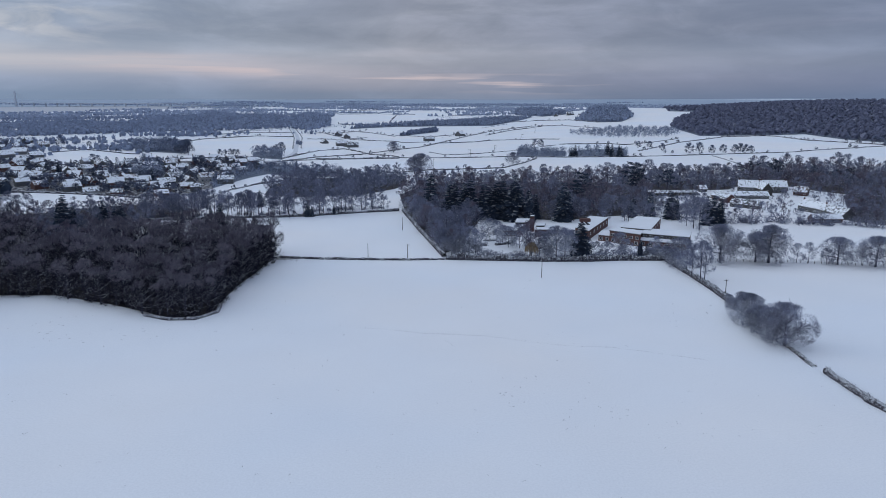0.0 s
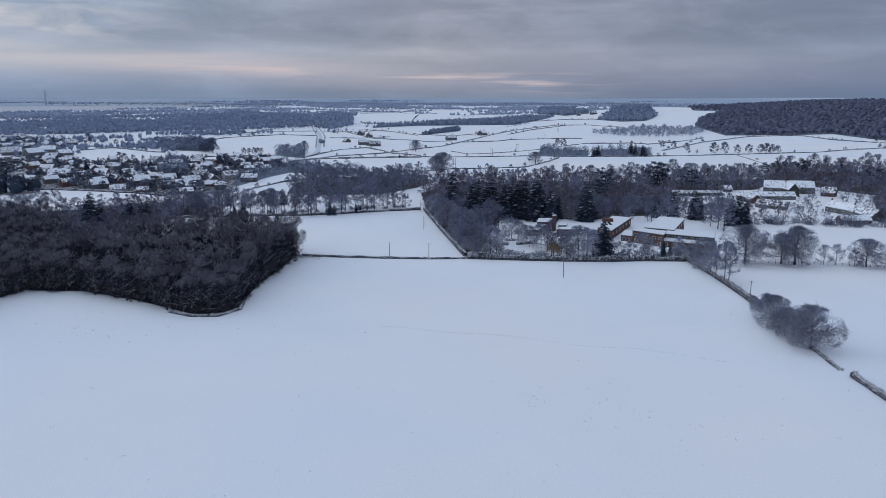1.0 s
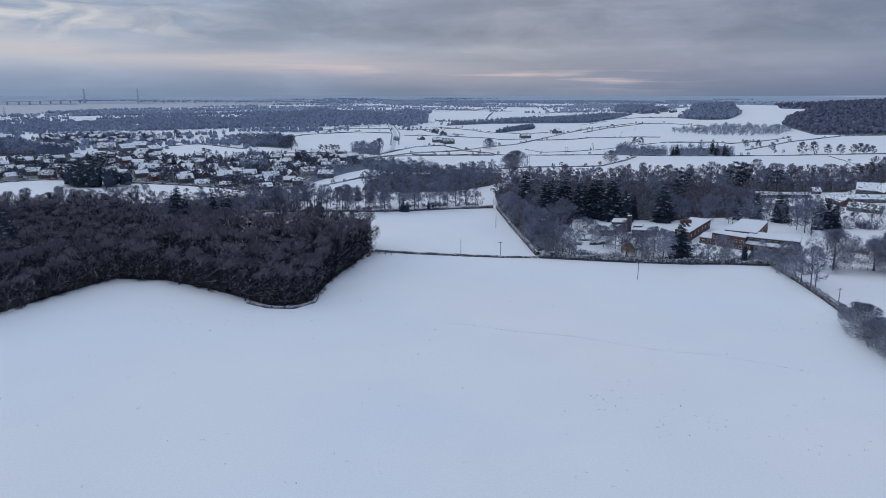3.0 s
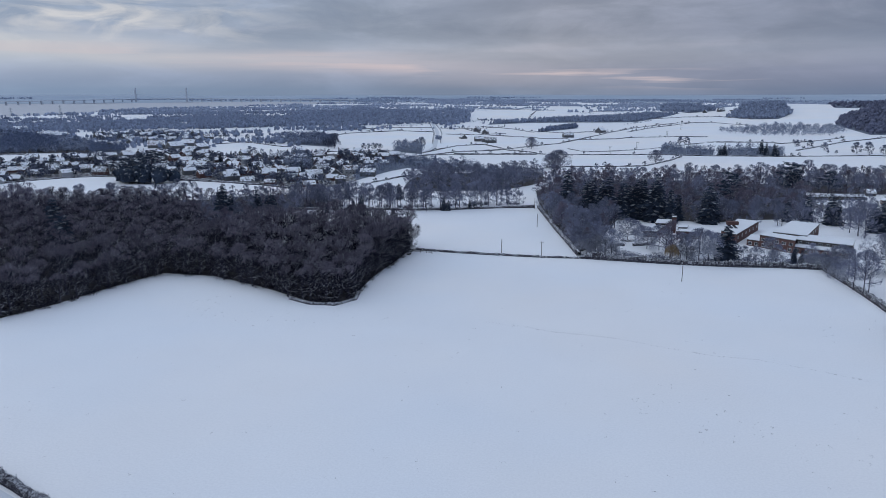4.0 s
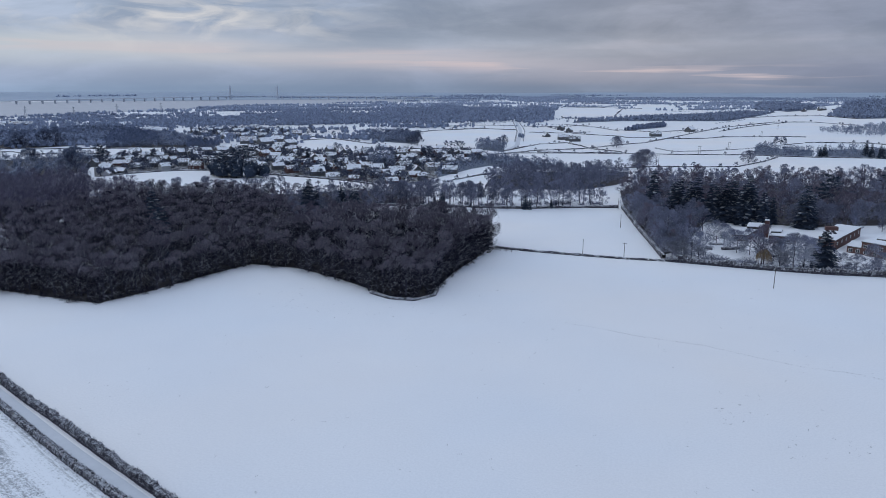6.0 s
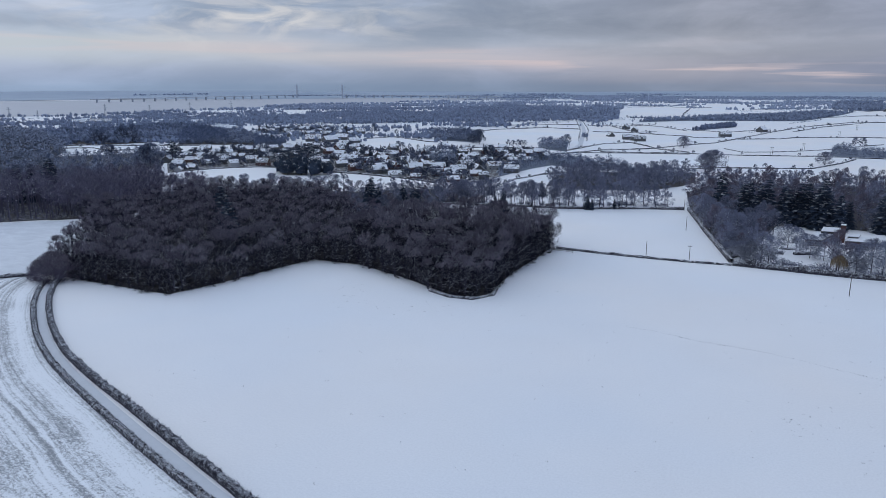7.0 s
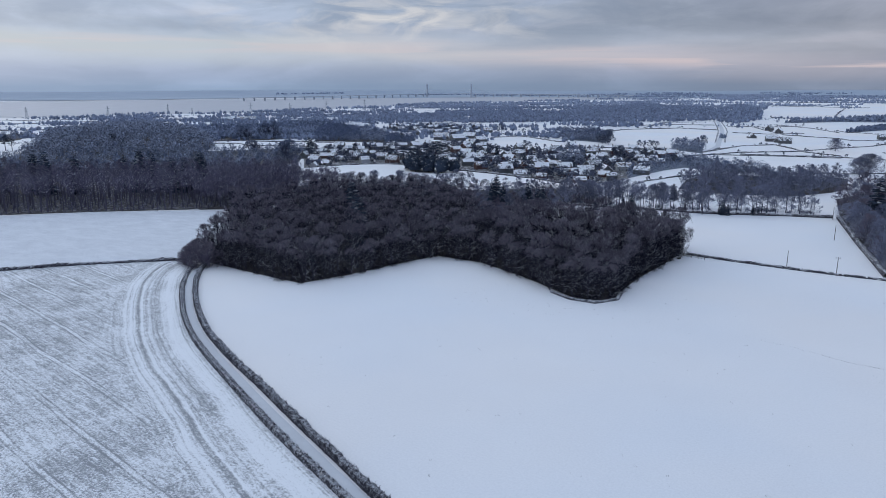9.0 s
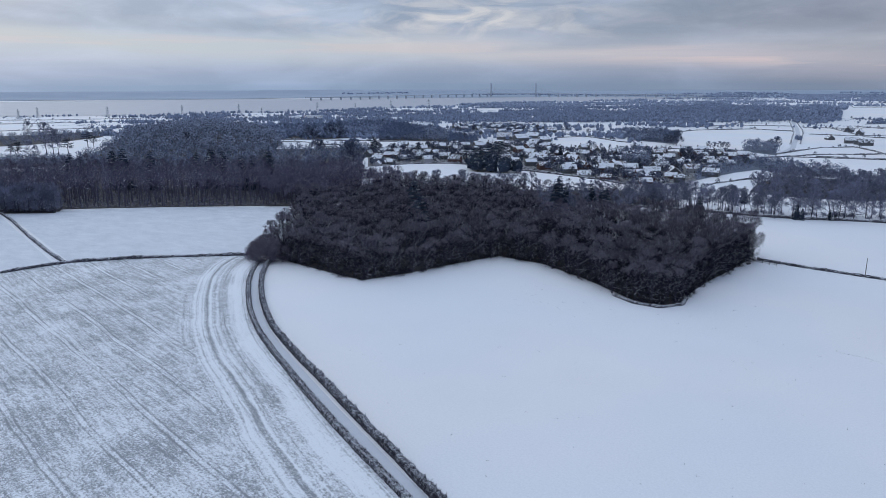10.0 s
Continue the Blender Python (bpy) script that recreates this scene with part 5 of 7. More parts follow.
plant_list(MID, [(-76.9, 564.2, 12.3), (-57.6, 488.1, 14.7), (-62.4, 478.3, 14.8), (-49.1, 483.0, 13.5), (-41.4, 485.7, 11.1), (-69.5, 473.3, 18.6), (-74.8, 470.4, 17)], 13.2, "trees of the field hedge")
plant_list(SPRUCE, [(-90.1, 459.4, 9.8), (-87.0, 459.0, 7.6), (-73.8, 468.5, 6.9), (-71.1, 471.0, 5), (-66.8, 473.6, 3.8)], 17, "small spruces of the field hedge")

# row of tall trees on the far hedge
rng = np.random.default_rng(21)
for x, y in resample([(-192.7, 443.4), (-166.8, 447.3), (-132.1, 454.5), (-106.5, 457.0), (-80.0, 466.5)], 3.2):
    ROW[rng.integers(4)].at(x + rng.normal(0, 2.5), y + rng.normal(4, 4), rng.uniform(0.8, 1.2), rng.uniform(0, 6.28), "trees along the far hedge")
for x, y in resample([(-199.2, 452.6), (-169.3, 458.2), (-126.8, 463.3), (-90.5, 480.0), (-66.8, 489.0), (-47.0, 494.3)], 3.6):
    ROW[rng.integers(4)].at(x + rng.normal(0, 2.5), y + rng.normal(5, 3), rng.uniform(0.8, 1.2), rng.uniform(0, 6.28), "trees along the far hedge")
for x, y in resample([(-190.0, 490.4), (-151.2, 495.3), (-123.6, 503.9), (-97.0, 511.8)], 5.0):
    (SPRUCE[rng.integers(4)] if rng.uniform() < 0.2 else MID[rng.integers(6)]).at(x + rng.normal(0, 3), y + rng.normal(0, 3), rng.uniform(0.45, 0.8), rng.uniform(0, 6.28), "trees along the far hedge")

for x, y in resample([(-272.0, 452.0), (-306.0, 428.0), (-341.0, 396.0)], 4.5):
    ROW[rng.integers(4)].at(x + rng.normal(0, 3), y + rng.normal(0, 3), rng.uniform(0.9, 1.2), rng.uniform(0, 6.28), "tall trees behind the copse")
woods("hedge_scrub", BUSH[:2], [(x + rng.normal(0, 2), y + rng.normal(3, 3)) for x, y in resample([(-197.2, 448.0), (-167.5, 453.5), (-125.4, 458.5), (-89.6, 476.1), (-66.0, 484.0), (-46.6, 490.3)], 3.0)], "leafless scrub under the hedgerow trees", "scrub", rng, 0.5, 1.4)

# ---- woods of the middle distance ----
def floor_under(poly, mat):
    sheet("ground_litter", poly, 25.0, mat, 0.45 if len(poly) == 10 else 0.15, "leaf litter with broken snow under trees", "wood floor")


def wood(name, poly, gap, kinds, label, smin=0.8, smax=1.1, seed=1, single=0, group="", keep_out=None, floor=None):
    """A wood: its first trees as single things, the others in one mesh."""
    g = np.random.default_rng(seed)
    pts = fill(poly, gap, g)
    for hole in keep_out or ():
        pts = pts[~inside(hole, pts[:, 0], pts[:, 1])]
    pts = pts[np.argsort(np.hypot(pts[:, 0], pts[:, 1]))]
    if floor is not M_SNOW:
        floor_under(poly, floor or M_LITTER)
    for x, y in pts[:single]:
        kinds[g.integers(len(kinds))].at(x, y, g.uniform(smin, smax), g.uniform(0, 6.28), group)
    low = {id(MID[0]): MIDLOW, id(RUSSET[0]): RUSSLOW}
    rest_ = [k for first in kinds for k in low.get(id(first), [])] or kinds
    woods(name, rest_ + (RUSSLOW if RUSSET[0] in kinds else []), pts[single:], label, "wood", g, smin, smax)


HOUSE_YARD = [(31.1, 392.7), (57.2, 393.9), (95.4, 419.9), (121.3, 439.6), (142.9, 439.5), (137.4, 363.8), (80.2, 350.1)]
wood("garden_wood", [(-27.4, 490.8), (-14.8, 427.3), (0.0, 348.9), (9.3, 363.1), (15.2, 400.8), (24.2, 448.3), (32.2, 456.9), (58.0, 453.3), (78.9, 445.0), (96.0, 457.2), (137.6, 471.9), (174.2, 585.4), (180.2, 642.4), (114.3, 653.3), (61.2, 652.3), (-12.6, 638.9), (-35.0, 564.3)], 9.4, MID + RUSSET,
     "frosted leafless trees of the garden wood", 0.5, 1.25, 31, 50, "garden wood trees", [HOUSE_YARD])
wood("manor_wood", [(168.3, 598.7), (215.0, 593.2), (246.8, 600.3), (261.9, 619.2), (310.2, 620.2), (313.4, 601.6), (332.4, 570.4), (387.4, 555.6), (489, 706), (432, 746), (331, 750), (276, 674), (187.1, 667.7)], 9.8, MID + RUSSET,
     "frosted leafless trees behind the old manor", 0.5, 1.25, 32, 35, "manor wood trees")
wood("east_wood", [(263.7, 446.8), (293.6, 416.7), (387.4, 555.6), (328.2, 567.0), (288.8, 493.1)], 8.0, MID + RUSSET, "frosted leafless scrub wood", 0.6, 0.9, 33, 25, "east wood trees")
plant_list(MID, [(-24.5, 651.6, 15.7), (-7.4, 634.9, 15.3), (9.8, 643.0, 12.5), (28.4, 652.5, 12.6), (51.3, 661.2, 14.4), (75.5, 661.9, 16), (94.2, 653.4, 20), (115.8, 662.2, 16), (137.5, 663.2, 18.1), (156.3, 663.1, 21.3), (173.0, 654.8, 17.9), (195.8, 664.1, 24.5), (219, 673, 18.4), (235, 674, 16.2), (258, 683, 14.3)], 16.5, "tall trees at the back of the garden wood")
plant_list(MID, [(336, 734, 17.6), (362, 740, 19.5), (373, 735, 18.2), (390, 735, 16.4), (413, 735, 21.1), (419, 725, 20.3), (420, 705, 19.2)], 13.4, "tall trees behind the manor")
plant_list(PINE, [(287, 674, 15.2), (296, 675, 17.3), (308, 684, 15.4), (319, 684, 15.9), (324, 675, 17.8), (328, 689, 17.7), (353, 625, 15.1), (352, 605, 18.1), (354, 666, 15)], 15.5, "pines by the manor")
g = np.random.default_rng(145)
for x, y in resample([(-25.5, 638.5), (60.9, 648.3), (183.7, 655.1), (274, 670)], 6.5):
    MID[g.integers(6)].at(x + g.normal(0, 3), y + g.normal(0, 5), g.uniform(0.6, 1.0) + 0.3 * min(1, max(0, (x - 90) / 60)), g.uniform(0, 6.28), "tall trees at the back of the garden wood")
wood("spinney", [(-144.1, 559.2), (-118.0, 547.7), (-83.6, 557.1), (-65.9, 560.5), (-41.1, 599.3), (-32.7, 626.1), (-36.3, 696.5), (-70.1, 695.9), (-101.1, 676.8), (-144.8, 676.0), (-152.4, 616.4)], 8.5, MID, "dense frosted leafless spinney", 0.55, 1.05, 34, 30, "spinney trees")
wood("copse_fringe", [(-233.5, 382.2), (-196.0, 350.0), (-176.0, 352.0), (-168.0, 372.0), (-178.0, 398.0), (-186.0, 425.0), (-204.0, 440.0), (-223.8, 417.0)], 8.5, MID + RUSSET, "leafless trees between copse and hedge", 0.4, 0.75, 46, 25, "trees behind the copse", None, M_SNOW)
wood("link_wood", [(-386.0, 294.3), (-358.3, 315.3), (-354.5, 360.7), (-338.7, 386.3), (-378.0, 424.0), (-432.0, 400.0), (-467.9, 363.7)], 8.6, LINK, "close-grown leafless trees joining plantation and copse", 0.7, 1.05, 47, 30, "trees joining the woods")
wood("shelter_belt", [(-358.1, 358.5), (-345.0, 380.8), (-311.6, 406.0), (-269.8, 418.1), (-222.7, 385.1), (-198.6, 408.3), (-188.4, 437.5), (-169.3, 458.2), (-178.3, 492.6), (-220.3, 509.7), (-247.5, 497.0), (-272.8, 470.8), (-312.0, 462.0), (-358.0, 440.0), (-392.0, 402.0)], 7.6, MID + RUSSET, "leafless trees beyond the copse", 0.4, 0.8, 35, 30, "shelter belt trees")
plant_list(SPRUCE, [(-220.9, 402.4, 23.5), (-223.4, 401.0, 18.5), (-217.5, 405.4, 16.7), (-202.0, 411.1, 18.6), (-195.2, 411.0, 15.4), (-191.3, 409.5, 17.7), (-203.0, 405.0, 11.4), (-267.8, 425.4, 12.3), (-269.9, 424.1, 10.6)], 17, "dark spruces beyond the copse")
plant_list(SPRUCE, [(-229.3, 272.5, 25.8), (-235.9, 276.3, 22.5), (-259.4, 301.9, 28.9)], 17, "dark spruces in the copse")
plant_list(SPRUCE, [(-140.0, 432.9, 13.7), (-164.3, 435.2, 9.4), (-161.4, 452.4, 6.7), (-152.7, 454.4, 8)], 17, "dark spruces by the hedge")
MANOR_YARD = [[(217.9, 568.4), (277.3, 586.9), (234.0, 492.4), (203.4, 491.6), (201.0, 523.0)], [(280.3, 554.0), (262.9, 447.3), (232.8, 438.7), (250.1, 492.4)], [(269.2, 643.4), (322, 645), (285.5, 569.4), (238.8, 568.7)], [(147.7, 500.6), (186.8, 501.4), (205.3, 552.7), (162.3, 552.1)]]
wood("manor_garden", [(164.6, 568.2), (260.9, 622.9), (311.9, 623.8), (323.5, 554.6), (264.8, 447.4), (238.4, 442.5), (225.9, 446.8), (188.9, 446.1), (170.1, 454.7), (138.7, 475.8)], 12.0, MID + RUSSET, "frosted garden trees round the old manor", 0.3, 0.75, 43, 40, "manor garden trees", MANOR_YARD, M_SNOW)
wood("house_garden", [(74.0, 448.9), (106.6, 471.5), (173.2, 463.3), (182.1, 477.2), (142.8, 490.4), (102.6, 490.0), (78.2, 475.0)], 9.0, MID, "frosted trees behind the brick house", 0.6, 1.05, 44, 20, "trees behind the brick house", None, M_SNOW)
g = np.random.default_rng(45)
for x, y in resample([(13.5, 353.8), (33.4, 347.3), (50.2, 343.2), (73.0, 343.3), (94.1, 347.7), (105.6, 347.6)], 5.0):
    BUSH[g.integers(4)].at(x + g.normal(0, 2), y + g.normal(0, 4), g.uniform(0.6, 1.3), g.uniform(0, 6.28), "garden bushes")
for x, y in resample([(169.3, 437.6), (192.0, 435.9), (221.0, 436.7), (233.3, 432.6), (254.3, 428.9)], 5.0):
    BUSH[g.integers(4)].at(x + g.normal(0, 2), y + g.normal(3, 3), g.uniform(0.6, 1.5), g.uniform(0, 6.28), "manor bushes")
for x, y in resample([(70.0, 444.0), (98.0, 446.0), (124.0, 446.0), (150.0, 448.0), (172.0, 444.0)], 6.0):
    MID[g.integers(6)].at(x + g.normal(0, 3), y + g.normal(4, 4), g.uniform(0.6, 1.05), g.uniform(0, 6.28), "trees behind the brick house")
for x, y in resample([(58.0, 382.0), (72.0, 380.0), (84.0, 374.0)], 5.0):
    BUSH[g.integers(4)].at(x + g.normal(0, 2), y + g.normal(0, 2), g.uniform(0.6, 1.2), g.uniform(0, 6.28), "garden bushes")
for x, y in resample([(89.5, 367.9), (101.0, 362.8), (114.1, 356.7), (128.9, 354.9), (135.7, 358.9)], 6.5):
    BUSH[g.integers(4)].at(x + g.normal(0, 1), y + g.normal(0, 1.2), g.uniform(0.45, 0.8), g.uniform(0, 6.28), "bushes before the brick house")
plant_list(FROSTY, [(92.0, 355.7, 10.1), (93.5, 347.8, 8.1), (108.5, 347.8, 9.3), (116.3, 343.1, 9.1), (119.5, 340.9, 10.7), (119.1, 331.2, 11), (49.3, 347.5, 12.2), (51.4, 342.0, 10.9), (35.1, 365.7, 11), (32.8, 374.1, 10), (55.9, 352.7, 11.7), (68.6, 363.0, 9.8)], 10.4, "frosted garden trees")
for x, y in resample([(2.5, 346.0), (-1.5, 372.0), (-9.0, 408.0), (-16.0, 446.0), (-23.0, 480.0)], 4.0):
    FROSTY[g.integers(4)].at(x + g.uniform(1, 13), y + g.normal(0, 2), g.uniform(0.55, 1.1), g.uniform(0, 6.28), "frosted garden trees")
# the tall plantation beyond the upper field
STAND_AREA = [(-520.4, 140.7), (-505.9, 174.1), (-479.0, 199.3), (-486.9, 204.2), (-436.6, 253.2), (-386.5, 297.0), (-369.7, 317.7), (-361.6, 362.1), (-403.6, 404.5), (-455.2, 365.2), (-524.1, 305.7), (-585.2, 243.9), (-634.7, 174.2)]
sheet("ground_litter", STAND_AREA, 25.0, M_STANDFLOOR, 0.3, "snowy floor between plantation trunks", "wood floor")
wood("plantation", STAND_AREA, 7.4, STAND, "tall straight leafless plantation trees", 0.9, 1.12, 36, 200, "plantation trees")
SCRUB = kinds_of("scrub", lambda s: shrub(s, 3.6, 2.8, 44, 0.34), range(140, 144), (M_BARK, M_SCRUB), "low leafless scrub grey with frost", "bush")
woods("plantation_scrub", SCRUB, fill(STAND_AREA, 5.2, np.random.default_rng(140)), "low leafless scrub and brambles under the plantation", "scrub", np.random.default_rng(141), 0.45, 1.15)
plant_list(SPRUCE, [(-588.1, 257.6, 27.3), (-578.7, 261.4, 25.8), (-560.4, 278.7, 30), (-540.8, 277.4, 32), (-523.4, 290.6, 29.4), (-490.7, 323.2, 32.3), (-483.4, 328.7, 30.5), (-465.1, 333.8, 26.3), (-458.3, 339.5, 26.2), (-443.0, 343.0, 31.2), (-450.7, 344.6, 27.1), (-566.3, 282.7, 26.7), (-506.0, 319.9, 27.2)], 16, "spruces standing above the plantation")
wood("young_wood", [(-538.8, 146.1), (-501.2, 172.4), (-474.3, 194.8), (-502.1, 207.1), (-548.6, 189.7), (-587.3, 160.3)], 5.5, MID, "dense young leafless wood", 0.8, 1.35, 37, 30, "young wood")
wood("plantation_back", [(-630.8, 173.1), (-578.7, 241.1), (-521.5, 304.1), (-452.8, 363.2), (-400.7, 401.7), (-487.2, 489.1), (-538.8, 433.3), (-619, 363), (-717, 307), (-770, 214)], 16.0, MID + RUSSET, "leafless trees behind the plantation", 0.8, 1.25, 48, 10, "trees behind the plantation")
# wooded rise beyond the plantation
wood("hill_wood", [(-828, 391), (-763, 449), (-677, 521), (-755, 610), (-885, 684), (-1153, 850), (-1296, 899), (-1372, 873), (-1324, 779), (-1182, 640), (-927, 465)], 12.0, FARCROWN, "frosted, haze-tinted leafless wood on a rise", 0.9, 1.5, 38)
wood("valley_wood", [(-729, 309), (-624, 365), (-561.2, 410.6), (-523.2, 462.6), (-543, 546), (-604, 621), (-671, 675), (-687, 609), (-727, 534), (-800, 472), (-853, 393)], 10.0, FARMIX, "frosted, haze-tinted leafless wood in the valley", 0.5, 0.95, 39)
wood("far_west_trees", [(-1091, 347), (-1053, 402), (-1050, 454), (-1099, 531), (-1289, 650), (-1293, 570), (-1297, 498), (-1346, 430)], 17.0, FARCROWN, "frosted trees paled for haze in the low fields", 0.5, 1.0, 146)
wood("west_trees", [(-805, 253), (-752, 322), (-822, 365), (-884, 312), (-897, 283)], 9.0, FARCROWN, "frosted leafless trees", 0.6, 0.9, 40)
plant_list(PINE, [(-866, 324, 18.8), (-886, 324, 15.3), (-905, 421, 19), (-898, 425, 15.4), (-816, 505, 15.6), (-855, 374, 18.9), (-801, 507, 12.6)], 15.5, "dark pines")
plant_list(ROW, [(-880, 360, 37.2), (-865, 362, 32.4), (-866, 368, 29.3), (-1147, 447, 29.2), (-834, 325, 21.5), (-835, 331, 16)], 15.2, "tall bare trees")
wood("lane_trees", [(-788, 589), (-779, 691), (-782, 800), (-738, 844), (-619, 806), (-716, 941), (-917, 1084), (-1192, 1240), (-1080, 1022), (-1178, 954), (-1062, 795)], 15.0, FAR, "frosted, haze-tinted trees along far lanes", 0.6, 1.0, 41)
wood("hedgerow_wood", [(-721, 759), (-670, 796), (-822, 977), (-916, 1038), (-899, 963)], 9.0, FARMID, "dark frosted wood beyond the village", 0.8, 1.15, 73)
wood("hedgerow_wood", [(-598, 772), (-556, 780), (-648, 910), (-706, 949), (-674, 876)], 9.0, FARMID, "dark frosted wood beyond the village", 0.7, 1.0, 74)
wood("village_wood", [(-684, 782), (-619, 806), (-738, 961), (-833, 968)], 11.0, FARMIX, "dark frosted trees near the village", 0.8, 1.1, 42)

# ---- far woods, hedges and fields ----
def far_wood(name, poly, gap, label, smin=0.8, smax=1.2, seed=1, kinds=None, holes=()):
    g = np.random.default_rng(seed)
    pts = fill(poly, gap, g)
    for hole in holes:
        pts = pts[~inside(hole, pts[:, 0], pts[:, 1])]
    woods(name, kinds or FAR, pts, label, "wood", g, smin, smax)
    if not holes:
        sheet("ground_litter", poly, 25.0, M_FARFLOOR, 0.15, "undergrowth beneath far trees, tinted blue-grey for haze", "wood floor")


HANGER = [(500, 1552), (480, 1318), (593, 1311), (675, 1319), (687, 1199), (747, 1088), (917, 1254), (1385, 1910), (1137, 2008), (1080, 2216), (1698, 4160), (703, 1965), (572, 1749)]
far_wood("hanger_wood", HANGER, 16.5, "bare frosted, haze-tinted wood covering a long hill", 1.05, 1.45, 51, HANGERTREE)
far_wood("hanger_wood", [(650.0, 2050.0), (760.0, 2500.0), (1100.0, 2750.0), (1900.0, 2900.0), (2500.0, 2500.0), (2300.0, 1900.0), (1500.0, 1650.0), (1000.0, 1800.0)], 24.0, "bare frosted, haze-tinted wood on the back of a long hill", 0.9, 1.3, 50, HANGERTREE)
far_wood("skyline_wood", [(-682, 3514), (-252, 3760), (367, 4015), (802, 3814), (811, 2150), (1611, 4278), (414, 4528), (-302, 4502), (-797, 4110)], 32.0, "distant band of frosted woods paled for haze", 0.5, 0.85, 49, FARTHER, holes=[[(0, 0), (1, 0), (0, 1)]])
far_wood("knoll_wood", [(355, 1908), (395, 1803), (450, 1791), (525, 1956), (543, 2091), (855, 3712), (441, 2175)], 12.0, "frosted, haze-tinted wood on a small knoll", 1.0, 1.3, 52, VALE)
far_wood("knoll_wood", [(249, 2462), (299, 2141), (369, 2138), (423, 2660), (457, 3709), (283, 2754)], 14.0, "frosted, haze-tinted wood on a small knoll", 1.0, 1.3, 53, VALE)
far_wood("hedgerow_wood", [(-210, 1583), (-114, 1688), (-6, 1731), (120, 1755), (278, 2178), (192, 2295), (77, 2121), (-39, 1979), (-148, 1775), (-208, 1684)], 13.0, "frosted, haze-tinted trees in a broad hedgerow", 0.6, 1.0, 54, VALE)
far_wood("plantation_strip", [(-85, 1350), (-10, 1501), (-15, 1608), (-64, 1479)], 9.0, "narrow frosted, haze-tinted plantation", 0.7, 0.9, 55)
far_wood("brook_trees", [(242, 1405), (304, 1285), (412, 1301), (469, 1395), (487, 1504), (396, 1575), (333, 1516)], 12.0, "frosted, haze-tinted trees along a brook", 0.5, 0.95, 56, FARMIX, holes=[[(0, 0), (1, 0), (0, 1)]])
far_wood("roadside_wood", [(97, 926), (121, 909), (158, 910), (176, 1009), (137, 1029), (115, 1072)], 8.5, "frosted, haze-tinted copse by a field lane", 0.2, 0.8, 57, FARMIX)
far_wood("roadside_wood", [(163, 918), (241, 919), (264, 1009), (232, 1049), (183, 1008)], 8.5, "frosted, haze-tinted copse by a field lane", 0.2, 0.8, 58, FARMIX)
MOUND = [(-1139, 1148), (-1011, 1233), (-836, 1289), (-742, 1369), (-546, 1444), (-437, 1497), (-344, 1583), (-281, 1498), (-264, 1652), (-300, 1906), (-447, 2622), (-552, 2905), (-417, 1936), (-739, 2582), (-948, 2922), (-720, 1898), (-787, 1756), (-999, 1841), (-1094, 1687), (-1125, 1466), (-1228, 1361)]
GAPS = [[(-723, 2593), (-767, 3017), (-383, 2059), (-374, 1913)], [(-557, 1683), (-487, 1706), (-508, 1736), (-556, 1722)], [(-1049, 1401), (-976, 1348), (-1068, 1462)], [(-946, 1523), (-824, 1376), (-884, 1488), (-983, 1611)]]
far_wood("vale_wood", MOUND, 13.0, "wide frosted, haze-tinted wood on rising ground", 0.8, 1.25, 59, VALE, holes=GAPS)
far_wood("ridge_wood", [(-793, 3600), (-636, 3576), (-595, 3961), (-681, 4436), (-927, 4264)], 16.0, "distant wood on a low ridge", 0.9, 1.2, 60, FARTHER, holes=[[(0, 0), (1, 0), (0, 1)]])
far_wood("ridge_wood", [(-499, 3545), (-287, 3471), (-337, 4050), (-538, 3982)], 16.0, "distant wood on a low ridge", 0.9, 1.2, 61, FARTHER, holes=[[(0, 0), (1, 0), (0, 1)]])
far_wood("field_wood", [(-434, 991), (-353, 960), (-380, 1056), (-448, 1162), (-482, 1106)], 9.0, "dark frosted wood between fields", 0.9, 1.2, 62, FARMIX)
far_wood("field_wood", [(-246, 903), (-198, 867), (-224, 976), (-264, 989)], 9.0, "dark frosted wood between fields", 0.8, 1.0, 63, FARMIX)
far_wood("orchard_wood", [(-298, 678), (-275, 682), (-316, 789), (-355, 823), (-340, 764)], 8.5, "dark frosted trees in the village", 0.7, 1.0, 64, FARMIX)
far_wood("orchard_wood", [(-198.8, 599.9), (-188, 677), (-175, 720), (-142, 732), (-165, 789), (-205, 816), (-220, 748), (-224, 683)], 9.0, "frosted, haze-tinted trees below the village", 0.5, 0.8, 65, FARMIX)
far_wood("brookside_wood", [(-183, 713), (-143, 689), (-109, 704), (-90.0, 638.7), (-62.4, 603.5), (-50.8, 629.9), (-56.1, 684.1), (-89.5, 690.6), (-123, 758), (-162, 753), (-192, 768)], 9.0, "frosted, haze-tinted trees along a brook", 0.6, 0.9, 66, FARMIX)

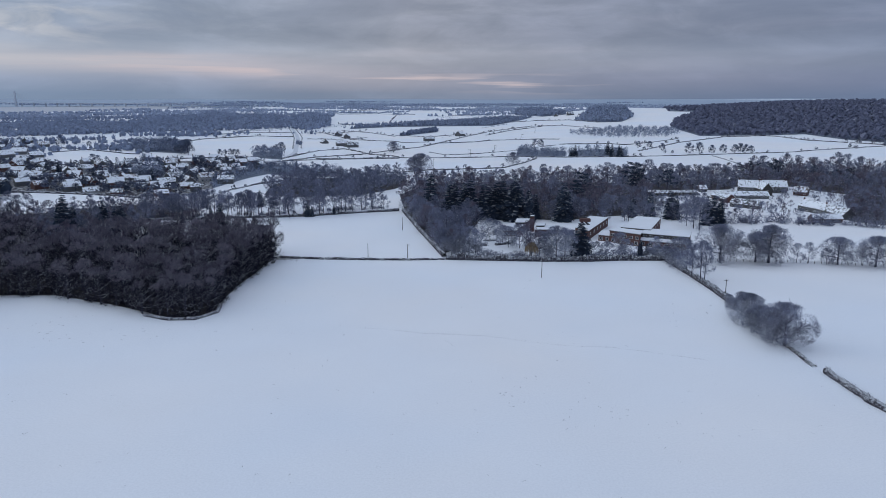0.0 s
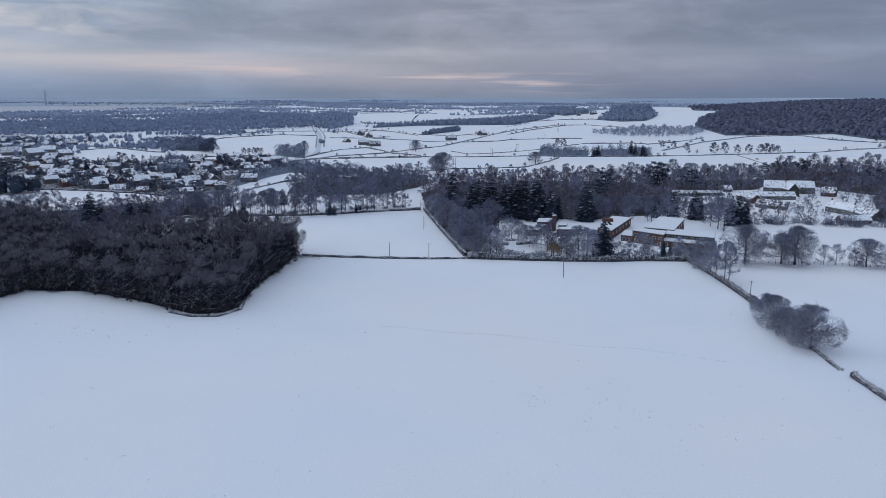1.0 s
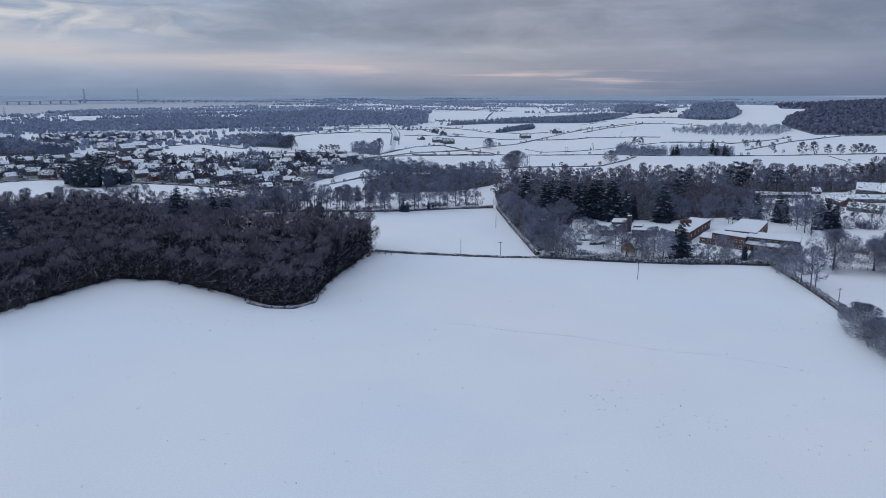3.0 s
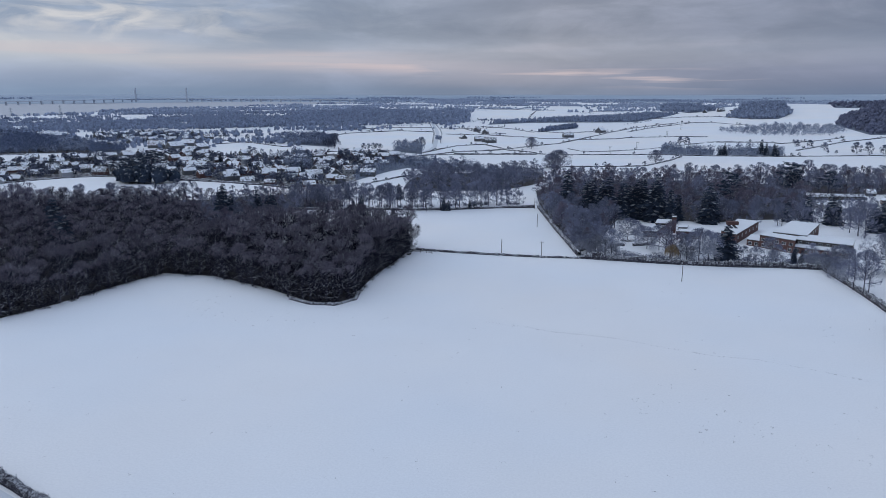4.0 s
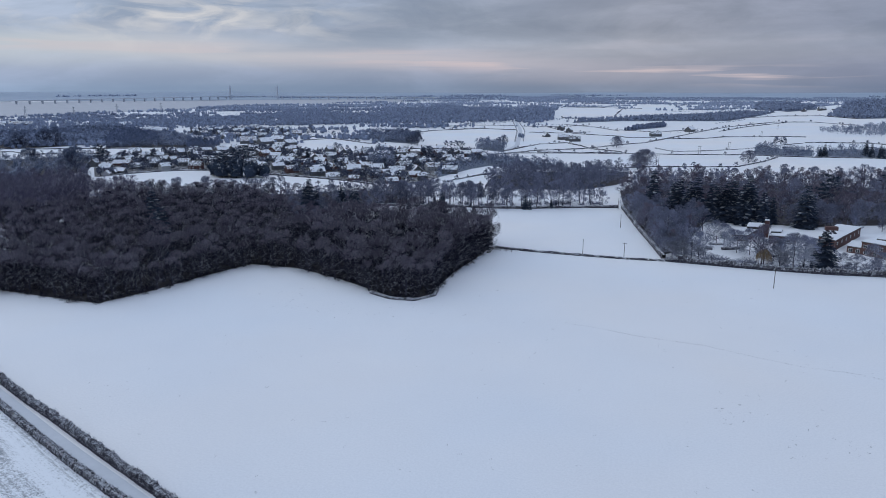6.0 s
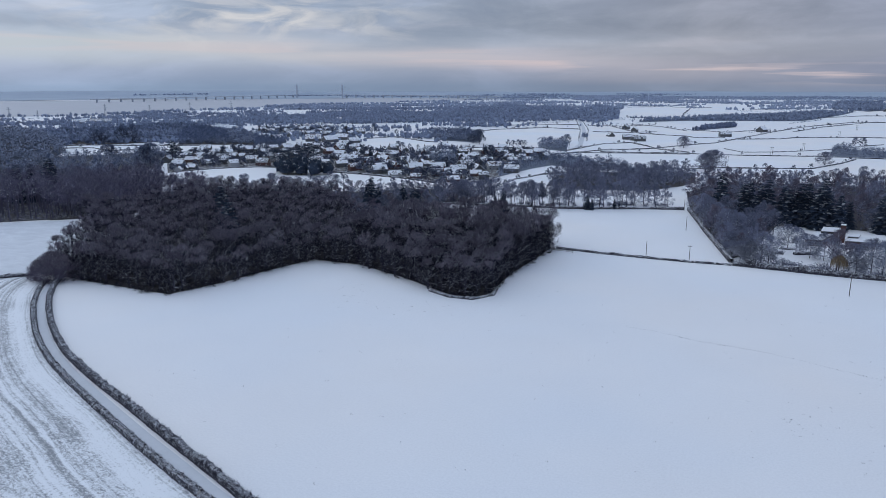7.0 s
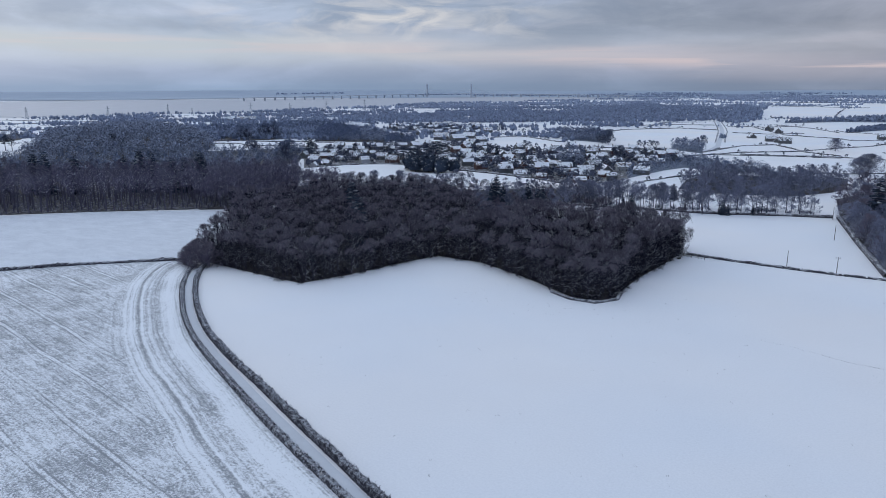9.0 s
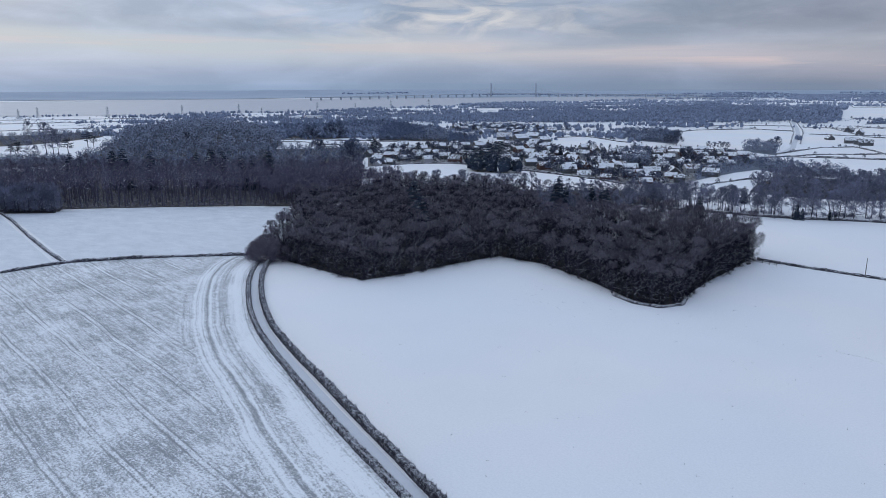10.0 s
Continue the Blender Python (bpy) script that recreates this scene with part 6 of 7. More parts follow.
hedge_bushes = []
FIELD_HEDGE = "thin dark field hedge in the snow"
for n, (line, h) in enumerate((
        ([(-208, 820), (-163, 904), (-110, 947), (-70, 1025), (-34, 1081), (5, 1210), (50, 1367), (104, 1517), (147, 1599), (212, 1708), (293, 1704), (330, 1620), (352, 1590)], 2.2),
        ([(-159, 879), (-61, 897), (11, 899), (85, 917), (158, 910), (233, 918), (313, 936), (399, 962), (488, 987), (546, 1022), (602, 1048), (681, 1083), (782, 1114)], 2.0),
        ([(-132, 726), (-83, 711), (-50, 727), (-15, 751), (22, 762), (66, 775), (99, 840), (119, 894)], 2.0),
        ([(-19, 987), (4, 942), (43, 960), (94, 1008), (154, 1094), (182, 1129)], 1.6),
        ([(-251, 1464), (-160, 1250), (-82, 1208), (-66, 1181), (-23, 1195)], 2.2),
        ([(-4, 1168), (53, 1195), (85, 1238), (168, 1265), (208, 1263)], 2.2),
        ([(188, 1142), (273, 1152), (290, 1127), (344, 1173), (418, 1258)], 2.2),
        ([(280, 1008), (390, 1170), (462, 1240), (510, 1286), (587, 1298), (606, 1282), (618, 1196), (658, 1147), (692, 1102), (730, 1051)], 2.4),
        ([(359, 936), (355, 881), (348, 817)], 1.2),
        ([(-404, 2752), (-280, 2830), (-108, 2743)], 2.5), ([(-138, 1834), (-158, 2263), (-172, 2624)], 2.5), ([(-258, 1754), (-186, 1737)], 2.5),
        ([(31, 2561), (152, 2536), (220, 2633)], 2.6), ([(-567, 3180), (-377, 3285), (-174, 3392)], 2.8), ([(145, 1903), (260, 1977), (348, 1938), (395, 1803)], 2.8),
        ([(84, 1383), (142, 1535), (238, 1699)], 2.2), ([(-94, 1384), (-26, 1334), (40, 1422)], 2.0), ([(-218, 1524), (-145, 1456), (-91, 1349)], 2.0),
        ([(-440, 1168), (-426, 1265), (-353, 1347), (-280, 1325)], 2.4), ([(-785, 1346), (-707, 1433), (-597, 1481), (-476, 1514)], 2.6), ([(-414, 1327), (-423, 1450), (-420, 1524)], 2.2),
        ([(-330, 880), (-299, 893), (-247, 901)], 2.0), ([(-202, 881), (-192, 941), (-179, 1008), (-146, 1042), (-118, 994), (-98, 948), (-58, 915)], 2.2),
        ([(-592, 1063), (-494, 1004), (-422, 947), (-408, 945)], 2.4), ([(-470, 831), (-431, 797), (-386, 800), (-370, 841)], 2.0), ([(-540, 971), (-504, 1043), (-453, 1048)], 2.2),
        ([(-377.9, 569.3), (-344.1, 571.6), (-304.0, 564.3), (-265.8, 554.4), (-236.6, 541.1)], 2.2), ([(-499, 517), (-481, 550), (-466, 568), (-432, 593)], 2.2),
        ([(-1464, 451), (-1450, 558), (-1406, 653), (-1368, 725)], 2.2), ([(-1769, 548), (-1698, 678), (-1621, 820), (-1577, 981), (-1475, 1160)], 2.2), ([(-2007, 623), (-1847, 765), (-1745, 942), (-1637, 1173)], 2.0), ([(-783, 576), (-753, 647), (-719, 638), (-689, 693)], 2.2), ([(-802, 618), (-772, 685), (-724, 740), (-670, 766)], 2.0),
        ([(-540, 1367), (-458, 1356), (-409, 1440), (-312, 1461)], 2.2), ([(-288, 1440), (-216, 1451), (-165, 1519)], 2.0), ([(-244, 1268), (-187, 1261), (-140, 1307)], 2.0),
        ([(-191, 856), (-137, 873), (-92, 884), (-56, 889)], 1.8), ([(-181.7, 531.1), (-180.7, 587.7), (-166.3, 632.6), (-145.2, 658.5)], 1.8))):
    hedge("hedge", line, h * 0.6, h * 0.8, FIELD_HEDGE, 3.5, 4, 0.12, seed=100 + n, drop=0.10, mat=M_FIELDHEDGE)
    hedge_bushes += [q for q in resample(line, 9.0) + rng.normal(0, 1.5, (1, 2)) if rng.uniform() < 0.28]
woods("hedgerow_bushes", GARDENTREE, hedge_bushes, "bare bushes and young trees standing in field hedges", "bushes", rng, 0.14, 0.55)

# shelter hedges and lone trees over the far farmland, too many to count
WHITE = [[(-313, 872), (-201, 954), (-288, 1371), (-476, 1288)], [(-441, 800), (-378, 866), (-437, 1001), (-536, 990)], [(-267, 1706), (-126, 1826), (-204, 2881), (-421, 2773)]]
RIVER = [(-1556, 162), (-2160, 778), (-1997, 932), (-1833, 1274), (-1704, 1518), (-1730, 1801), (-1673, 2043), (-1725, 2484), (-1638, 2804), (-1494, 3075), (-1270, 3487), (-1298, 3902), (-2763, 3601), (-3729, 2601), (-4258, 1548), (-4164, 459)]


def far_country():
    g = np.random.default_rng(77)
    pts, size = [], []
    for k in range(620):
        r, t = 1250 + 3450 * g.uniform() ** 0.9, radians(g.uniform(-36, 76) if g.uniform() < 0.45 else g.uniform(5, 76))
        c = np.array([-math.sin(t), math.cos(t)]) * r
        d = t + radians(g.choice([0, 10, -12, 80]) + g.normal(0, 8))
        ln = g.uniform(40, 170) * (0.6 + r / 2600)
        w = g.choice([0.8, 1.6, 16.0, 40.0], p=[0.5, 0.3, 0.12, 0.08])
        n = int(ln / 3.2) + 2 if w < 5 else int(ln * (4 + w) / (60 + 4 * w)) + 2
        u, v = g.uniform(-0.5, 0.5, n) * ln, g.normal(0, w * 0.8, n)
        size.append(np.full(n, w))
        pts.append(c + np.stack([u * math.cos(d) - v * math.sin(d), u * math.sin(d) + v * math.cos(d)], 1))
    pts, size = np.concatenate(pts), np.concatenate(size)
    for hole in [RIVER, *WHITE]:
        out = ~inside(hole, pts[:, 0], pts[:, 1])
        pts, size = pts[out], size[out]
    near = np.hypot(pts[:, 0], pts[:, 1])
    keep = (near > 1500) | (g.uniform(size=len(pts)) < 0.35)
    far = near > 2600
    keep &= (near < 3900) | (pts[:, 0] > 0)
    line = size < 5
    for low, what, smin, smax in ((line, "hedges", 0.16, 0.34), (~line, "trees", 0.45, 0.9)):
        # Outlying trees and hedges, paled in colour to suggest haze.
        woods("far_countryside_" + what, SCRUBFAR if what == "hedges" else VALE, pts[keep & ~far & low], "distant haze-paled " + what + " among snowy fields", what, g, smin, smax)
        woods("farthest_" + what, FARTHER, pts[keep & far & low], "farthest haze-paled " + what + " among snowy fields", what, g, smin, smax)


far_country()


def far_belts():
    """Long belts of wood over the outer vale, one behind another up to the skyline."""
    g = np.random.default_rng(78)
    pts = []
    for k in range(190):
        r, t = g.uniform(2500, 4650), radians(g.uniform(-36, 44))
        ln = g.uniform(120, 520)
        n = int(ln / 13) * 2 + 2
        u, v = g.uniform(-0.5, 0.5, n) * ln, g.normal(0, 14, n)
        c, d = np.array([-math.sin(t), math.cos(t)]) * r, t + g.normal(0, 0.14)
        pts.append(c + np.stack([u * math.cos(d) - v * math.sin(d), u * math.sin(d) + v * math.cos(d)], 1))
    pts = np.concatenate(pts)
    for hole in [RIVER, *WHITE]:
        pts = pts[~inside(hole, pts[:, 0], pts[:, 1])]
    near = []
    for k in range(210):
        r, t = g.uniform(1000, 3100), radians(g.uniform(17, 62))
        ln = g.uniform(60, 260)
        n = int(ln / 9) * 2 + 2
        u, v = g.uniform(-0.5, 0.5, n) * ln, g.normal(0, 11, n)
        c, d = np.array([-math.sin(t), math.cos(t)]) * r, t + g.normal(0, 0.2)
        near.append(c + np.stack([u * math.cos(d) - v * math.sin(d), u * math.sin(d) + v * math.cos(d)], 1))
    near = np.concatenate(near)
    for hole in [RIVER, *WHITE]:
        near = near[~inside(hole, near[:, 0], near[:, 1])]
    woods("vale_belts", VALE, near, "belts of frosted, haze-tinted wood between the village and the river", "wood", g, 0.55, 1.1)
    woods("far_belts", FARTHER, pts, "distant belts of frosted wood, paled for haze, across the vale", "wood", g, 0.6, 1.25)


far_belts()


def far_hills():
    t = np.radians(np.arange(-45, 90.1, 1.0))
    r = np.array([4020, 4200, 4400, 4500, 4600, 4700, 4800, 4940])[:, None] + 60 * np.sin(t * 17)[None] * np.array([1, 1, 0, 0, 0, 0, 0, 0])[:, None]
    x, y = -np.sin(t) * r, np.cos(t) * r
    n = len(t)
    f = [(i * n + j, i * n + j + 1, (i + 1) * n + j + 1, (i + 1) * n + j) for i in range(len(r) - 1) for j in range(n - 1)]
    tagged(new("backdrop", mesh_of("backdrop", np.stack([x, y, land(x, y) + 1.5], -1).reshape(-1, 3), f, [M_HILLS], smooth=True)), "hills and shore far beyond the river, tinted blue-grey for haze", "hills", kind="structure")


far_hills()
strip("road", [(-346, 1616), (-322, 1526), (-291, 1404), (-264, 1286), (-241, 1167), (-222, 1065), (-207, 988), (-203, 942), (-204, 897)], 6.5, M_TAR, 0.15, "main road under thin snow climbing between fields", "road", 8.0)
hedge("hedge", [(-351, 1614), (-328, 1522), (-297, 1400), (-270, 1283), (-244, 1151), (-222, 1042)], 1.2, 1.3, "dark roadside hedge", 3.0, 6, 0.14, seed=201)
hedge("hedge", [(-341, 1621), (-316, 1529), (-284, 1408), (-257, 1291), (-233, 1159), (-211, 1050)], 1.2, 1.3, "dark roadside hedge", 3.0, 6, 0.14, seed=202)
plant_list(FARTREE, [(-294, 926, 8.6), (-288, 930, 7.9), (-282, 934, 8.6), (-278, 937, 7.9), (-274, 940, 7.2), (-224, 976, 14.4), (-230, 972, 11.5)], 11.5, "row of round field trees")
plant_list(FARTREE, [(-350, 951, 18.3), (-339, 936, 20.9), (-353, 948, 16.8), (-364, 964, 14)], 11.5, "poplars")
plant_list(FARTREE, [(-414, 829, 10.1), (-409, 832, 8.6), (-402, 838, 6.4), (-393, 845, 5), (-580, 1071, 18), (-536, 1068, 9.2), (-260, 753, 15), (-267, 755, 13.3)], 11.5, "field trees")
plant_list(FARTREE, [(143, 1094, 11.3), (152, 1094, 11.3), (340, 971, 14.6), (360, 989, 14.1), (371, 971, 11.6), (387, 971, 12.3), (406, 979, 11.7), (414, 979, 13.2), (418, 970, 12.3), (425, 970, 10.8), (297, 1070, 10.2), (314, 1070, 10.2), (314, 1008, 11.2), (307, 971, 4.6), (317, 971, 4.6), (611, 1057, 6.7), (693, 1132, 11.6), (703, 1132, 9.8), (669, 1167, 10.1)], 11.5, "hedgerow trees among far fields")
plant_list(SPRUCE, [(173, 919, 16), (168, 918, 11.7), (225, 936, 17.1), (230, 918, 16.1), (233, 918, 14.6), (223, 953, 18.2)], 17, "dark yews by a field lane")
plant_list(BUSHD, [(614, 1048, 6.6), (519, 1284, 5), (508, 1286, 4), (680, 1155, 6.4), (-77, 913, 4.4), (371, 1171, 4.6), (398, 1195, 4.7)], 4.1, "lone bushes in the fields")


# ---- houses ----
def wall_frame(p, q):
    p, q = Vector(p[:2]), Vector(q[:2])
    d = q - p
    return (p + q) / 2, d.length, math.degrees(math.atan2(d.y, d.x))


WINDOWS = {}


def window_mesh(w, h):
    if (w, h) not in WINDOWS:
        bm = boxes((-w / 2, w / 2, -0.05, 0.03, 0, h))
        glass = bpy.data.meshes.new("window")
        bm.to_mesh(glass), bm.free(), glass.materials.append(M_GLASS)
        t = 0.09
        bm = boxes((-w / 2 - t, -w / 2, -0.09, 0.05, -t, h + t), (w / 2, w / 2 + t, -0.09, 0.05, -t, h + t), (-w / 2, w / 2, -0.09, 0.05, h, h + t),
                   (-w / 2, w / 2, -0.12, 0.05, -t, 0), (-0.04, 0.04, -0.08, 0.04, 0, h))
        frame_ = bpy.data.meshes.new("frame")
        bm.to_mesh(frame_), bm.free(), frame_.materials.append(M_WHITE)
        WINDOWS[(w, h)] = glass, frame_
    return WINDOWS[(w, h)]


def add_window(root, x, y, z, w, h, turn=0.0):
    glass, frame_ = window_mesh(w, h)
    g = child("window", glass, root)
    g.matrix_basis = pose(x, y, z, 0, 0, turn)
    child("frame", frame_, g)


def house(mid, long, turn, deep, eaves, ridge, wall, roof, label, chimneys=1, detail=True, group="", category="house", porch=False):
    """A gabled house, front to -y. Its parts: walls, two roof slopes with snow, chimneys, windows, door."""
    x, y = mid
    root = tagged(new("house"), label, category, group)
    root.matrix_basis = pose(x, y, zed(x, y), 0, 0, turn)
    a, b = long / 2, deep / 2
    bm = bmesh.new()
    pts = [(-a, -b, -1), (-a, b, -1), (-a, b, eaves), (-a, 0, ridge - 0.12), (-a, -b, eaves)]
    left = [bm.verts.new(p) for p in pts]
    right = [bm.verts.new((-p[0], p[1], p[2])) for p in pts]
    bm.faces.new(left[::-1]), bm.faces.new(right)
    for i in range(5):
        bm.faces.new((left[i], left[(i + 1) % 5], right[(i + 1) % 5], right[i]))
    part("wall", bm, wall, root)
    rise = (ridge - eaves) / b
    for s in (-1, 1):
        bm = bmesh.new()
        o = 0.45
        v = [bm.verts.new(p) for h in (0.0, 0.28) for p in (
            (-a - 0.3, s * (b + o), eaves - o * rise + h), (a + 0.3, s * (b + o), eaves - o * rise + h), (a + 0.3, -s * 0.02 * 0, ridge + h), (-a - 0.3, 0, ridge + h))]
        for f in ((0, 1, 2, 3), (7, 6, 5, 4), (0, 4, 5, 1), (1, 5, 6, 2), (3, 2, 6, 7), (0, 3, 7, 4)):
            bm.faces.new([v[i] for i in f])
        bmesh.ops.recalc_face_normals(bm, faces=bm.faces)
        part("roof", bm, roof, root)
    for k in range(chimneys):
        cx = (-a + 0.7) if k == 0 else (a - 0.7)
        ch = part("chimney", boxes((cx - 0.45, cx + 0.45, -0.4, 0.4, eaves, ridge + 1.1), (cx - 0.52, cx + 0.52, -0.47, 0.47, ridge + 0.95, ridge + 1.1)), M_BRICK, root)
        part("chimney_pot", boxes((cx - 0.16, cx + 0.16, -0.16, 0.16, ridge + 1.1, ridge + 1.5)), M_BRICK, ch)
    if detail:
        rows = [0.9] if eaves < 4 else [0.9, 3.4]
        n = max(2, int(long / 3.2))
        for z in rows:
            for i in range(n):
                wx = -a + long * (i + 0.5) / n
                if z == rows[0] and i == n // 2:
                    part("door", boxes((wx - 0.5, wx + 0.5, -b - 0.06, -b + 0.02, 0, 2.05)), M_DARK, root)
                else:
                    add_window(root, wx, -b, z, 1.3, 1.15)
        for s in (-1, 1):
            add_window(root, s * a, 0, rows[-1], 1.2, 1.15, 90 * s)
    return root


def village_house(x, y, size, seed, detail=True):
    g = random.Random(seed)
    wall = g.choice([M_BRICK, M_STONE, M_RENDER, M_STONE, M_STONE, M_BRICK, M_STONE])
    roof = g.choice([M_ROOF, M_SLATE, M_SLATE])
    turn = g.choice([20, 110, 55, 35, 75, 10]) + g.uniform(-12, 12)
    two = g.random() < 0.65
    if math.hypot(x, y) > 950:
        wall = M_STONE
    long, deep = size * g.uniform(0.85, 1.15), size * g.uniform(0.55, 0.65)
    eaves = 4.5 if two else 2.5
    tone = {M_BRICK: "brick", M_RENDER: "pale rendered", M_STONE: "grey stone"}[wall]
    label = f"{'two-storey' if two else 'low'} {tone} village house with a snow-covered roof"
    near = detail and math.hypot(x, y) < 950
    h = house((x, y), long, turn, deep, eaves, eaves + deep * 0.42, wall, roof, label, g.choice([1, 1, 2, 0]), near, "village houses")
    if near and g.random() < 0.55:
        # a lower wing across one end
        w, d = deep * 0.6, deep * 0.55
        bm = bmesh.new()
        x0 = g.choice([-1, 1]) * long * 0.22
        pts = [(x0 - w / 2, eaves - 0.5), (x0, eaves + w * 0.38), (x0 + w / 2, eaves - 0.5), (x0 + w / 2, -1), (x0 - w / 2, -1)]
        f = [bm.verts.new((p, -deep / 2 - d, q)) for p, q in pts]
        k = [bm.verts.new((p, -deep / 2 + deep * 0.3, q)) for p, q in pts]
        bm.faces.new(f), bm.faces.new(k[::-1])
        for i in range(5):
            bm.faces.new((f[(i + 1) % 5], f[i], k[i], k[(i + 1) % 5]))
        part("wing", bm, wall, h)
        for s in (-1, 1):
            bm = bmesh.new()
            lo, hi = (x0 + s * (w / 2 + 0.4), eaves - 0.8), (x0, eaves + w * 0.38 + 0.05)
            v = [bm.verts.new(p) for t in (0, 0.25) for p in ((lo[0], -deep / 2 - d - 0.3, lo[1] + t), (lo[0], -deep / 2 + deep * 0.3, lo[1] + t),
                                                              (hi[0], -deep / 2 + deep * 0.3, hi[1] + t), (hi[0], -deep / 2 - d - 0.3, hi[1] + t))]
            for q in ((0, 1, 2, 3), (7, 6, 5, 4), (0, 4, 5, 1), (1, 5, 6, 2), (2, 6, 7, 3), (3, 7, 4, 0)):
                bm.faces.new([v[i] for i in q])
            bmesh.ops.recalc_face_normals(bm, faces=bm.faces)
            part("roof", bm, roof, h)


n, BUILT = 0, []
for rows in (
        [(-521, 547, 14), (-500, 542, 12), (-511, 577, 16), (-504, 597, 15), (-607, 678, 15), (-577, 670, 13), (-562, 672, 12), (-637, 719, 14), (-565, 709, 16), (-482, 613, 15), (-538, 653, 12), (-550, 720, 14), (-497, 666, 13), (-451, 592, 16), (-445, 611, 12)],
        [(-507, 751, 13), (-412, 628, 17), (-390, 611, 13), (-458, 730, 14), (-475, 776, 14), (-429, 707, 13), (-383, 649, 20), (-367, 640, 14), (-369, 666, 15), (-378, 704, 15), (-351, 666, 16), (-320, 624, 14), (-311.2, 625.3, 14), (-320.5, 601.2, 13), (-315, 659, 16)],
        [(-285.8, 609.6, 17), (-306, 666, 14), (-295, 661, 12), (-409, 803, 14), (-388, 799, 13), (-277, 644, 14), (-253.5, 592.1, 17), (-240.5, 587.6, 16), (-243.8, 614.6, 16), (-250.5, 652.0, 18), (-231.3, 634.4, 18), (-230.8, 576.4, 13), (-221.1, 601.7, 12), (-429, 751, 13), (-458, 787, 12), (-404, 734, 13)],
        [(-220.8, 652.0, 17), (-251, 713, 13), (-254, 780, 13), (-249, 822, 15), (-244, 850, 15), (-287, 770, 13), (-306, 789, 14), (-367, 874, 15), (-285, 804, 12)],
        [(-681, 902, 14), (-644, 883, 18), (-680, 967, 14), (-674, 988, 15), (-654, 986, 14), (-692, 1068, 14), (-588, 895, 20), (-556, 890, 18), (-565, 939, 16), (-512, 883, 14), (-752, 1065, 14), (-739, 1095, 14), (-663, 1088, 14), (-607, 1071, 15), (-632, 1001, 14), (-680, 1156, 14), (-785, 1221, 14), (-758, 1021, 14)],
        [(-914, 1062, 18), (-928, 1100, 18), (-878, 1063, 18), (-1307, 1163, 20), (-1370, 1191, 18), (-1331, 1113, 20), (-1413, 1200, 18), (-1091, 1210, 20), (-147, 1095, 14), (-138, 1079, 13), (-160, 1109, 13)],
        [(-201, 1362, 15), (-176, 1297, 14), (-196, 1165, 14), (33, 1367, 17), (-24, 1224, 14), (377, 2105, 17), (408, 2090, 17), (336, 2112, 16)]):
    for x, y, size in rows:
        n += 1
        BUILT.append((x, y))
        village_house(x, y, size * (0.88 if math.hypot(x, y) < 950 else 1.15), n)



def more_houses(poly, gap, near, size):
    """The closer-set houses between the larger ones."""
    g = np.random.default_rng(93)
    for x, y in fill(poly, gap, g):
        if min(math.hypot(x - a, y - b) for a, b in BUILT) > near and g.uniform() < 0.85:
            BUILT.append((x, y))
            village_house(x, y, g.uniform(*size), 300 + len(BUILT), False)


# gardens of the village: trees, bushes and garden hedges
VILLAGE = [(-497, 507), (-473, 577), (-391, 584), (-310.3, 575.8), (-242.8, 549.4), (-201.7, 555.1), (-197.4, 609.9), (-195, 780), (-238, 871), (-319, 850), (-412, 763), (-498, 856), (-584, 761), (-649, 663)]
FARVILLAGE = [(-861, 1120), (-840, 1190), (-714, 1210), (-561, 971), (-579, 900), (-700, 1000), (-775, 1009)]
more_houses(VILLAGE, 21.0, 19.0, (9.5, 13.5))
more_houses(FARVILLAGE, 34.0, 30.0, (11.0, 15.0))
sheet("gardens", VILLAGE, 60.0, M_GARDEN, 0.12, "snowy village gardens, lanes and drives", "gardens")
sheet("gardens", FARVILLAGE, 60.0, M_GARDEN, 0.15, "snowy village gardens, lanes and drives", "gardens")
g = np.random.default_rng(91)
pts = fill(VILLAGE, 10.5, g)
pts = pts[(g.uniform(size=len(pts)) < 0.75) & (np.sin(pts[:, 0] * 0.075 + 1.3) + np.sin(pts[:, 1] * 0.06 + pts[:, 0] * 0.03) > -0.25)]
woods("village_trees", GARDENTREE, pts, "bare garden trees among village houses", "trees", g, 0.4, 1.0)
woods("village_bushes", BUSHLOW, fill(VILLAGE, 13.0, g), "snowy garden bushes and hedges among houses", "bushes", g, 0.3, 0.7)
woods("village_trees", GARDENTREE, fill(FARVILLAGE, 13.0, g), "bare garden trees among farther houses", "trees", g, 0.4, 0.8)
woods("village_bushes", BUSHLOW, fill(FARVILLAGE, 24.0, g), "snowy garden bushes among farther houses", "bushes", g, 0.4, 1.0)
plant_list(PINE, [(-405, 574, 21.3), (-416, 578, 18.2), (-409, 595, 20.8), (-435, 591, 17.6), (-414, 619, 22.6), (-419, 637, 20), (-384.7, 564.7, 10.9), (-529, 625, 14.4), (-563, 584, 21.9), (-570, 596, 17), (-534, 657, 9.4)], 15.5, "dark pines in the village")
for n, (x, y, h) in enumerate([(-360, 548, 17), (-373, 545, 20), (-385, 541, 18), (-394, 548, 21), (-367, 560, 19), (-381, 557, 22), (-352, 556, 16), (-402, 556, 17), (-389, 566, 19)]):
    YEW[n % 3].at(x, y, h / 14, n * 1.3, "broad dark evergreens at the village edge")
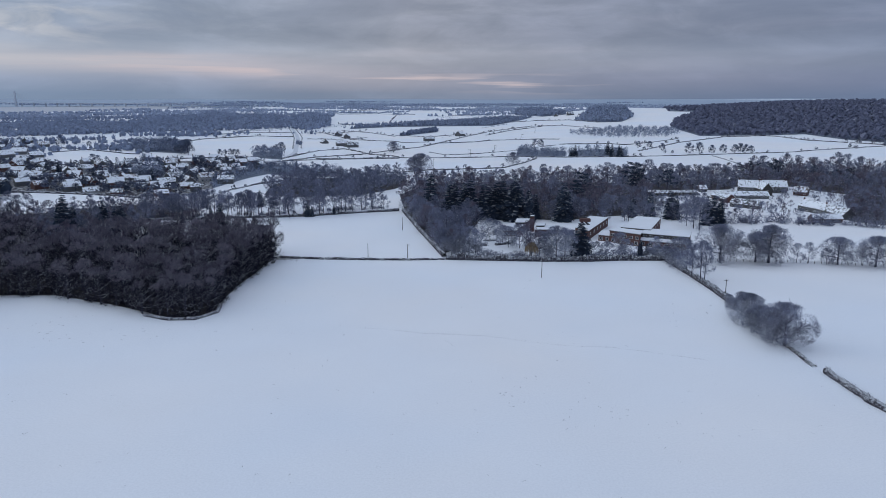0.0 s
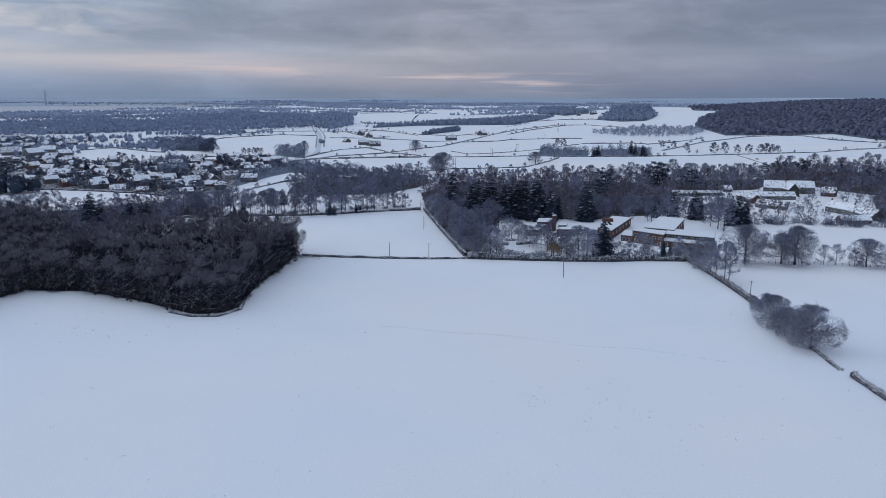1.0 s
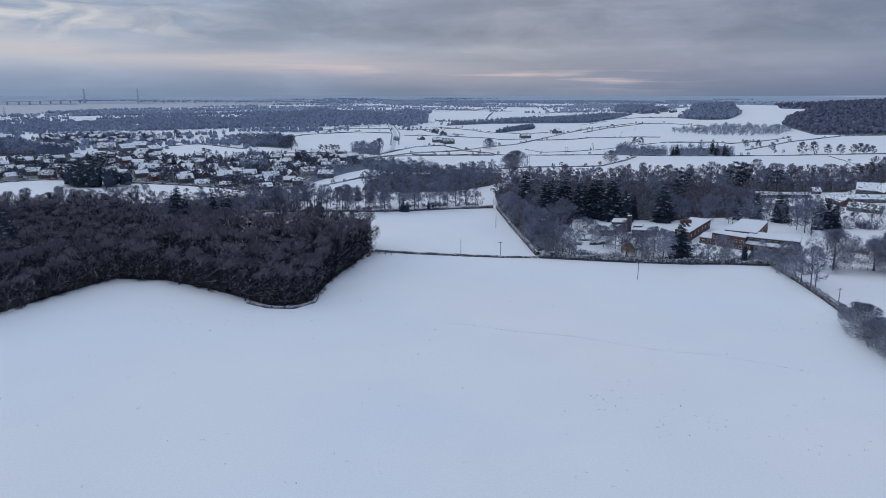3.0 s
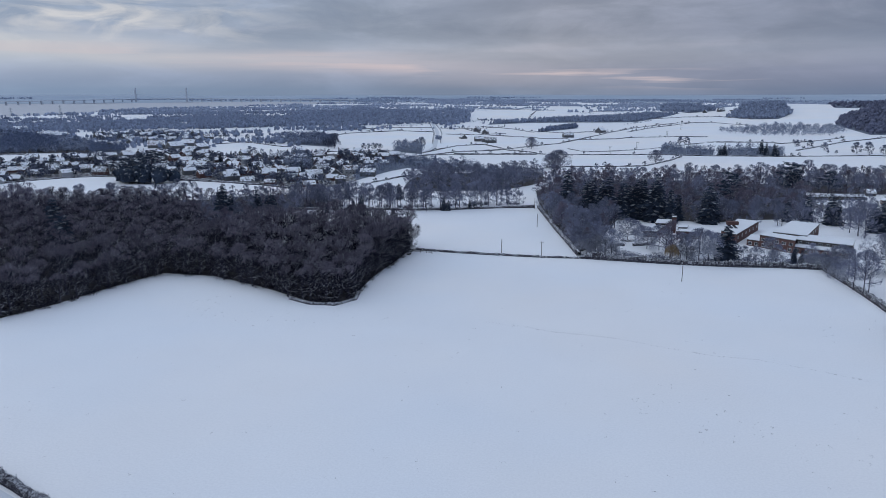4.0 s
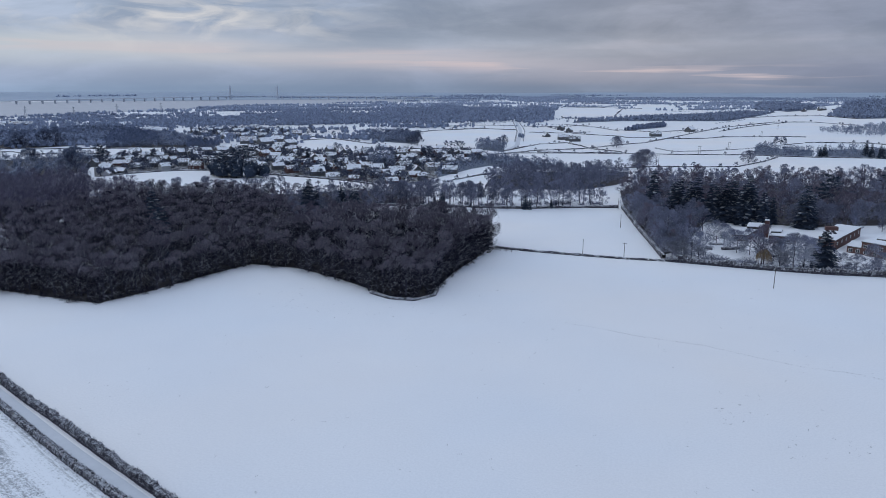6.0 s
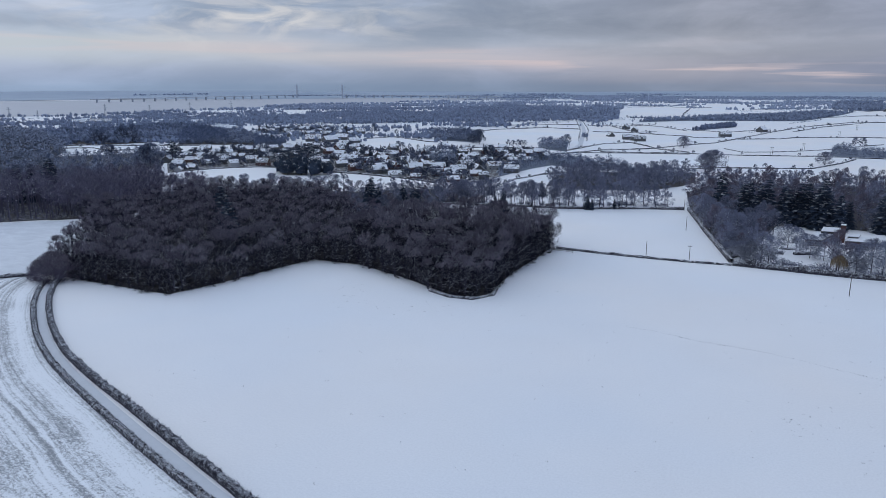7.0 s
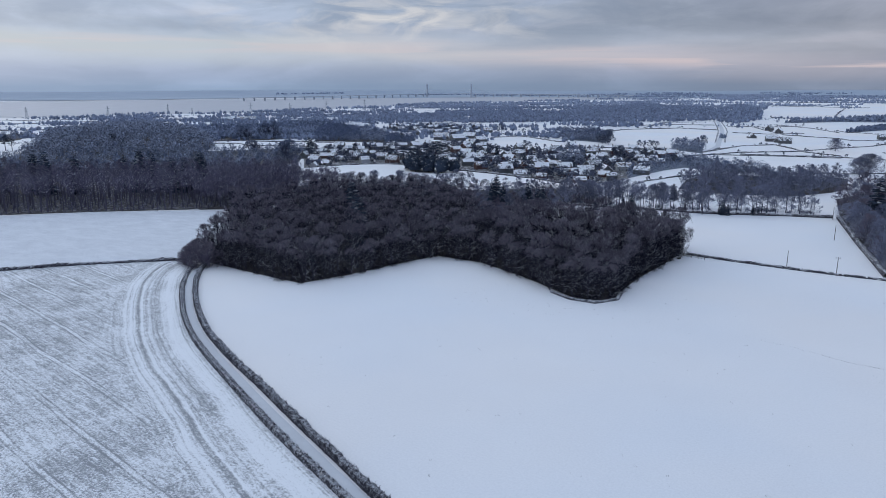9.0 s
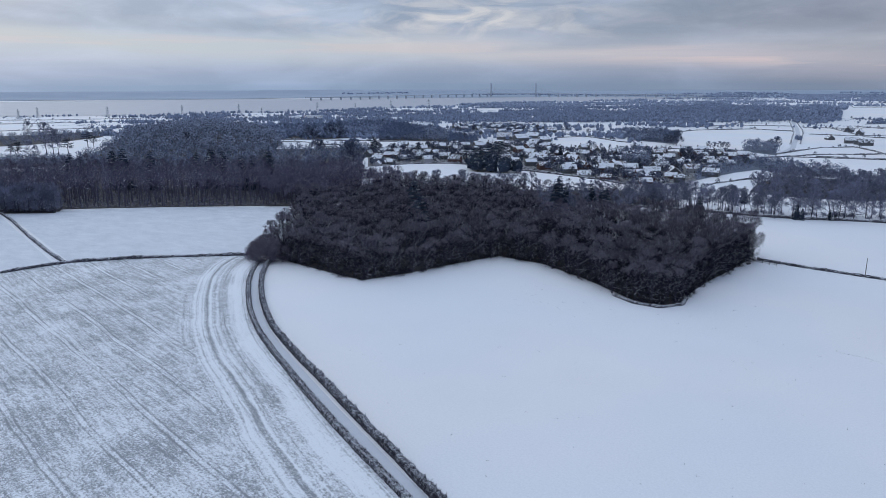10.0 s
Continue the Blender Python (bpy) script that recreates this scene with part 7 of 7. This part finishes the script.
plant_list(FARTREE, [(-530, 520, 25.9), (-534, 518, 23.5), (-663, 587, 15.2), (-659, 591, 14.5), (-796, 690, 18.8), (-787, 695, 19.5), (-795, 751, 25.6), (-799, 737, 23.7)], 11.5, "bare trees by the village")
plant_list(SPRUCE, [(-322, 708, 13.9), (-397, 722, 11.7), (-414, 780, 9), (-419, 740, 10.7), (-421, 757, 8.1), (-333, 665, 10.5), (-405, 648, 10.3), (-515, 671, 11.4), (-529, 678, 10.2), (-532, 607, 10.3), (-270, 649, 11.9), (-272, 696, 11.5), (-267.8, 586.8, 8.5)], 17, "dark spruces in the village")

# ---- the old manor and its yard ----
for p, q, deep, eaves, ridge, wall, roof, label, ch, cat in (
        ([(245.8, 578.9), (261.6, 573.0)], 0, 11, 5.5, 10.5, M_STONE, M_SLATE, "large old stone manor with a steep snowy roof", 2, "house"),
        ([(266.0, 579.9), (286.3, 576.9)], 0, 11, 5.5, 10.0, M_STONE, M_SLATE, "wing of an old stone manor with a steep snowy roof", 2, "house"),
        ([(214.5, 543.8), (256.4, 544.3)], 0, 9, 3.0, 5.6, M_STONE, M_SLATE, "long low stone outbuilding under a snowy roof", 0, "outbuilding"),
        ([(212.4, 550.0), (213.6, 523.5)], 0, 9, 3.2, 6.6, M_BRICK, M_SLATE, "brick outbuilding with a steep snowy roof", 0, "outbuilding"),
        ([(210.5, 507.2), (225.5, 494.1)], 0, 9, 2.8, 5.8, M_STONE, M_SLATE, "low stone cottage under a snowy roof", 1, "cottage"),
        ([(252.8, 492.1), (258.8, 472.9)], 0, 9, 3.8, 7.6, M_STONE, M_SLATE, "long stone barn house with a steep snowy roof", 1, "house"),
        ([(258.2, 473.3), (262.2, 451.3)], 0, 9, 3.6, 7.2, M_STONE, M_SLATE, "long stone barn house with a steep snowy roof", 1, "house"),
        ([(237.5, 440.7), (256.2, 440.7)], 0, 7, 2.8, 5.2, M_BRICK, M_SLATE, "low dark cottage with snowy roof and dormers", 0, "cottage"),
        ([(286.1, 566.9), (294.0, 560.5)], 0, 9, 3.4, 7.0, M_BRICK, M_ROOF, "brick house with a steep snowy roof", 1, "house"),
        ([(216.1, 585.3), (223.0, 585.9)], 0, 7, 2.6, 5.0, M_STONE, M_SLATE, "small stone shed under snow", 0, "shed"),
        ([(166.4, 558.3), (208.1, 565.6)], 0, 7, 2.6, 3.8, M_DARK, M_SLATE, "long low timber shed under snow", 0, "shed"),
        ([(158.8, 517.3), (173.4, 516.8)], 0, 8, 2.6, 4.2, M_RENDER, M_SLATE, "low pale outbuilding under snow", 0, "outbuilding")):
    mid, long, turn = wall_frame(*p)
    mid = mid + Vector((-math.sin(radians(turn)), math.cos(radians(turn)))) * deep / 2
    house(tuple(mid), long, turn, deep, eaves, ridge, wall, roof, label, ch, True, "", cat)

for x, y, long in [(262.8, 563.5, 12)]:
    house((x, y + 5), long, 92, 8.5, 5.6, 10.2, M_DARK, M_SLATE, "dark timbered gabled wing of the old manor under snow", 0, True, "", "house")

# ---- the modern brick house ----
def roofed(name, corners, high, wall, label, rows=(), lip=0.3, category="house"):
    """A flat-roofed wing over four plan corners, the front edge first: walls, roof edge, snow blanket, windows in rows of (z, w, h, how many) along the front and (edge, ...) others."""
    p = [Vector(c[:2]) for c in corners]
    mid = sum(p, Vector((0, 0))) / len(p)
    root = tagged(new(name), label, category)
    root.matrix_basis = Matrix.Translation((mid.x, mid.y, zed(mid.x, mid.y)))
    p = [q - mid for q in p]

    def prism(grow, z0, z1):
        bm = bmesh.new()
        out = [q + q.normalized() * grow for q in p]
        lo, hi = [bm.verts.new((*q, z0)) for q in out], [bm.verts.new((*q, z1)) for q in out]
        bm.faces.new(lo[::-1]), bm.faces.new(hi)
        for k in range(len(p)):
            m = (k + 1) % len(p)
            bm.faces.new((lo[k], lo[m], hi[m], hi[k]))
        bmesh.ops.recalc_face_normals(bm, faces=bm.faces)
        return bm

    part("wall", prism(0, -1, high), wall, root)
    part("roof", prism(lip, high, high + 0.3), M_DARK, root, "dark flat roof edge")
    part("snow_cover", prism(lip - 0.1, high + 0.302, high + 0.6), M_ROOFSNOW, root, "smooth white snow")
    for edge, z, w, h, count in rows:
        a, b = p[edge], p[(edge + 1) % len(p)]
        turn = math.degrees(math.atan2(b.y - a.y, b.x - a.x))
        for k in range(count):
            c = a.lerp(b, (k + 0.5) / count)
            add_window(root, c.x, c.y, z, w, h, turn)
    return root


roofed("brick_house", [(92.6, 380.0), (106.2, 367.9), (110.3, 378.4), (96.9, 387.3)], 6.3, M_BRICK, "two-storey red brick wing with flat snowy roof", [(0, 3.7, 1.9, 1.3, 5), (0, 0.7, 1.6, 1.6, 4)])
roofed("brick_house", [(100.7, 387.4), (115.2, 380.2), (131.9, 416.5), (118.8, 422.5)], 6.6, M_BRICK, "deep flat-roofed hall of brick under snow", [(1, 4.5, 1.6, 1.4, 5)])
roofed("brick_house", [(108.4, 372.5), (130.6, 362.1), (136.7, 377.2), (114.0, 386.8)], 6.0, M_DARK, "dark-clad upper range with a row of windows under snow", [(0, 4.5, 1.5, 1.0, 8), (1, 4.3, 1.6, 1.2, 1)])
low = roofed("brick_house", [(106.2, 370.1), (128.1, 358.8), (134.0, 372.2), (110.9, 381.8)], 2.9, M_BRICK, "low brick front range with a flat snowy roof", [(0, 0.7, 1.7, 1.5, 6)])
bm = bmesh.new()
rims = [Vector(q) - Vector((low.location.x, low.location.y, 0)) for q in ((105.9, 369.7, 3.2), (128.2, 358.3, 3.2), (130.5, 361.9, 4.05), (108.3, 372.3, 4.05))]
lower, upper = [bm.verts.new(q) for q in rims], [bm.verts.new(q + Vector((0, 0, 0.3))) for q in rims]
bm.faces.new(lower[::-1]), bm.faces.new(upper)
for k in range(4):
    bm.faces.new((lower[k], lower[(k + 1) % 4], upper[(k + 1) % 4], upper[k]))
part("lean_to_roof", bm, M_ROOFSNOW, low, "sloping lean-to roof under snow")
roofed("brick_house", [(87.3, 383.7), (92.9, 380.3), (97.3, 393.9), (92.2, 397.2)], 3.0, M_BRICK, "low link building with a flat snowy roof", [(0, 0.7, 1.6, 1.5, 2)])
h2 = roofed("brick_house", [(76.3, 394.8), (82.2, 385.2), (102.7, 427.5), (92.3, 433.0)], 5.0, M_BRICK, "brown brick block with rooflights under snow", [(1, 2.4, 1.6, 1.3, 6)])
for i in range(2):
    for j in range(3):
        part("rooflight", boxes((-6.5 + i * 2.4, -5.0 + i * 2.4, -9.0 + j * 2.8, -7.4 + j * 2.8, 5.5, 6.1)), M_GLASS, h2, "raised dark rooflight")
part("plant_room", boxes((-6.0, 0.0, 1.0, 4.5, 5.3, 7.4)), M_BRICK, h2, "red brick roof box")
roofed("brick_house", [(35.1, 395.1), (42.3, 395.4), (49.8, 415.0), (42.4, 416.9)], 3.2, M_BRICK, "low brown brick pavilion with an overhanging flat snowy roof", [(0, 0.7, 2.0, 1.7, 2)], 0.9)
roofed("brick_house", [(43.7, 412.9), (51.5, 413.0), (54.0, 425.0), (46.0, 424.9)], 4.6, M_DARK, "raised dark block with flat snowy roof", [(0, 2.2, 2.2, 1.4, 2)], 0.6)
roofed("brick_house", [(53.0, 395.2), (65.4, 395.4), (69.1, 408.2), (55.8, 409.2)], 3.6, M_BRICK, "brown brick range with a flat snowy roof", [(0, 0.8, 1.8, 1.6, 5)])
roofed("brick_house", [(54.9, 402.3), (59.6, 402.7), (61.2, 409.6), (56.5, 409.3)], 4.6, M_DARK, "small raised dark block under snow", (), 0.4)
roofed("chimney_stack", [(52.0, 409.6), (54.3, 409.3), (54.9, 412.3), (52.6, 412.6)], 9.0, M_BRICK, "tall square red brick chimney stack", (), 0.1, "chimney")


# ---- bridge over the estuary ----
BRIDGE, BRIDGE_Z, TOWER_Z = [(-2722, 2354), (-2363, 3448), (-2131, 3561), (-1235, 3752)], [23.2, 31.7, 33.0, 25.9], 89.4


def bridge():
    root = tagged(new("bridge"), "long pale cable-stayed road bridge with twin towers", "bridge")
    line = [Vector((*p, 0)) for p in BRIDGE]
    deck_z = BRIDGE_Z
    for (a, za), (b, zb) in zip(list(zip(line, deck_z))[:-1], list(zip(line, deck_z))[1:]):
        d = (b - a).normalized()
        s = Vector((-d.y, d.x, 0)) * 8
        bm = bmesh.new()
        v = [bm.verts.new(p + k + Vector((0, 0, z + h))) for h in (-2.2, 1.2) for p, k, z in ((a, -s, za), (b, -s, zb), (b, s, zb), (a, s, za))]
        for f in ((3, 2, 1, 0), (4, 5, 6, 7), (0, 1, 5, 4), (1, 2, 6, 5), (2, 3, 7, 6), (3, 0, 4, 7)):
            bm.faces.new([v[i] for i in f])
        part("deck", bm, M_CONC, root)
    total = [(a, b, za, zb) for a, b, za, zb in zip(line[:-1], line[1:], deck_z[:-1], deck_z[1:])]
    for n, (a, b, za, zb) in enumerate(total):
        if n == 1:
            continue
        count = max(2, int((b - a).length / 56))
        for k in range(count + 1):
            t = (k + 0.5) / (count + 1)
            p, z = a.lerp(b, t), za + (zb - za) * t
            g0 = zed(p.x, p.y) - 2
            pier = part("pier", boxes((p.x - 3, p.x + 3, p.y - 3, p.y + 3, g0, z - 2)), M_CONC, root)
    for p, z in ((line[1], deck_z[1]), (line[2], deck_z[2])):
        d = (line[2] - line[1]).normalized()
        s = Vector((-d.y, d.x, 0)) * 11
        g0 = zed(p.x, p.y) - 2
        bm = bmesh.new()
        for k in (-1, 1):
            rod(bm, p + s * k + Vector((0, 0, g0)), p + s * k * 0.8 + Vector((0, 0, TOWER_Z)), 4.2, 3.0, 4)
        for h in (z + 4, z + (TOWER_Z - z) * 0.6):
            rod(bm, p + s + Vector((0, 0, h)), p - s + Vector((0, 0, h)), 2.0, 2.0, 4)
        tower = part("tower", bm, M_CONC, root)
        for k in (-1, 1):
            for m in range(1, 8):
                bm = bmesh.new()
                far = p + d * k * m * 15 + Vector((0, 0, z + 1))
                rod(bm, p + Vector((0, 0, TOWER_Z - (8 - m) * 4.5)), far, 0.16, 0.16, 3)
                part("cable", bm, M_STEEL, tower)


bridge()


def pylon(x, y, high):
    root = tagged(new("pylon"), "grey steel lattice electricity pylon on the river plain", "pylon", "pylons")
    root.matrix_basis = pose(x, y, zed(x, y), 0, 0, 35)
    w = high * 0.11
    lv = [(0, w), (0.35, w * 0.62), (0.62, w * 0.35), (1.0, w * 0.08)]
    bm = bmesh.new()
    for (t0, a), (t1, b) in zip(lv[:-1], lv[1:]):
        c0 = [(a, a), (-a, a), (-a, -a), (a, -a)]
        c1 = [(b, b), (-b, b), (-b, -b), (b, -b)]
        for i in range(4):
            j = (i + 1) % 4
            rod(bm, (*c0[i], t0 * high), (*c1[i], t1 * high), 0.28, 0.28, 3)
            rod(bm, (*c0[i], t0 * high), (*c1[j], t1 * high), 0.16, 0.16, 3)
            rod(bm, (*c1[i], t1 * high), (*c1[j], t1 * high), 0.16, 0.16, 3)
    part("lattice", bm, M_STEEL, root)
    for t, l in ((0.62, 0.16), (0.76, 0.20), (0.90, 0.14)):
        bm = bmesh.new()
        for s in (-1, 1):
            rod(bm, (0, 0, t * high + 0.6), (s * l * high, 0, t * high), 0.22, 0.15, 3)
            rod(bm, (0, 0, t * high - 0.6), (s * l * high, 0, t * high), 0.22, 0.15, 3)
        part("arm", bm, M_STEEL, root)


for x, y, h in [(-1972, 752, 25.4), (-1999, 809, 27.7), (-1873, 933, 29.5), (-1767, 1087, 30.3), (-1732, 1245, 30.3), (-1676, 1282, 20.7), (-1601, 1427, 32.8), (-1568, 1552, 28.9), (-1571, 1717, 32.4), (-1533, 1863, 33.7)]:
    pylon(x, y, h)
